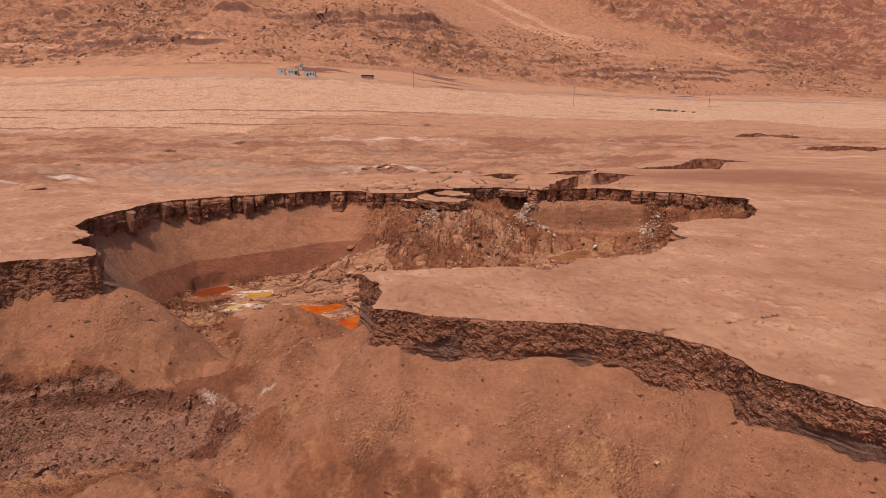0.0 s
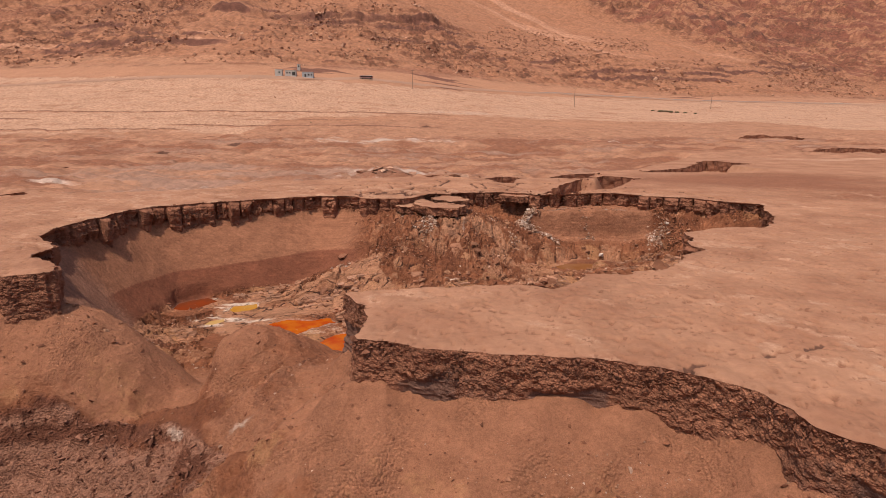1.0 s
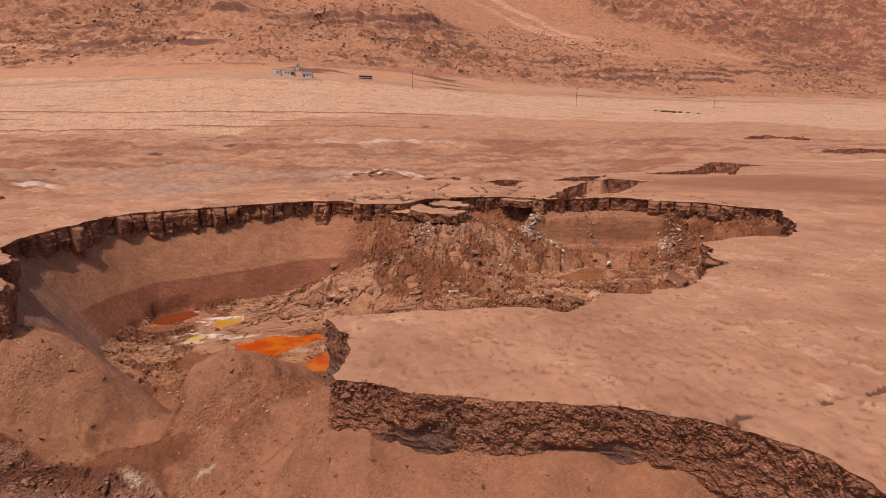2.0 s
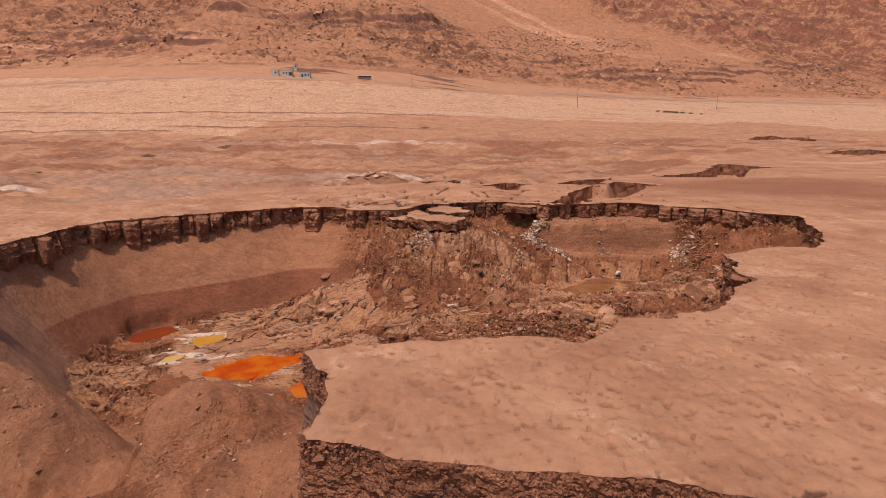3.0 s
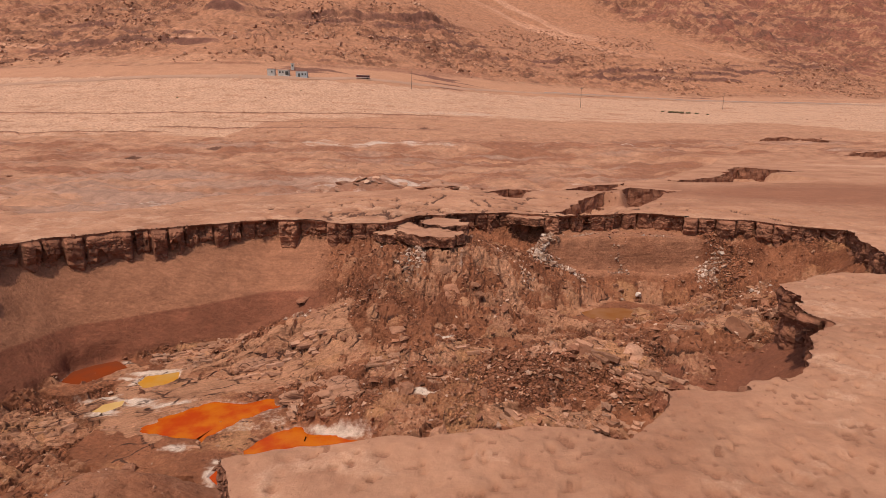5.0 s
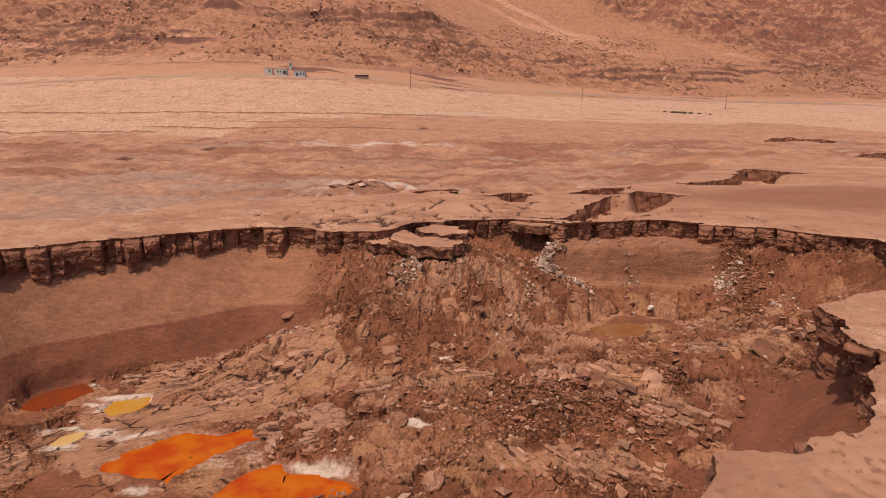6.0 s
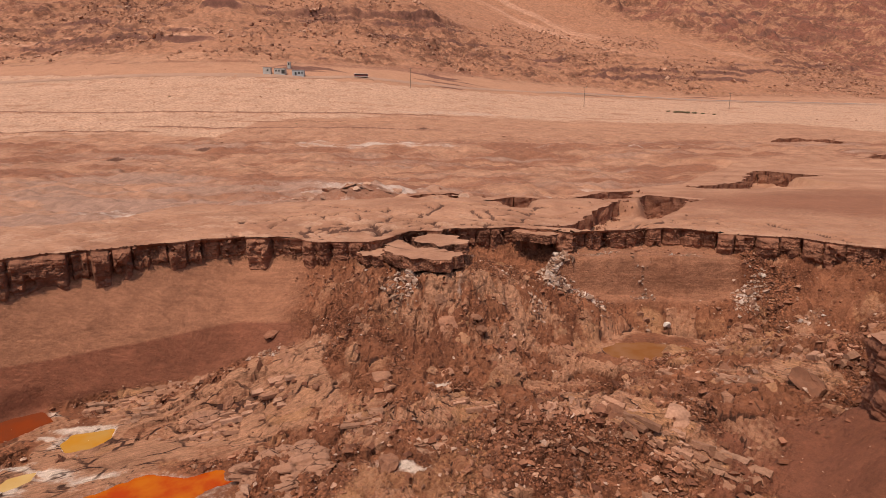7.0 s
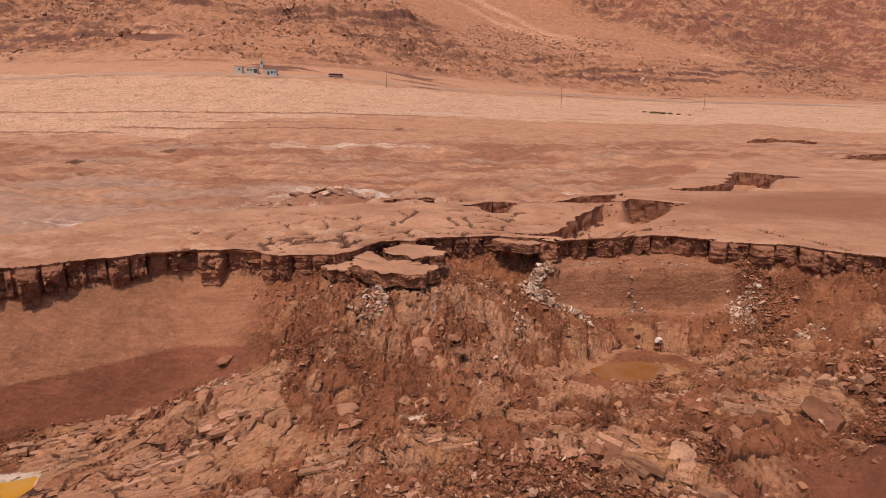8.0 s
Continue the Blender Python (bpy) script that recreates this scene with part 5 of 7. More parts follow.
# ---------- the cliff round the rim ----------
def rim_cliff():
    n, rows = len(rim_line), 48
    depth = 5.6
    v = np.linspace(0, 1, rows)[:, None]
    s = np.repeat(rim_s[None, :], rows, 0)
    zz = -v * depth + 0 * s
    px, py = rim_line[:, 0][None, :], rim_line[:, 1][None, :]
    crumbly = (1 - blocky)[None, :]
    joint = np.minimum(col_at, 1 - col_at)[None, :]
    tall = 1 + 0.8 * sstep(-33, -40, px)               # the left wall stands in deeper buttresses
    col = (1.3 * (col_value[None, :] - 0.5) - 0.75 * np.exp(-(joint / 0.07) ** 2)) * col_gain[None, :] * tall + 0.42 * fbm(s, zz * 0.8, 1.8, 5, 124, 0.65) + 0.16 * blocks(s, zz * 0.7, 0.9, 129)
    lean = 0.25 * fbm(s, zz, 2.5, 3, 110) + 0.16 * fbm(s, zz * 1.6, 0.9, 3, 111)
    layer = 0.08 * vnoise(s / 6, zz / 0.35, 112) + 0.05 * vnoise(s / 3, zz / 0.16, 113)
    chunk = cells(s, zz * 0.55, 1.1, 118)
    niche = -0.55 * sstep(0.72, 0.9, chunk[1]) * sstep(0.0, 0.25, chunk[0])
    far_side = col * sstep(0.02, 0.12, v) + lean + layer - 0.35 * sstep(0.35, 0.6, v) + niche * sstep(0.05, 0.15, v) - 0.10
    wx, wz = s + 0.3 * fbm(s, zz, 0.7, 3, 122), zz + 0.3 * fbm(s, zz, 0.7, 3, 123)
    lumps = 0.0                                        # clods of many sizes, rounded, with creases between them
    for size, deep, seed in ((1.5, 0.20, 119), (0.75, 0.24, 120), (0.4, 0.24, 125), (0.24, 0.17, 128)):
        turn_s, turn_z = wx * 0.86 + wz * 0.5, wz * 0.95 - wx * 0.4
        lumps = lumps + deep * np.abs(vnoise(turn_s / size, turn_z / size, seed)) ** 0.7
    knobs = 0.8 * lumps - 0.32 + 0.22 * fbm(s, zz, 3.0, 2, 114)
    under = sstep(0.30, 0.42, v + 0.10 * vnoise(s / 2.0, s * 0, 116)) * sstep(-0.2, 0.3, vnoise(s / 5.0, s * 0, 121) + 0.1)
    near_side = knobs * (1 - 0.8 * under) - 0.34 * under + layer * under * 1.8 + 0.6 * v
    alcove = np.exp(-((px - 29.5) / 3.5) ** 2 - ((py - 76) / 6.0) ** 2) + 0.7 * np.exp(-((px - 26.5) / 2.0) ** 2 - ((py - 68) / 2.0) ** 2)
    out = (crumbly * near_side + (1 - crumbly) * far_side) * sstep(0, 0.05, v) - 1.1 * alcove * sstep(0.05, 0.3, v)
    x = px + rim_in[:, 0][None, :] * out
    y = py + rim_in[:, 1][None, :] * out
    z = flat_z(px, py) - 0.12 + zz
    verts = np.stack([x, y, z], -1).reshape(-1, 3)
    i = np.arange(rows * n).reshape(rows, n)
    j = np.roll(i, -1, 1)
    quads = np.stack([i[:-1], i[1:], j[1:], j[:-1]], -1).reshape(-1, 4)
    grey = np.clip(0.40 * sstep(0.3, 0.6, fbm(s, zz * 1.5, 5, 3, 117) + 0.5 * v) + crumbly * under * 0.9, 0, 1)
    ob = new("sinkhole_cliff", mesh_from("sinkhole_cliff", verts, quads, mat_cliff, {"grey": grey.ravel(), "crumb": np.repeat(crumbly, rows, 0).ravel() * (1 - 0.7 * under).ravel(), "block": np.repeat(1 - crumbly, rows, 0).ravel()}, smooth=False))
    return tagged(ob, "dark brown layered mud cliff round the sinkhole's rim", "cliff", kind="structure")


rim_cliff()


# ---------- upright scarps of the smaller holes beyond ----------
def scarp(number, outline):
    line = spline(outline, 0.35, False)
    depth = PITS[number][1]
    t = np.gradient(line, axis=0)
    t /= np.hypot(t[:, 0], t[:, 1])[:, None] + 1e-9
    n = np.stack([t[:, 1], -t[:, 0]], 1)          # towards the hole
    s = np.concatenate([[0], np.cumsum(np.hypot(*np.diff(line, axis=0).T))])
    value, at = columns(s, 1.9, 40 + number)
    far_off = 0.9 if number in (3, 4, 5) else 0.0       # the sheet of the ground is coarser there
    line = line + n * (far_off + (1 + far_off) * (0.25 + 0.38 * vnoise(s / 2.0, s * 0 + number, 160) + 0.25 * vnoise(s / 0.8, s * 0, 162)) + 0.5 * (value - 0.5))[:, None]
    top = ground_z(line[:, 0], line[:, 1], False)[0]
    top = np.convolve(np.pad(top, 6, mode="edge"), np.full(13, 1 / 13), "valid")
    fade = sstep(0, 2.0, s) * sstep(0, 2.0, s[-1] - s)
    rows = [np.concatenate([line - n * (2.6 + 2.2 * far_off), (top + 0.03)[:, None]], 1), np.concatenate([line, (top + 0.04)[:, None]], 1)]
    split = len(rows)
    for v in np.linspace(0.02, 1, 14):
        out = 0.55 * fbm(s, s * 0 + v * depth, 1.3, 4, 161) * min(1, 5 * v) - 0.45 * np.exp(-(np.minimum(at, 1 - at) / 0.08) ** 2)
        rows.append(np.concatenate([line + n * out[:, None], (top - v * (depth + 0.6) * (0.25 + 0.75 * fade))[:, None]], 1))
    v = np.stack(rows, 0)
    holder = new("hole_scarp")
    holder.location = tuple(v[1, 0])
    tagged(holder, "dark upright scarp of a small sinkhole", "cliff", kind="structure")
    v = (v - v[1, 0]).astype(float)
    for name, part_rows, material in (("crust", v[:2], mat_ground), ("face", v[1:], mat_cliff)):
        me = mesh_from(name, part_rows.reshape(-1, 3), grid_quads(len(part_rows), len(line))[:, ::-1], material, {"grey": np.full(part_rows.shape[:2], 0.35)} if name == "face" else None, smooth=name == "crust")
        ob = new(name, me)
        ob.parent = holder


for number, outline in SCARPS.items():
    scarp(number, outline)
# ---------- helpers for things ----------
def part(name, bm, material, parent=None, label=""):
    """Links a bmesh as one mesh object under a thing or a part."""
    me = bpy.data.meshes.new(name)
    bm.to_mesh(me)
    bm.free()
    me.materials.append(material)
    ob = new(name, me)
    ob.parent = parent
    return tagged(ob, label)


def share(name, me, parent=None, m=None):
    ob = new(name, me)
    ob.parent = parent
    if m is not None:
        ob.matrix_basis = m
    return ob


def pool_near(x, y):
    best = np.full(np.shape(x), -9.0)
    for kind, width, shore in POOLS:
        best = np.maximum(best, pool_edge(x, y, width, shore))
    return best


def floor_at(x, y):
    """Height of the finished sinkhole floor, pools included."""
    z = floor_full(np.atleast_1d(np.asarray(x, float)), np.atleast_1d(np.asarray(y, float)))[0]
    return z


# ---------- pools ----------
def pool(kind, width, shore, level):
    """A level sheet of brine that runs a little way under its shore."""
    material = {"orange": mat_orange, "yellow": mat_yellow, "pale": mat_pale_brine, "rust": mat_rust, "murky": mat_murky}[kind]
    line = spline(shore, 0.25)
    inward = normals(line)
    mid = line.mean(0)
    if ((mid - line) * inward).sum() < 0:
        inward = -inward
    rings = [line - inward * 0.35 * width, mid + (line - mid) * 0.5, mid + (line - mid) * 0.02]
    n = len(line)
    verts = np.concatenate([np.concatenate(rings), np.full((3 * n, 1), level)], 1)
    a = np.arange(n)
    b = (a + 1) % n
    faces = np.concatenate([np.stack([a, b, b + n, a + n], 1), np.stack([a + n, b + n, b + 2 * n, a + 2 * n], 1)])
    if (line[0, 0] * line[1, 1] - line[1, 0] * line[0, 1]) < 0:
        faces = faces[:, ::-1]
    ob = new("brine_pool", mesh_from("brine_pool", verts, faces, material))
    words = {"orange": "bright orange brine pool with a salty shore", "yellow": "small yellow brine pool ringed with white salt", "pale": "pale yellow puddle drying out in white salt",
             "rust": "rust red brine pool on the sinkhole floor", "murky": "shallow murky brown pool among rubble"}[kind]
    tagged(ob, words, "pool", kind="structure")


for kind, width, shore in POOLS:
    pool(kind, width, shore, POOL_Z if kind != "murky" else MURKY_Z)


# ---------- loose rubble: many small angular pieces ----------
def turns(n, rng, tilt):
    """Random rotation matrices, tilted about a level axis and turned about the upright."""
    a, b, c = rng.uniform(0, 2 * np.pi, n), rng.normal(0, tilt, n), rng.uniform(0, 2 * np.pi, n)
    ca, sa, cb, sb, cc, sc = np.cos(a), np.sin(a), np.cos(b), np.sin(b), np.cos(c), np.sin(c)
    za = np.zeros(n)
    o = np.ones(n)
    rz = np.stack([ca, -sa, za, sa, ca, za, za, za, o], 1).reshape(-1, 3, 3)
    rx = np.stack([o, za, za, za, cb, -sb, za, sb, cb], 1).reshape(-1, 3, 3)
    rw = np.stack([cc, -sc, za, sc, cc, za, za, za, o], 1).reshape(-1, 3, 3)
    return rz @ rx @ rw


OCTA = np.array([(1, 0, 0), (-1, 0, 0), (0, 1, 0), (0, -1, 0), (0, 0, 1), (0, 0, -1)], float)
OCTA_F = np.array([(0, 2, 4), (2, 1, 4), (1, 3, 4), (3, 0, 4), (2, 0, 5), (1, 2, 5), (3, 1, 5), (0, 3, 5)])
BOX = np.array([(-1, -1, -1), (1, -1, -1), (1, 1, -1), (-1, 1, -1), (-1, -1, 1), (1, -1, 1), (1, 1, 1), (-1, 1, 1)], float)
BOX_F = np.array([(0, 3, 2, 1), (4, 5, 6, 7), (0, 1, 5, 4), (1, 2, 6, 5), (2, 3, 7, 6), (3, 0, 4, 7)])


def pieces(x, y, z, size, rng, shape="chip", flat=0.55, tilt=0.5):
    n = len(x)
    base, faces = (OCTA, OCTA_F) if shape == "chip" else (BOX, BOX_F)
    v = np.repeat(base[None], n, 0) + rng.normal(0, 0.22, (n, len(base), 3))
    v *= (size[:, None] * np.stack([rng.uniform(0.7, 1.5, n), rng.uniform(0.6, 1.1, n), flat * rng.uniform(0.6, 1.3, n)], 1))[:, None, :]
    v = np.einsum("nij,nkj->nki", turns(n, rng, tilt), v)
    v += np.stack([x, y, z], 1)[:, None, :]
    f = (faces[None] + (np.arange(n) * len(base))[:, None, None]).reshape(-1, faces.shape[1])
    return v.reshape(-1, 3), f


def stuff(name, verts, faces, material, label, category):
    ob = new(name, mesh_from(name, verts, faces, material, smooth=False))
    return tagged(ob, label, category, kind="stuff")


def basin_rubble():
    rng = np.random.default_rng(11)
    n = 240000
    x, y = rng.uniform(-46, 54, n), rng.uniform(60, 123, n)
    z, d, smooth, wall, near, mass = floor_full(x, y)
    heap = sstep(-0.35, 0.35, fbm(x, y, 6, 3, 130))
    # nearer to the end of the flight the pieces show larger, so more of them are kept there
    keep = (rng.random(n) < (1 - smooth) * (0.04 + (0.15 + 0.85 * heap) * (1 - 0.93 * floor_extra['slabby']) * (1 - 0.72 * floor_extra['flake']) * (1 - 0.8 * floor_extra['earthy'])) * (1 - np.clip(1.5 * salt_streak(x, y), 0, 1)) * np.clip(1.25 - (y - 70) / 75, 0.3, 1)) & (d > 0.6) & (pool_near(x, y) < -0.25)
    keep |= (rng.random(n) < 0.03) & (d > 0.6) & (smooth > 0.5) & (x > -8)
    x, y, z, smooth = x[keep], y[keep], z[keep], smooth[keep]
    size = np.clip(0.058 * np.exp(rng.normal(0.1, 0.75, len(x))), 0.035, 0.5) * np.where(smooth > 0.5, 0.6, 1)
    v, f = pieces(x, y, z + 0.25 * size, size, rng)
    stuff("rubble", v, f, mat_clods, "reddish brown broken earth and clods heaped across the floor", "rubble")
    k = rng.random(len(x)) < 0.012
    v, f = pieces(x[k] + 0.2, y[k], z[k] + 0.1, np.clip(0.15 * np.exp(rng.normal(0.1, 0.4, k.sum())), 0.06, 0.28), rng, "plate", 0.5, 1.0)
    stuff("mud_plates", v, f, mat_clods, "tilted flat pieces of broken dried mud in the rubble", "rubble")
    # dark slumped mass and the slopes nearer the start of the flight
    n = 26000
    x, y = rng.uniform(-46, 24, n), rng.uniform(26, 62, n)
    z, d, smooth, wall, near, mass = floor_full(x, y)
    keep = (d > 0.5) & (rng.random(n) < 0.4 * mass)
    v, f = pieces(x[keep], y[keep], z[keep] + 0.05, np.clip(0.09 * np.exp(rng.normal(0.2, 0.55, keep.sum())), 0.05, 0.4), rng)
    stuff("dark_clods", v, f, mat_dark_clods, "dark brown mud clods on a slumped bank", "rubble")
    foot = np.exp(-np.maximum(d - 1.0, 0) / 2.6)
    patchy = sstep(0.0, 0.5, fbm(x, y, 5, 3, 131))
    keep = (d > 0.9) & (mass < 0.3) & (rng.random(n) < 0.16 + 0.6 * foot * patchy + 0.25 * patchy + 0.3 * patchy * bump(x, y, 11, 35, 7, 4))
    v, f = pieces(x[keep], y[keep], z[keep] + 0.02, np.clip(0.055 * np.exp(rng.normal(0.2, 0.6, keep.sum())), 0.03, 0.28), rng)
    stuff("slope_clods", v, f, mat_clods, "small earth crumbs scattered on a tan slope", "rubble")


basin_rubble()


def cliff_crumbs():
    """Lumps that stand out of the raw cliff face, thickest in the tongue's near lip."""
    rng = np.random.default_rng(17)
    near_lip = np.nonzero((rim_line[:, 1] < 56) & (rim_line[:, 1] > 26) & (rim_line[:, 0] > -9))[0]
    rest = np.nonzero(rim_line[:, 1] >= 56)[0]
    for idx, count, deep, big, name in ((near_lip, 3500, 2.0, 0.075, "lip_crumbs"), (rest, 2600, 2.8, 0.10, "cliff_crumbs")):
        k = rng.choice(idx, count)
        down = deep * rng.random(count) ** 1.2
        size = np.clip(big * np.exp(rng.normal(0.1, 0.45, count)), 0.05, 0.4)
        out = rng.normal(0.0, 0.10, count) + (-0.05 if name == "lip_crumbs" else -0.22)
        x = rim_line[k, 0] + rim_in[k, 0] * out + rng.normal(0, 0.1, count)
        y = rim_line[k, 1] + rim_in[k, 1] * out + rng.normal(0, 0.1, count)
        v, f = pieces(x, y, flat_z(x, y) - 0.2 - down, size, rng, "chip", 0.8, 1.0)
        stuff(name, v, f, mat_lip, "brown crumbling lumps in the cliff face", "rubble")


cliff_crumbs()


def scarp_rubble():
    """Clods fallen at the feet of the small scarps beyond the rim."""
    rng = np.random.default_rng(41)
    xs, ys = [], []
    for number in (0, 1, 2, 3, 12, 13):
        line = spline(SCARPS[number], 0.3, False)
        t = np.gradient(line, axis=0)
        t /= np.hypot(t[:, 0], t[:, 1])[:, None] + 1e-9
        k = rng.integers(0, len(line), 26 * len(SCARPS[number]))
        off = 0.6 + rng.exponential(1.1, len(k))
        xs.append(line[k, 0] + t[k, 1] * off)
        ys.append(line[k, 1] - t[k, 0] * off)
    x, y = np.concatenate(xs), np.concatenate(ys)
    size = np.clip(0.20 * np.exp(rng.normal(0, 0.5, len(x))), 0.1, 0.7)
    v, f = pieces(x, y, ground_z(x, y)[0] + 0.2 * size, size, rng, "chip", 0.8, 0.7)
    stuff("fallen_clods", v, f, mat_lip, "brown clods fallen at the foot of a scarp", "rubble")


scarp_rubble()


def salt_heap(cx, cy, rx, ry, count, big, turn, seed):
    """A heap of pale, salty lumps."""
    rng = np.random.default_rng(seed)
    a, r = rng.uniform(0, 2 * np.pi, count), np.sqrt(rng.uniform(0, 1, count)) * rng.uniform(0.3, 1.15, count)
    c, s = math.cos(radians(turn)), math.sin(radians(turn))
    u, v = r * np.cos(a) * rx, r * np.sin(a) * ry
    x, y = cx + u * c - v * s, cy + u * s + v * c
    size = np.clip(big * np.exp(rng.normal(-0.7, 0.5, count)), 0.06, big * 1.4)
    z = floor_at(x, y) + 0.3 * size
    vv, ff = pieces(x, y, z - 0.15 * size, 0.8 * size, rng, "chip", 0.75, 0.7)
    stuff("salty_rubble", vv, ff, mat_salt_rubble, "heap of pale salty lumps slid down the slope", "rubble")


def salt_chips():
    """Small white chips strewn among the rubble."""
    rng = np.random.default_rng(23)
    n = 3200
    x, y = rng.uniform(-40, 50, n), rng.uniform(68, 120, n)
    z, d, smooth, wall, near, mass = floor_full(x, y)
    keep = (smooth < 0.4) & (d > 1) & (pool_near(x, y) < -0.3) & (rng.random(n) < sstep(0.0, 0.5, fbm(x, y, 5, 3, 180) + 0.5 * bump(x, y, -3, 106, 6, 5)))
    v, f = pieces(x[keep], y[keep], z[keep] + 0.05, np.clip(0.07 * np.exp(rng.normal(0.2, 0.5, keep.sum())), 0.04, 0.3), rng)
    stuff("salt_chips", v, f, mat_salt_rubble, "small white salty chips strewn over rubble", "rubble")


def slope_grains():
    """White grains of salt washed down the slope under the tongue."""
    rng = np.random.default_rng(29)
    n = 900
    x, y = rng.normal(9, 5.5, n), rng.normal(34, 3.2, n)
    z, d, smooth, wall, near, mass = floor_full(x, y)
    keep = d > 2.5
    v, f = pieces(x[keep], y[keep], z[keep] + 0.015, np.clip(0.028 * np.exp(rng.normal(0.1, 0.5, keep.sum())), 0.018, 0.10), rng)
    stuff("salt_grains", v, f, mat_salt_rubble, "small white salt grains scattered on a tan slope", "salt grains")


salt_chips()
slope_grains()
for spot in ((16.6, 116.4, 2.4, 3.6, 900, 0.62, 12, 1), (19.5, 113.4, 3.0, 1.6, 300, 0.45, -35, 11), (-2.5, 107.6, 1.2, 2.4, 220, 0.4, 8, 12), (41.4, 115.6, 3.4, 2.0, 330, 0.45, 25, 2), (28.0, 117.0, 2.2, 1.0, 90, 0.34, -10, 3), (-3.4, 106.6, 2.0, 3.2, 170, 0.36, 5, 4),
             (22.5, 119.4, 3.0, 0.8, 90, 0.28, 4, 5), (12.5, 109.0, 1.4, 2.2, 60, 0.3, 0, 6), (-17.5, 102.2, 3.0, 1.5, 120, 0.32, 15, 7), (46.5, 111.0, 3.0, 1.2, 90, 0.3, -30, 8),
             (9.0, 114.5, 1.4, 1.6, 50, 0.26, 0, 9), (34.0, 118.5, 3.0, 0.7, 60, 0.24, 3, 10)):
    salt_heap(*spot)


# ---------- single slabs and boulders ----------
def slab_mesh(name, seed, thick, material, smooth=False):
    """A lump or slab of hardened mud: split along random planes, its faces and edges crumbled."""
    rng = random.Random(seed)
    bm = bmesh.new()
    bmesh.ops.create_icosphere(bm, subdivisions=3, radius=1.25)
    cuts = [(Vector((0, 0, 1)), thick * 0.8), (Vector((0, 0, -1)), thick)]
    for k in range(rng.randint(6, 9)):
        a = rng.uniform(0, 2 * math.pi)
        cuts.append((Vector((math.cos(a), math.sin(a), rng.uniform(-0.5, 0.6))).normalized(), rng.uniform(0.5, 0.95)))
    for k in range(3):
        a = rng.uniform(0, 2 * math.pi)
        cuts.append((Vector((0.5 * math.cos(a), 0.5 * math.sin(a), 1)).normalized(), thick * rng.uniform(0.75, 1.0)))
    for v in bm.verts:
        p = v.co.copy()
        for normal, reach in cuts:
            over = p.dot(normal) - reach
            if over > 0:
                p -= normal * over
        crumb = noise.noise(p * 2.6 + Vector((seed, 0, 0))) * 0.20 + noise.noise(p * 7.0 + Vector((0, seed, 0))) * 0.11
        v.co = p * (1 + crumb) + Vector((0, 0, 0.3 * thick * noise.noise(p * 4.0 + Vector((0, 0, seed)))))
    bmesh.ops.remove_doubles(bm, verts=bm.verts, dist=0.02)
    me = bpy.data.meshes.new(name)
    bm.to_mesh(me)
    bm.free()
    me.materials.append(material)
    return me


slab_meshes = [slab_mesh("mud_slab", k, 0.16 + 0.05 * (k % 4), mat_slab) for k in range(12)]
boulder_meshes = [slab_mesh("boulder", 50 + k, 0.55 + 0.08 * (k % 3), mat_slab) for k in range(6)]


def scatter_slabs():
    rng = random.Random(5)
    placed = 0
    tries = 0
    while placed < 230 and tries < 4000:
        tries += 1
        x, y = rng.uniform(-42, 50), 66 + 52 * rng.random() ** 1.15
        z, d, smooth, wall, near, mass = [float(v[0]) for v in floor_full(np.array([x]), np.array([y]))]
        if smooth > 0.4 or d < 1.5 or pool_near(np.array([x]), np.array([y]))[0] > -0.6:
            continue
        size = min(1.1, 0.34 * math.exp(rng.gauss(0.15, 0.45)))
        lump = rng.random() < 0.4
        me = rng.choice(boulder_meshes if lump else slab_meshes)
        m = pose(x, y, z + (0.10 if lump else 0.0) * size, rng.gauss(0, 20), rng.gauss(0, 20), rng.uniform(0, 360)) @ Matrix.Diagonal((size, size * rng.uniform(0.6, 1), size * rng.uniform(0.7, 1.3), 1))
        ob = share("boulder" if lump else "mud_slab", me, None, m)
        if lump:
            tagged(ob, "lump of hardened brown mud lying in rubble", "boulder", "boulders in the sinkhole")
        else:
            tagged(ob, "tilted slab of dried tan mud lying in rubble", "mud slab", "slabs in the sinkhole")
        placed += 1


scatter_slabs()


def leaning_slabs():
    """Blocks of the old flat that slid down and lean against the slope under the far rim."""
    rng = random.Random(15)
    spots = [(rng.gauss(0, 7.5), rng.gauss(105, 3.6)) for k in range(46)] + [(rng.uniform(8, 48), rng.uniform(84, 112)) for k in range(36)] + [(rng.uniform(-16, 10), rng.uniform(88, 100)) for k in range(14)]
    px, py = np.array([p[0] for p in spots]), np.array([p[1] for p in spots])
    z, d, smooth, wall, near, mass = floor_full(px, py)
    for k, (x, y) in enumerate(spots):
        if d[k] < 2 or smooth[k] > 0.5 or pool_near(px[k:k + 1], py[k:k + 1])[0] > -0.6:
            continue
        size = min(1.6, 0.6 * math.exp(rng.gauss(0.1, 0.4)))
        m = pose(x, y, float(z[k]) - 0.3 * size, rng.gauss(34, 14), rng.gauss(0, 18), rng.gauss(-15, 40)) @ Matrix.Diagonal((size * rng.uniform(0.5, 0.9), size * rng.uniform(0.7, 1.2), size * rng.uniform(0.9, 1.6), 1))
        ob = share("mud_slab", rng.choice(slab_meshes), None, m)
        tagged(ob, "broken block of layered mud leaning on the slope", "mud slab", "leaning blocks in the sinkhole")


leaning_slabs()


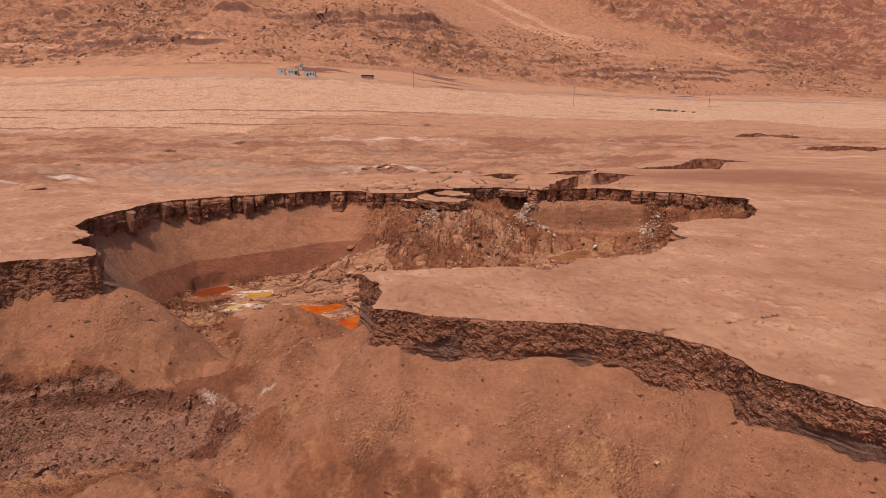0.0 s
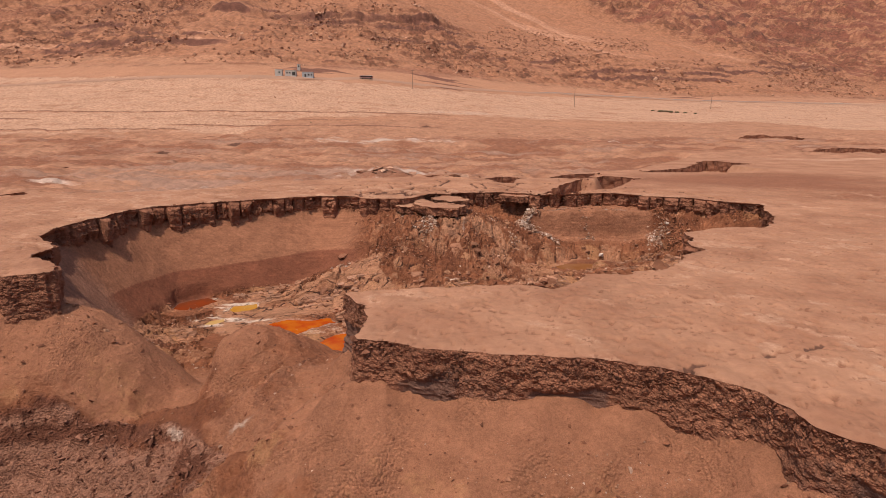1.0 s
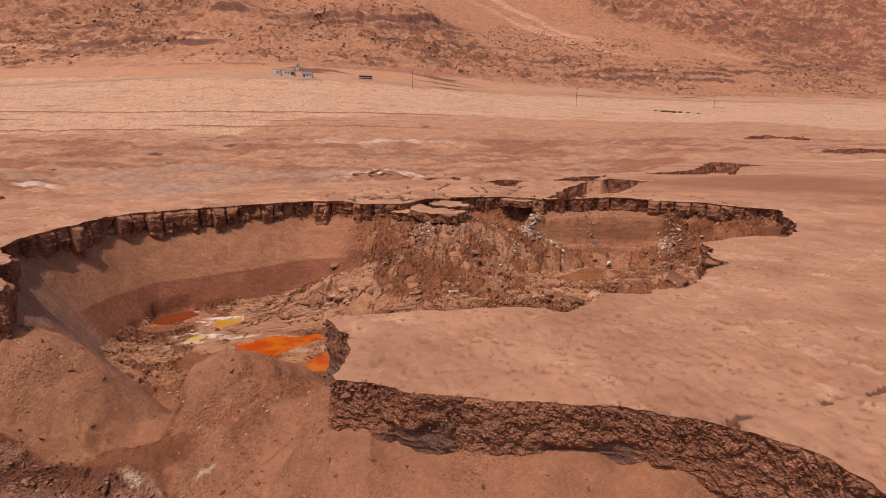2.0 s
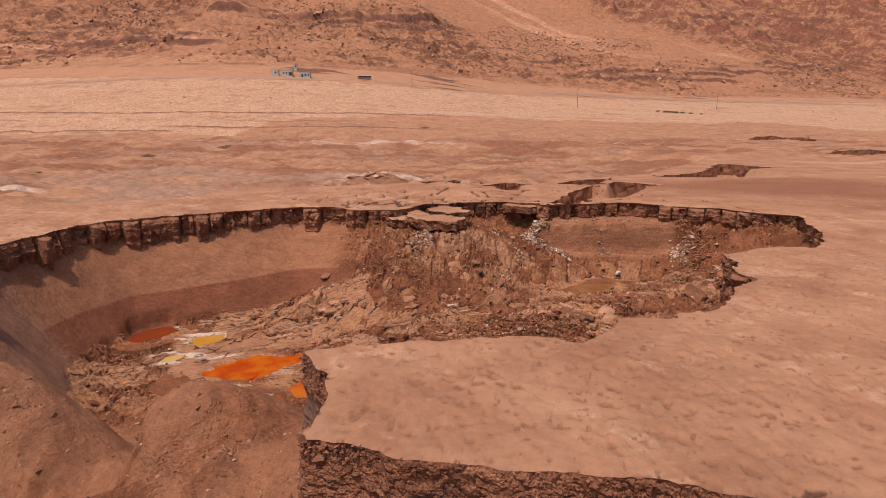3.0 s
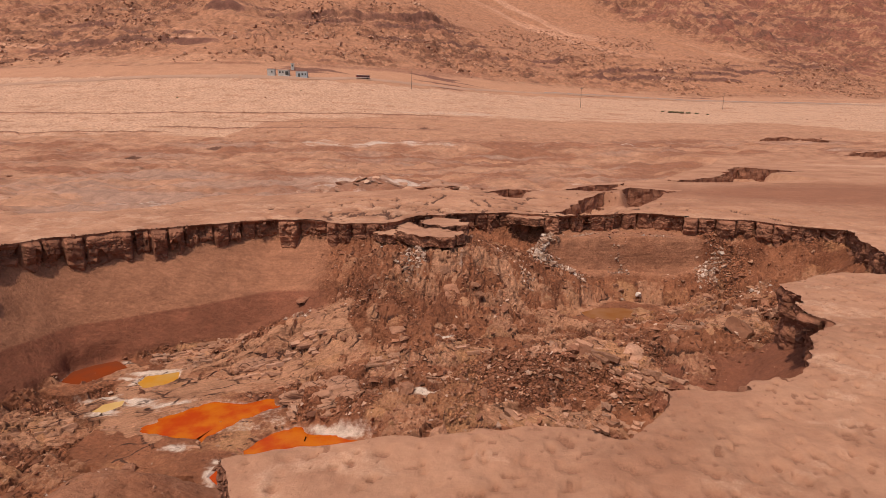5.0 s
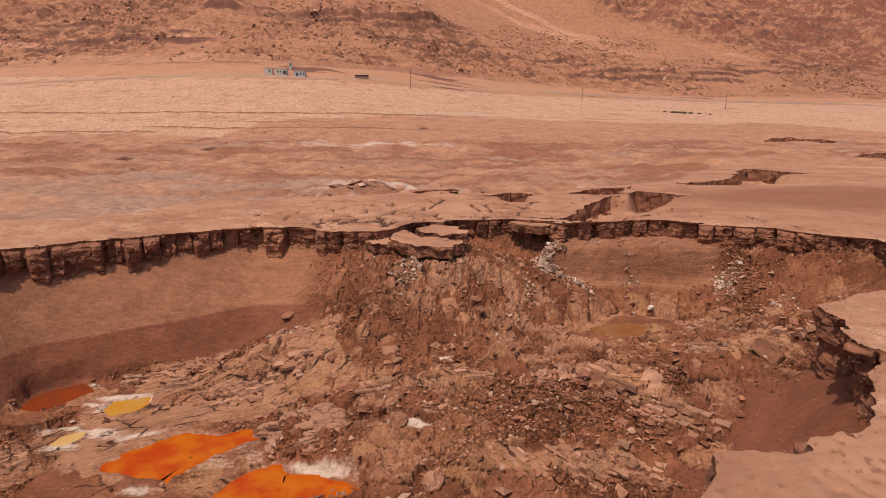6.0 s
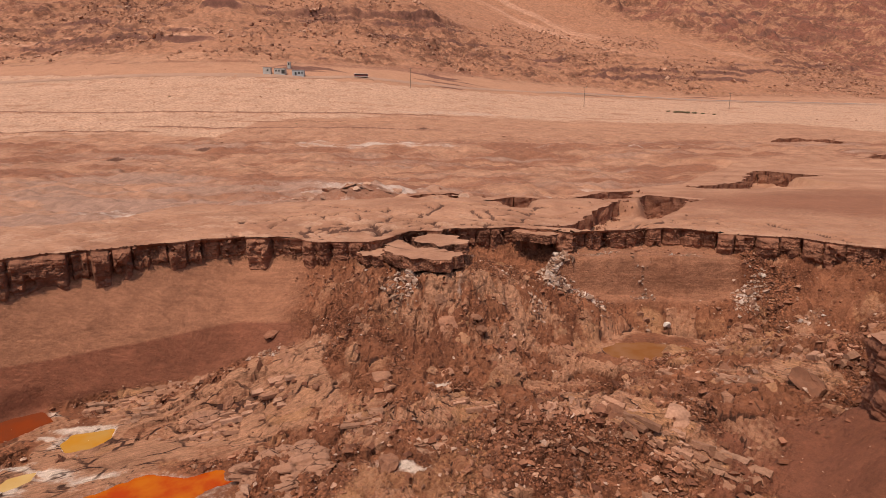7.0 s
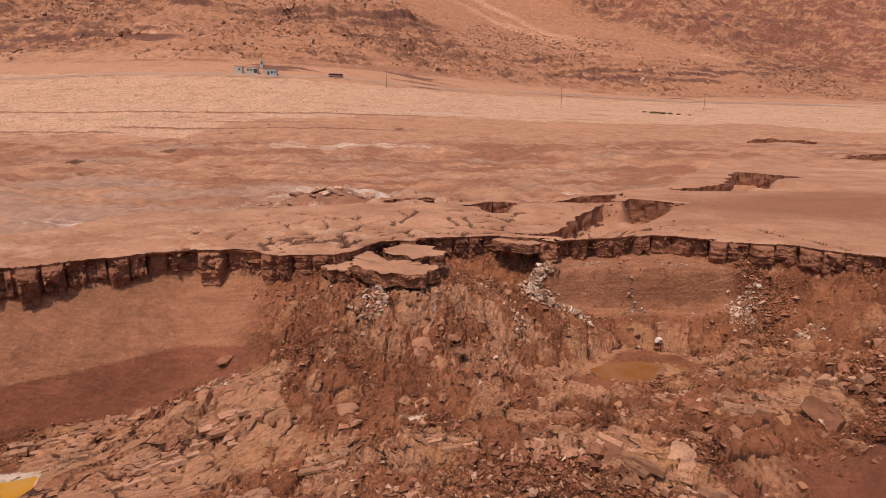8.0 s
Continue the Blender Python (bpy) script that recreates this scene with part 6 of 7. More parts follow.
def boulder_at(x, y, size, flat, turn, seed, words, material=None, tilt=0.0, lift=0.2):
    me = slab_mesh("boulder", seed, flat, material or mat_slab)
    z = float(floor_at(x, y)[0])
    ob = share("boulder", me, None, pose(x, y, z + lift * size * flat, tilt, 0.3 * tilt, turn) @ Matrix.Diagonal((size, size, size, 1)))
    return tagged(ob, words, "boulder")


boulder_at(30.0, 113.2, 0.48, 0.75, 20, 71, "pale rounded boulder beside a shallow pool", mat_salt, 0, 0.6)
boulder_at(2.3, 103.6, 1.7, 0.22, 10, 72, "large smooth tan slab tipped towards the pit", mat_slab, 24, 0.5)
boulder_at(20.4, 85.6, 1.5, 0.20, -30, 73, "wide pale tan slab standing out of rubble", mat_layers, 26, 0.5)
boulder_at(-17.9, 105.2, 0.9, 0.35, 35, 74, "dark angular block fallen from the cliff", mat_cliff, 10, 0.2)
boulder_at(-4.5, 96.2, 1.3, 0.18, 5, 76, "pale grey slab with a white edge", mat_layers, 14, 0.8)
boulder_at(27.0, 103.5, 1.1, 0.5, 0, 78, "rounded tan boulder beside the pool", mat_slab, 8, 0.5)
boulder_at(33.0, 88.5, 1.7, 0.45, 60, 79, "broad ochre block with a flat sloping face", mat_slab, 32, 0.5)


# ---------- laminated blocks: beds of marl, cracked across into pieces ----------
def layer_mesh(seed, length, width, thick):
    """One cracked piece of a bed: skewed ends, chipped uneven edges, a rough top."""
    rng = random.Random(seed)
    bm = bmesh.new()
    n = 5
    rows = []
    sk0, sk1 = rng.uniform(-0.5, 0.5) * width, rng.uniform(-0.5, 0.5) * width
    for k in range(n + 1):
        f = k / n
        u = (f - 0.5) * length
        skew = sk0 * (1 - f) + sk1 * f
        w0, w1 = -0.5 * width * (1 + rng.uniform(-0.22, 0.12)), 0.5 * width * (1 + rng.uniform(-0.22, 0.12))
        row = []
        for w, zz, sk in ((w0, -thick, -0.5), (w1, -thick, 0.5), (w1 * 0.97, rng.uniform(0.3, 1.0) * thick, 0.5), (0.2 * w1, thick * rng.uniform(0.7, 1.2), 0.1), (w0 * 0.94, rng.uniform(0.3, 1.0) * thick, -0.5)):
            row.append(bm.verts.new((u + sk * skew + rng.uniform(-0.05, 0.05) * length / n, w, zz)))
        rows.append(row)
    for a, b in zip(rows, rows[1:]):
        for j in range(5):
            bm.faces.new((a[j], b[j], b[(j + 1) % 5], a[(j + 1) % 5]))
    bm.faces.new(rows[0])
    bm.faces.new(rows[-1][::-1])
    bmesh.ops.recalc_face_normals(bm, faces=bm.faces)
    return bm


def laminated_block(x, y, turn, dip, count, length, width, thick, seed, words, material=None, lift=0.0):
    """Beds side by side follow the ground, cracked across, each piece stepped and tipped a little."""
    rng = random.Random(seed)
    base = new("laminated_block")
    z = float(floor_at(x, y)[0])
    base.location = (x, y, z)
    tagged(base, words, "rock block")
    c, s = math.cos(radians(turn)), math.sin(radians(turn))
    spots = []
    across = -0.75 * width
    while across < 0.75 * width:
        w = width / count * rng.uniform(0.8, 2.6)
        reach = 0.5 * length * math.sqrt(max(0.08, 1 - (across / (0.85 * width)) ** 2)) * rng.uniform(0.6, 1.1)
        u = -reach
        tip = rng.uniform(-0.5, 1.0) * dip
        while u < reach:
            ln = rng.uniform(0.8, 3.4) * max(w, 0.45)
            spots.append((u + 0.5 * ln, across + 0.5 * w, ln, w, tip))
            u += ln * 1.03 + (rng.uniform(0.2, 0.8) if rng.random() < 0.18 else 0.02)
        across += w * rng.uniform(1.0, 1.2)
    px = np.array([x + u * c - v * s for u, v, ln, w, tip in spots])
    py = np.array([y + u * s + v * c for u, v, ln, w, tip in spots])
    pz = floor_at(px, py)
    wet = (pool_near(px, py) > -0.35) | (salt_streak(px, py) > 0.5)
    for k, (u, v, ln, w, tip) in enumerate(spots):
        if wet[k]:
            continue
        ob = part("layer", layer_mesh(seed * 40 + k, ln, w * 0.97, thick * rng.uniform(0.6, 1.3)), material or mat_layers, base)
        ob.matrix_basis = pose(px[k] - x, py[k] - y, float(pz[k]) - z + rng.uniform(-0.17, 0.02) + lift, tip + rng.uniform(-6, 6), rng.uniform(-6, 6), turn + rng.uniform(-5, 5))
    return base


TAN = "stack of tilted tan marl layers broken from the wall"
for spec in (
    (-33.0, 97.0, 20, 24, 6, 5.0, 2.2, 0.22, 1, TAN), (-28.5, 99.4, 24, 22, 7, 5.5, 2.4, 0.22, 2, TAN), (-24.0, 101.0, 26, 20, 6, 4.5, 2.0, 0.2, 3, TAN),
    (-25.0, 89.6, 32, 26, 7, 6.5, 2.0, 0.2, 4, TAN), (-20.0, 92.4, 34, 24, 7, 6.5, 2.2, 0.22, 5, TAN), (-15.5, 95.0, 30, 22, 6, 5.0, 2.0, 0.22, 6, TAN),
    (-29.0, 95.0, 20, 20, 5, 4.0, 1.8, 0.2, 7, TAN),
    (-30.5, 81.0, 8, 30, 6, 3.6, 1.5, 0.16, 8, "thin cracked mud plates piled on edge"), (-26.0, 78.5, 24, 34, 6, 3.2, 1.4, 0.16, 9, "thin cracked mud plates piled on edge"),
    (-34.0, 85.0, 30, 28, 6, 4.0, 1.8, 0.18, 10, TAN), (-36.5, 81.0, 40, 26, 5, 3.6, 1.6, 0.18, 11, TAN), (-22.0, 77.0, -10, 36, 6, 3.0, 1.3, 0.15, 12, "thin cracked mud plates piled on edge"),
    (10.0, 88.6, 84, 66, 7, 2.6, 1.7, 0.24, 13, "row of upright ochre marl slats"), (12.0, 88.0, 80, 62, 6, 2.4, 1.5, 0.24, 14, "row of upright ochre marl slats"),
    (16.0, 85.8, -48, 42, 7, 4.6, 1.8, 0.24, 15, TAN), (19.0, 82.6, -46, 44, 8, 5.4, 1.9, 0.25, 16, TAN), (22.6, 80.2, -42, 40, 7, 4.8, 1.8, 0.24, 17, TAN),
    (12.4, 75.6, -44, 44, 7, 4.8, 1.7, 0.22, 18, TAN), (16.5, 76.4, -40, 40, 6, 4.0, 1.7, 0.22, 19, TAN), (7.5, 77.5, -52, 40, 6, 3.6, 1.5, 0.2, 20, TAN),
    (33.2, 96.8, 36, 40, 5, 2.6, 1.6, 0.34, 21, "folded blocks of layered brown mud"), (35.4, 94.6, 40, 44, 5, 2.6, 1.7, 0.34, 22, "folded blocks of layered brown mud"), (37.6, 93.0, 30, 38, 5, 2.8, 1.6, 0.34, 23, "folded blocks of layered brown mud"),
    (27.5, 90.6, -35, 36, 6, 3.6, 1.6, 0.22, 24, TAN), (24.0, 96.5, -30, 34, 6, 3.4, 1.5, 0.2, 25, TAN), (4.0, 91.0, 12, 30, 5, 3.4, 1.5, 0.18, 26, TAN), (-5.5, 89.5, 20, 28, 6, 4.0, 1.7, 0.2, 27, TAN),
    (0.5, 86.0, 8, 30, 5, 3.2, 1.4, 0.18, 28, TAN), (30.0, 101.0, -20, 34, 5, 3.0, 1.4, 0.2, 29, TAN), (41.0, 103.5, 30, 34, 5, 3.0, 1.6, 0.24, 30, TAN),
):
    laminated_block(*spec)


# ---------- domed boulder with a cracked face ----------
def mud_dome(x, y, rx, ry, rz, turn, seed):
    cols, rows = 88, 44
    a = np.linspace(0, 2 * np.pi, cols, endpoint=False)[None, :]
    b = np.linspace(0.0, 0.62, rows)[:, None] * np.pi
    ux, uy, uz = np.sin(b) * np.cos(a), np.sin(b) * np.sin(a), np.cos(b) + 0 * a
    edge = cells(ux * 5.5 + seed + 0.4 * uz, uz * 5.0 + uy * 3.0, 1.0, seed)[0]
    r = 1 + 0.10 * fbm(ux * 2 + seed, uy * 2 + uz, 1.0, 4, seed) + 0.16 * fbm(ux * 3 + seed, uz * 3 - uy, 1.0, 4, seed + 9) - 0.05 * np.exp(-(edge / 0.07) ** 2)
    facet = cells(ux * 3.2 + seed, uy * 3.2 + uz, 1.0, seed + 4)
    r = r + 0.26 * (facet[1] - 0.5) + 0.30 * (facet[1] * 7 % 1.0 - 0.5) * facet[2] + 0.22 * (facet[1] * 5 % 1.0 - 0.5) * facet[3] - 0.10 * np.exp(-(facet[0] / 0.06) ** 2)
    v = np.stack([ux * rx * r, uy * ry * r, uz * rz * r], -1).reshape(-1, 3)
    i = np.arange(rows * cols).reshape(rows, cols)
    j = np.roll(i, -1, 1)
    q = np.stack([i[:-1], i[1:], j[1:], j[:-1]], -1).reshape(-1, 4)
    me = mesh_from("boulder", v, q, mat_dome)
    ob = share("boulder", me, None, pose(x, y, float(floor_at(x, y)[0]) - 0.42 * rz, 0, 0, turn))
    return tagged(ob, "domed tan mud boulder with a net of cracks", "boulder")


mud_dome(-10.2, 85.6, 5.2, 3.4, 1.7, 8, 3)
mud_dome(-21.5, 93.5, 1.9, 1.2, 1.1, 20, 5)


# ---------- slipped pieces of the flat at the far rim ----------
def slipped_block(outline, top, depth, dip, words, seed):
    """A piece of the mud flat that has slid down, with its crust on top and raw earth sides."""
    corners = np.array(outline + outline[:1], float)
    line = np.concatenate([corners[k] + (corners[k + 1] - corners[k]) * np.linspace(0, 1, 10, endpoint=False)[:, None] for k in range(len(outline))])
    n = len(line)
    s = along_line(line)
    inward = normals(line)
    mid = line.mean(0)
    if ((mid - line) * inward).sum() < 0:
        inward = -inward
    line = line + inward * (0.75 * vnoise(s / 1.3, s * 0, seed) + 0.35 * vnoise(s / 0.45, s * 0, seed + 1))[:, None]
    rows = 12
    verts = []
    for k in range(rows):
        v = k / (rows - 1)
        off = 0.5 * fbm(s, s * 0 + v * depth, 0.9, 4, seed + 2) * min(1, 6 * v) - 0.15 * v
        p = line - inward * off[:, None]
        tilt_z = top + dip * (line[:, 1] - mid[1])
        verts.append(np.concatenate([p, (tilt_z - v * depth)[:, None]], 1))
    i = np.arange(rows * n).reshape(rows, n)
    j = np.roll(i, -1, 1)
    side = np.stack([i[:-1], i[1:], j[1:], j[:-1]], -1).reshape(-1, 4)
    block = new("slipped_block")
    block.location = (mid[0], mid[1], top)
    tagged(block, words, "earth block")
    shift = np.array([mid[0], mid[1], top])
    share("side", mesh_from("side", np.concatenate(verts) - shift, side, mat_cliff, {"grey": np.zeros(rows * n), "crumb": np.ones(rows * n)}, smooth=False), block)
    rings = [verts[0] + np.array([0, 0, 0.01])]
    for f in (0.85, 0.6, 0.3, 0.01):
        ring = verts[0].copy()
        ring[:, :2] = mid + (ring[:, :2] - mid) * f
        ring[:, 2] = top + dip * (ring[:, 1] - mid[1]) + 0.22 * fbm(ring[:, 0], ring[:, 1], 1.4, 3, seed)
        rings.append(ring)
    cap = np.concatenate(rings + [np.array([[mid[0], mid[1], top]])])
    faces = []
    for k in range(len(rings) - 1):
        a = k * n + np.arange(n)
        b = k * n + (np.arange(n) + 1) % n
        faces.append(np.stack([a, b, b + n, a + n], 1))
    share("crust", mesh_from("crust", cap[:-1] - shift, np.concatenate(faces), mat_ground), block)
    return block


slipped_block([(-6.2, 113.6), (-4.6, 109.2), (-2.2, 107.6), (1.2, 107.4), (3.2, 108.4), (3.4, 110.4), (1.0, 111.6), (-2.5, 113.2), (-4.6, 115.6)], -0.45, 1.5, 0.05, "slipped slab of mud flat with a tan crust", 1)
slipped_block([(-2.6, 116.6), (0.0, 113.6), (3.4, 112.8), (4.4, 115.2), (3.2, 118.2), (0.2, 119.0)], -0.10, 1.5, 0.03, "cracked block of mud flat leaning from the rim", 5)
slipped_block([(11.0, 122.0), (12.4, 120.2), (15.6, 119.4), (17.4, 120.2), (16.8, 122.2), (13.5, 123.4)], -0.05, 1.2, 0.02, "cracked block of mud flat leaning from the rim", 9)
slipped_block([(-9.6, 111.6), (-8.2, 109.9), (-5.6, 109.6), (-5.0, 112.2), (-7.6, 113.4)], -0.75, 1.2, 0.04, "crumbling block of mud flat under the rim", 13)


# ---------- uplifted pale slabs beyond the rim ----------
def uplifted_slabs():
    rng = random.Random(21)
    pale = [slab_mesh("crust_slab", 90 + k, 0.13 + 0.05 * (k % 3), mat_crust) for k in range(6)]
    for k in range(110):
        f = rng.random()
        x = -29 + 38 * f + rng.gauss(0, 1.5)
        y = 158 + 4.5 * f + rng.gauss(0, 3.2)
        z = float(ground_z(np.array([x]), np.array([y]))[0][0])
        size = 0.6 * math.exp(rng.gauss(0.25, 0.4))
        ob = share("crust_slab", rng.choice(pale), None, pose(x, y, z + 0.03 * size, rng.gauss(10, 11), rng.gauss(0, 10), rng.gauss(0, 40)) @ Matrix.Diagonal((1.5 * size, size, 0.75 * size, 1)))
        tagged(ob, "pale slab of dried crust pushed up on edge", "crust slab", "uplifted crust slabs")


uplifted_slabs()
# ---------- mountain boulders, fan stones, shrubs ----------
def far_stones():
    rng = np.random.default_rng(31)
    n = 40000
    x, y = rng.uniform(-520, 640, n), rng.uniform(560, 1050, n)
    base, t, up = far_parts(x, y)
    z = ground_z(x, y)[0]
    band = sstep(-0.2, 0.4, fbm(x, y, 50, 3, 140)) * sstep(4, 25, up) * (1 - 0.7 * sstep(200, 400, up))
    keep = rng.random(n) < band
    size = np.clip(0.45 * np.exp(rng.normal(0.1, 0.55, n)), 0.3, 2.4)
    v, f = pieces(x[keep], y[keep], z[keep] + 0.3 * size[keep], size[keep], rng, "plate", 0.7, 0.4)
    stuff("scree_boulders", v, f, mat_far_rock, "brown boulders strewn over the mountain's foot", "boulders")
    n = 7000
    x, y = rng.uniform(-420, 560, n), rng.uniform(350, 700, n)
    base, t, up = far_parts(x, y)
    z = ground_z(x, y)[0]
    keep = (rng.random(n) < 0.8 * sstep(80, -80, x) + 0.25) & (t > 0.03) & (up <= 0)
    size = np.clip(0.22 * np.exp(rng.normal(0.1, 0.5, n)), 0.15, 0.9)
    v, f = pieces(x[keep], y[keep], z[keep] + 0.2 * size[keep], size[keep], rng, "chip", 0.7, 0.4)
    stuff("fan_stones", v, f, mat_far_rock, "stones and low scrub scattered on the gravel fan", "stones")
    n = 2600
    x, y = rng.uniform(-200, 200, n), rng.uniform(130, 350, n)
    z = ground_z(x, y)[0]
    keep = rng.random(n) < sstep(0.0, 0.4, fbm(x, y, 25, 3, 141)) * sstep(60, 20, x)
    size = np.clip(0.16 * np.exp(rng.normal(0.1, 0.6, n)), 0.08, 0.8)
    v, f = pieces(x[keep], y[keep], z[keep] + 0.2 * size[keep], size[keep], rng, "chip", 0.7, 0.4)
    stuff("valley_stones", v, f, mat_far_rock, "dark stones and clods on the washed valley ground", "stones")


far_stones()

mat_shrub = plain("dry green shrub", (0.15, 0.115, 0.06), 0.9)
mat_concrete = plain("weathered concrete", (0.48, 0.44, 0.40), 0.85)
mat_blue_wall = plain("blue-grey painted wall", (0.40, 0.41, 0.42), 0.8)
mat_opening_shade = plain("dark doorway", (0.05, 0.045, 0.04), 0.9)
mat_pole = plain("dark wooden pole", (0.09, 0.06, 0.045), 0.85)
mat_asphalt = earth("dusty asphalt", (0.31, 0.175, 0.118), (0.38, 0.215, 0.145), size=2.0, relief=0.02)
mat_rail = plain("galvanised rail", (0.30, 0.28, 0.27), 0.6, 0.3)
mat_bus_white = plain("cream bus paint", (0.62, 0.52, 0.46), 0.4)
mat_bus_glass = plain("dark bus glass", (0.03, 0.025, 0.025), 0.15)
mat_bus_red = plain("red bus paint", (0.24, 0.06, 0.045), 0.4)
mat_tyre = plain("black tyre", (0.03, 0.03, 0.03), 0.9)


def shrub(x, y, size, seed):
    """A low desert shrub: many small tufts on short stems."""
    rng = np.random.default_rng(seed)
    n = 60
    a, r, h = rng.uniform(0, 6.283, n), size * np.sqrt(rng.uniform(0, 1, n)), rng.uniform(0.1, 0.8, n) * size * 0.7
    z = float(ground_z(np.array([float(x)]), np.array([float(y)]))[0][0])
    v, f = pieces(x + r * np.cos(a), y + r * np.sin(a), z + h, np.full(n, 0.22 * size), rng, "chip", 0.8, 1.0)
    ob = new("shrub", mesh_from("shrub", v, f, mat_shrub, smooth=False))
    tagged(ob, "low dusty green shrub on the gravel", "shrub", "shrubs by the road")


for k, (x, y, size) in enumerate(((204, 570, 2.4), (209, 571, 2.0), (213, 569, 2.6), (219, 568, 2.2), (226, 566, 1.8), (198, 574, 1.6), (233, 560, 1.4), (-92, 404, 0.7), (-205, 480, 0.8), (-120, 520, 0.8))):
    shrub(x, y, size, 300 + k)


# ---------- road along the mountain's foot ----------
ROAD = [(-420, 536), (-300, 540), (-210, 548), (-147, 556), (-110, 567), (-78, 583), (-22, 593), (20, 605), (102, 648), (194, 686), (320, 695), (420, 702), (500, 714), (640, 740)]


def road():
    line = spline(ROAD, 6.0, False)
    t = np.gradient(line, axis=0)
    t /= np.hypot(t[:, 0], t[:, 1])[:, None]
    side = np.stack([-t[:, 1], t[:, 0]], 1)
    offs = np.linspace(-4.5, 4.5, 5)
    pts = line[:, None, :] + side[:, None, :] * offs[None, :, None]
    hz = ground_z(pts[..., 0].ravel(), pts[..., 1].ravel())[0].reshape(pts.shape[:2])
    z = hz + 0.2
    v = np.concatenate([pts, z[..., None]], -1)
    ob = new("road", mesh_from("road", v.reshape(-1, 3), grid_quads(len(line), 5)[:, ::-1], mat_asphalt))
    tagged(ob, "narrow grey asphalt road along the mountain's foot", "road", kind="structure")
    return line, side, z[:, 2]


road_line, road_side, road_z = road()


def guardrail(first, last):
    rail = new("guardrail")
    k = slice(first, last)
    p = road_line[k] - road_side[k] * 4.2
    z = road_z[k]
    rail.location = (*p[0], z[0])
    tagged(rail, "low steel guardrail beside the road", "guardrail")
    rows = []
    for dy, h in ((-0.06, 0.45), (-0.12, 0.62), (-0.06, 0.8), (0.0, 0.8), (0.0, 0.45)):
        q = p - road_side[k] * dy
        rows.append(np.concatenate([q, (z + h)[:, None]], 1))
    v = np.stack(rows, 1) - np.array([*p[0], z[0]])
    share("beam", mesh_from("beam", v.reshape(-1, 3), grid_quads(len(p), 5), mat_rail), rail)
    bm = bmesh.new()
    bmesh.ops.create_cube(bm, size=1, matrix=Matrix.Diagonal((0.14, 0.14, 1.0, 1)))
    bmesh.ops.bevel(bm, geom=bm.edges[:], offset=0.02, segments=1, affect="EDGES")
    first_post = part("post", bm, mat_rail, rail)
    first_post.location = (0, 0.1, 0.3)
    for j in range(1, len(p)):
        share("post", first_post.data, rail, Matrix.Translation((p[j, 0] - p[0, 0], p[j, 1] - p[0, 1] + 0.1, z[j] - z[0] + 0.3)))


guardrail(86, 150)


# ---------- utility poles ----------
def box_bm(sx, sy, sz, cx=0, cy=0, cz=0, bevel=0.0):
    bm = bmesh.new()
    bmesh.ops.create_cube(bm, size=1, matrix=Matrix.Translation((cx, cy, cz)) @ Matrix.Diagonal((sx, sy, sz, 1)))
    if bevel:
        bmesh.ops.bevel(bm, geom=bm.edges[:], offset=bevel, segments=1, affect="EDGES")
    return bm


def utility_pole(x, y, tall):
    z = float(ground_z(np.array([float(x)]), np.array([float(y)]))[0][0])
    pole = new("utility_pole")
    pole.location = (x, y, z)
    tagged(pole, "tall dark wooden power pole with a crossarm", "utility pole", "poles along the road")
    bm = bmesh.new()
    bmesh.ops.create_cone(bm, cap_ends=True, segments=10, radius1=0.22, radius2=0.14, depth=tall + 0.6, matrix=Matrix.Translation((0, 0, tall / 2 - 0.3)))
    part("shaft", bm, mat_pole, pole)
    part("crossarm", box_bm(3.2, 0.22, 0.24, 0, -0.25, tall - 0.9, 0.03), mat_pole, pole)
    for k in (-1.4, 0.0, 1.4):
        bm = bmesh.new()
        bmesh.ops.create_cone(bm, cap_ends=True, segments=8, radius1=0.10, radius2=0.06, depth=0.4, matrix=Matrix.Translation((k, -0.25, tall - 0.58)))
        part("insulator", bm, mat_rail, pole)


utility_pole(-32.2, 568.2, 17.5)
utility_pole(120.7, 566.0, 17.5)
utility_pole(272.9, 618.1, 15.5)


# ---------- roadside huts ----------
def hut(x, y, wide, deep, tall, turn, wall, words, gaps):
    """A flat-roofed block hut with a roof slab; dark panels on the wall stand for its shaded doorway and window
    openings.
    """
    z = float(ground_z(np.array([float(x)]), np.array([float(y)]))[0][0])
    base = new("hut")
    base.matrix_basis = pose(x, y, z, 0, 0, turn)
    tagged(base, words, "hut", "huts by the road")
    part("wall", box_bm(wide, deep, tall + 1.5, 0, 0, tall / 2 - 0.75, 0.05), wall, base)
    part("roof", box_bm(wide + 0.5, deep + 0.5, 0.25, 0, 0, tall + 0.13, 0.05), mat_concrete, base, "flat concrete roof slab")
    for kind, cx, w, h, cz in gaps:
        # no hole is cut: a dark panel paints the opening's shade
        frame_bm = box_bm(w, 0.18, h, cx, -deep / 2 - 0.02, cz)
        part(kind, frame_bm, mat_opening_shade, base)
        part("lintel", box_bm(w + 0.4, 0.26, 0.2, cx, -deep / 2 - 0.05, cz + h / 2 + 0.1), mat_concrete, base)


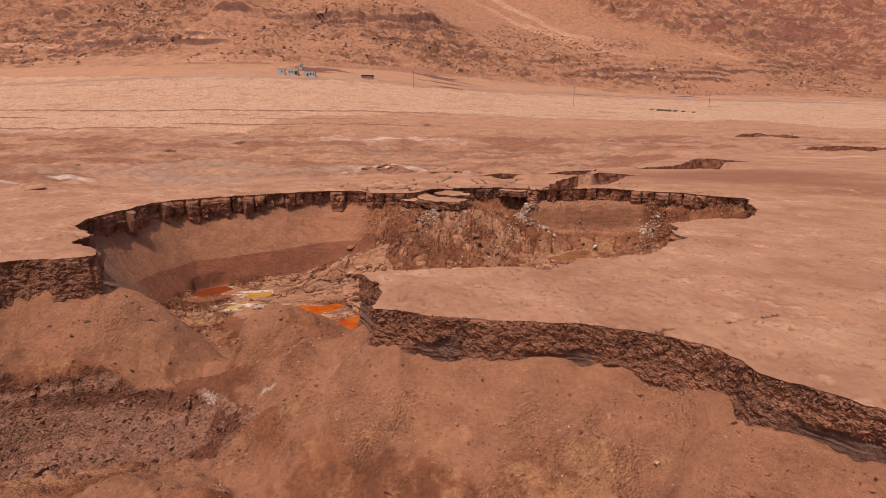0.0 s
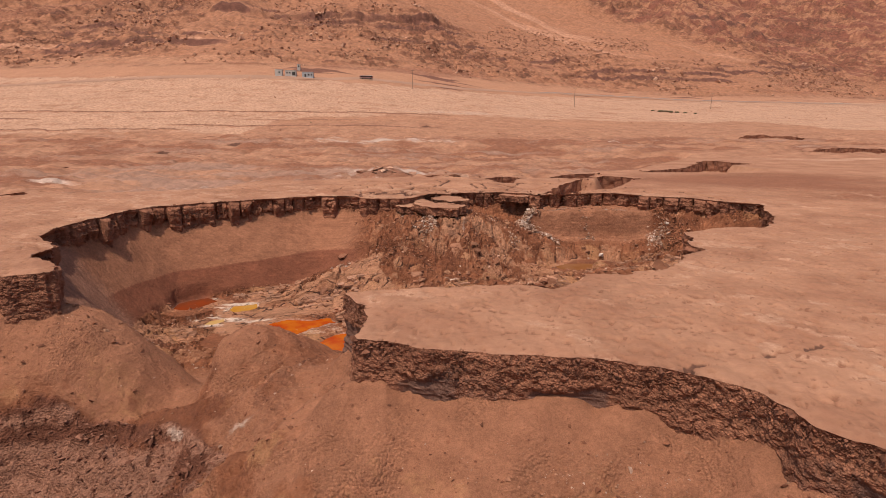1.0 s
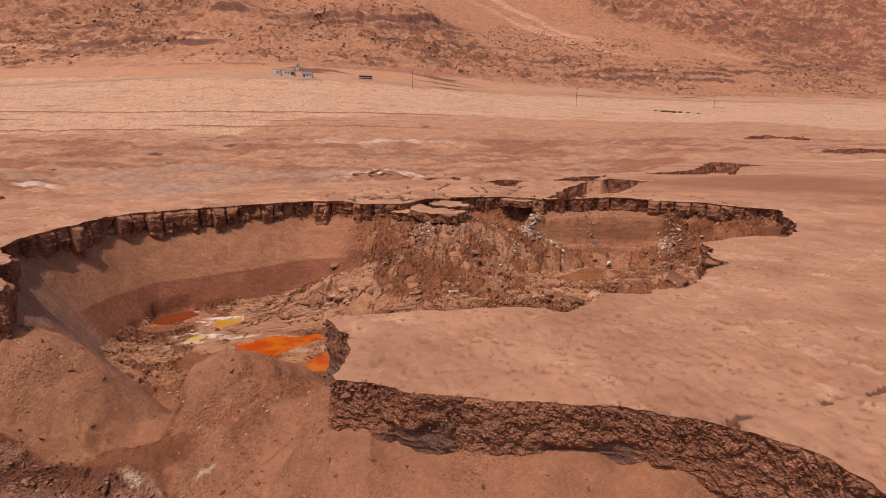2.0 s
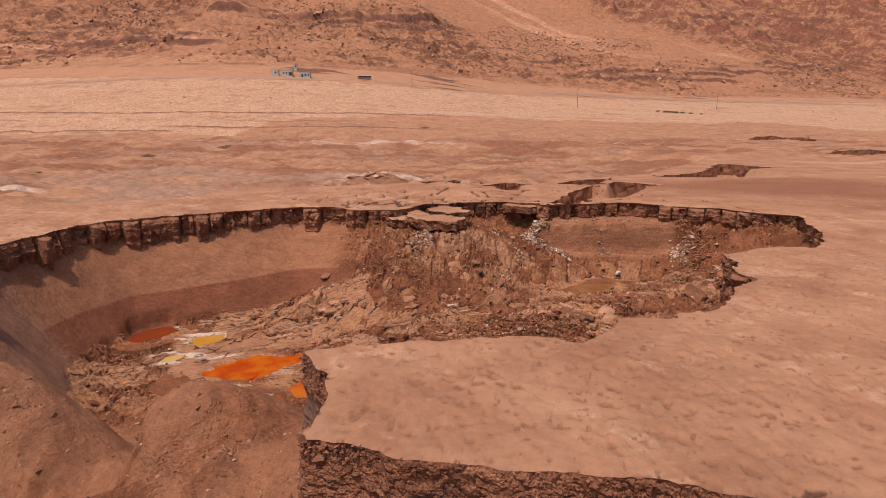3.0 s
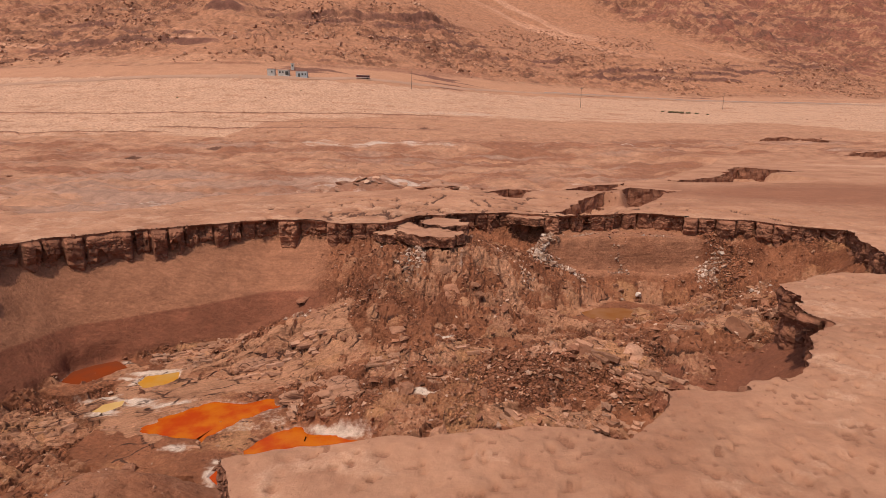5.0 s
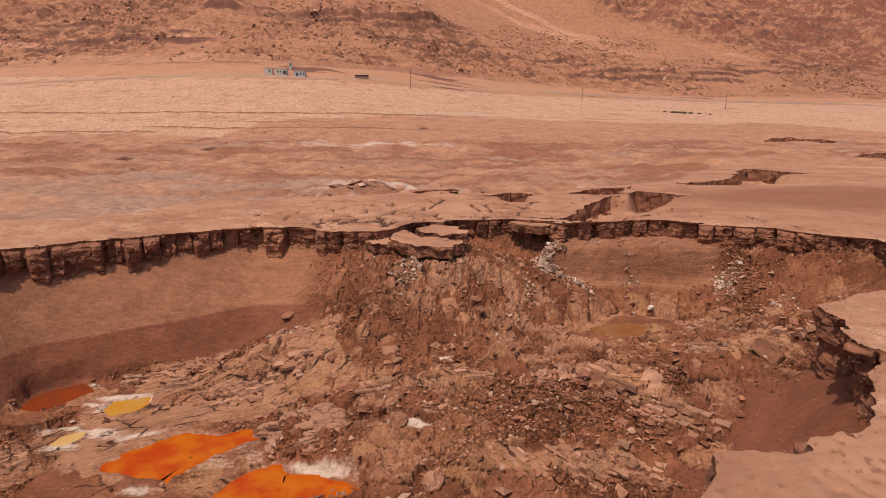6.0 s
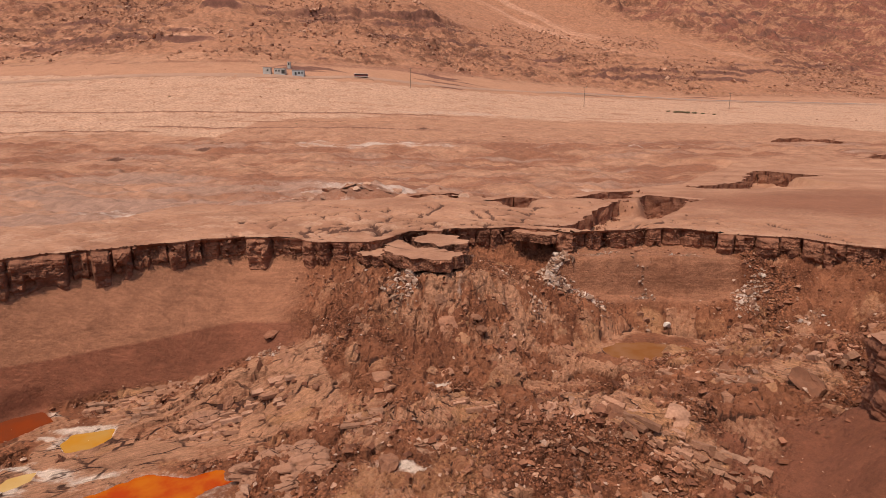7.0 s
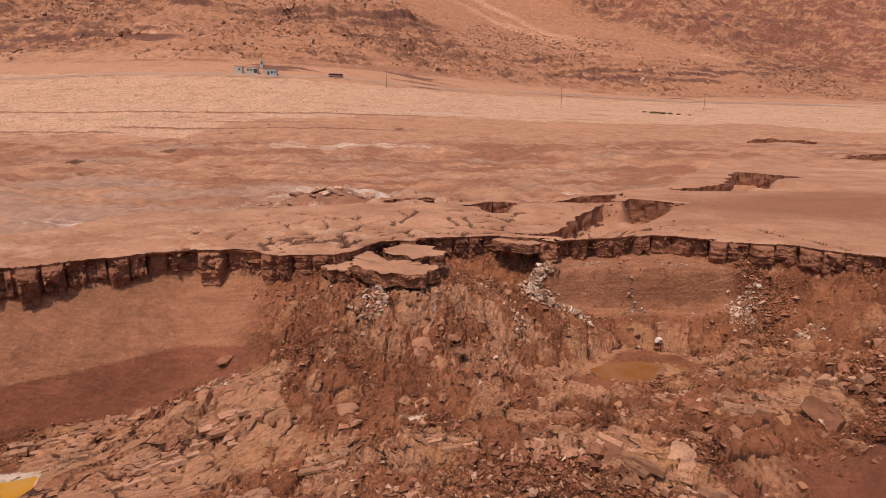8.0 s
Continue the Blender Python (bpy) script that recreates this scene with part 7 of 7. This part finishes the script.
hut(-156.0, 561.0, 6.5, 5.0, 5.0, 4, mat_concrete, "small white concrete hut with a window", [("window", 0.8, 1.4, 1.4, 2.8)])
hut(-145.5, 563.5, 9.5, 6.0, 4.3, 4, mat_concrete, "long pale concrete hut with a dark doorway", [("door", 3.0, 2.8, 3.2, 1.6), ("window", -0.5, 1.2, 1.4, 2.4), ("window", -3.0, 1.2, 1.4, 2.4)])
hut(-130.0, 565.0, 10.0, 5.0, 4.4, 2, mat_blue_wall, "blue-grey roadside hut with open bays", [("door", -2.0, 1.6, 2.8, 1.5), ("window", 1.0, 1.6, 1.6, 2.2), ("window", 3.6, 1.0, 1.6, 2.2)])
hut(-143.2, 585.0, 2.6, 2.6, 5.2, 2, mat_concrete, "narrow grey concrete tower on the slope", [("window", 0.0, 1.2, 1.6, 3.4)])


# ---------- bus on the road ----------
def bus(index, along_offset):
    p, s = road_line[index], road_side[index]
    t = Vector((s[1], -s[0], 0))
    turn = math.degrees(math.atan2(t.y, t.x))
    base = new("bus")
    base.matrix_basis = pose(p[0], p[1], road_z[index], 0, 0, turn)
    tagged(base, "long cream and dark red coach on the road", "bus")
    part("body", box_bm(12.5, 2.6, 2.5, 0, 0, 1.75, 0.15), mat_bus_red, base)
    part("roof", box_bm(12.3, 2.4, 0.28, 0, 0, 3.1, 0.1), mat_bus_white, base, "cream painted roof")
    part("skirt", box_bm(12.52, 2.62, 0.5, 0, 0, 0.85, 0.05), mat_bus_white, base, "pale lower panel")
    for side in (-1, 1):
        for k in range(6):
            part("window", box_bm(1.75, 0.06, 1.0, -4.9 + 1.95 * k, side * 1.31, 2.25), mat_bus_glass, base)
    for x, y in ((-3.8, -1.15), (-3.8, 1.15), (4.2, -1.15), (4.2, 1.15)):
        bm = bmesh.new()
        bmesh.ops.create_cone(bm, cap_ends=True, segments=20, radius1=0.5, radius2=0.5, depth=0.32, matrix=Matrix.Translation((x, y, 0.5)) @ Matrix.Rotation(math.pi / 2, 4, "X"))
        bmesh.ops.bevel(bm, geom=[e for e in bm.edges if e.is_manifold and e.calc_face_angle(0) > 1], offset=0.05, segments=2, affect="EDGES")
        part("wheel", bm, mat_tyre, base)


bus(int(np.argmin(np.hypot(road_line[:, 0] + 78, road_line[:, 1] - 585))), 0)
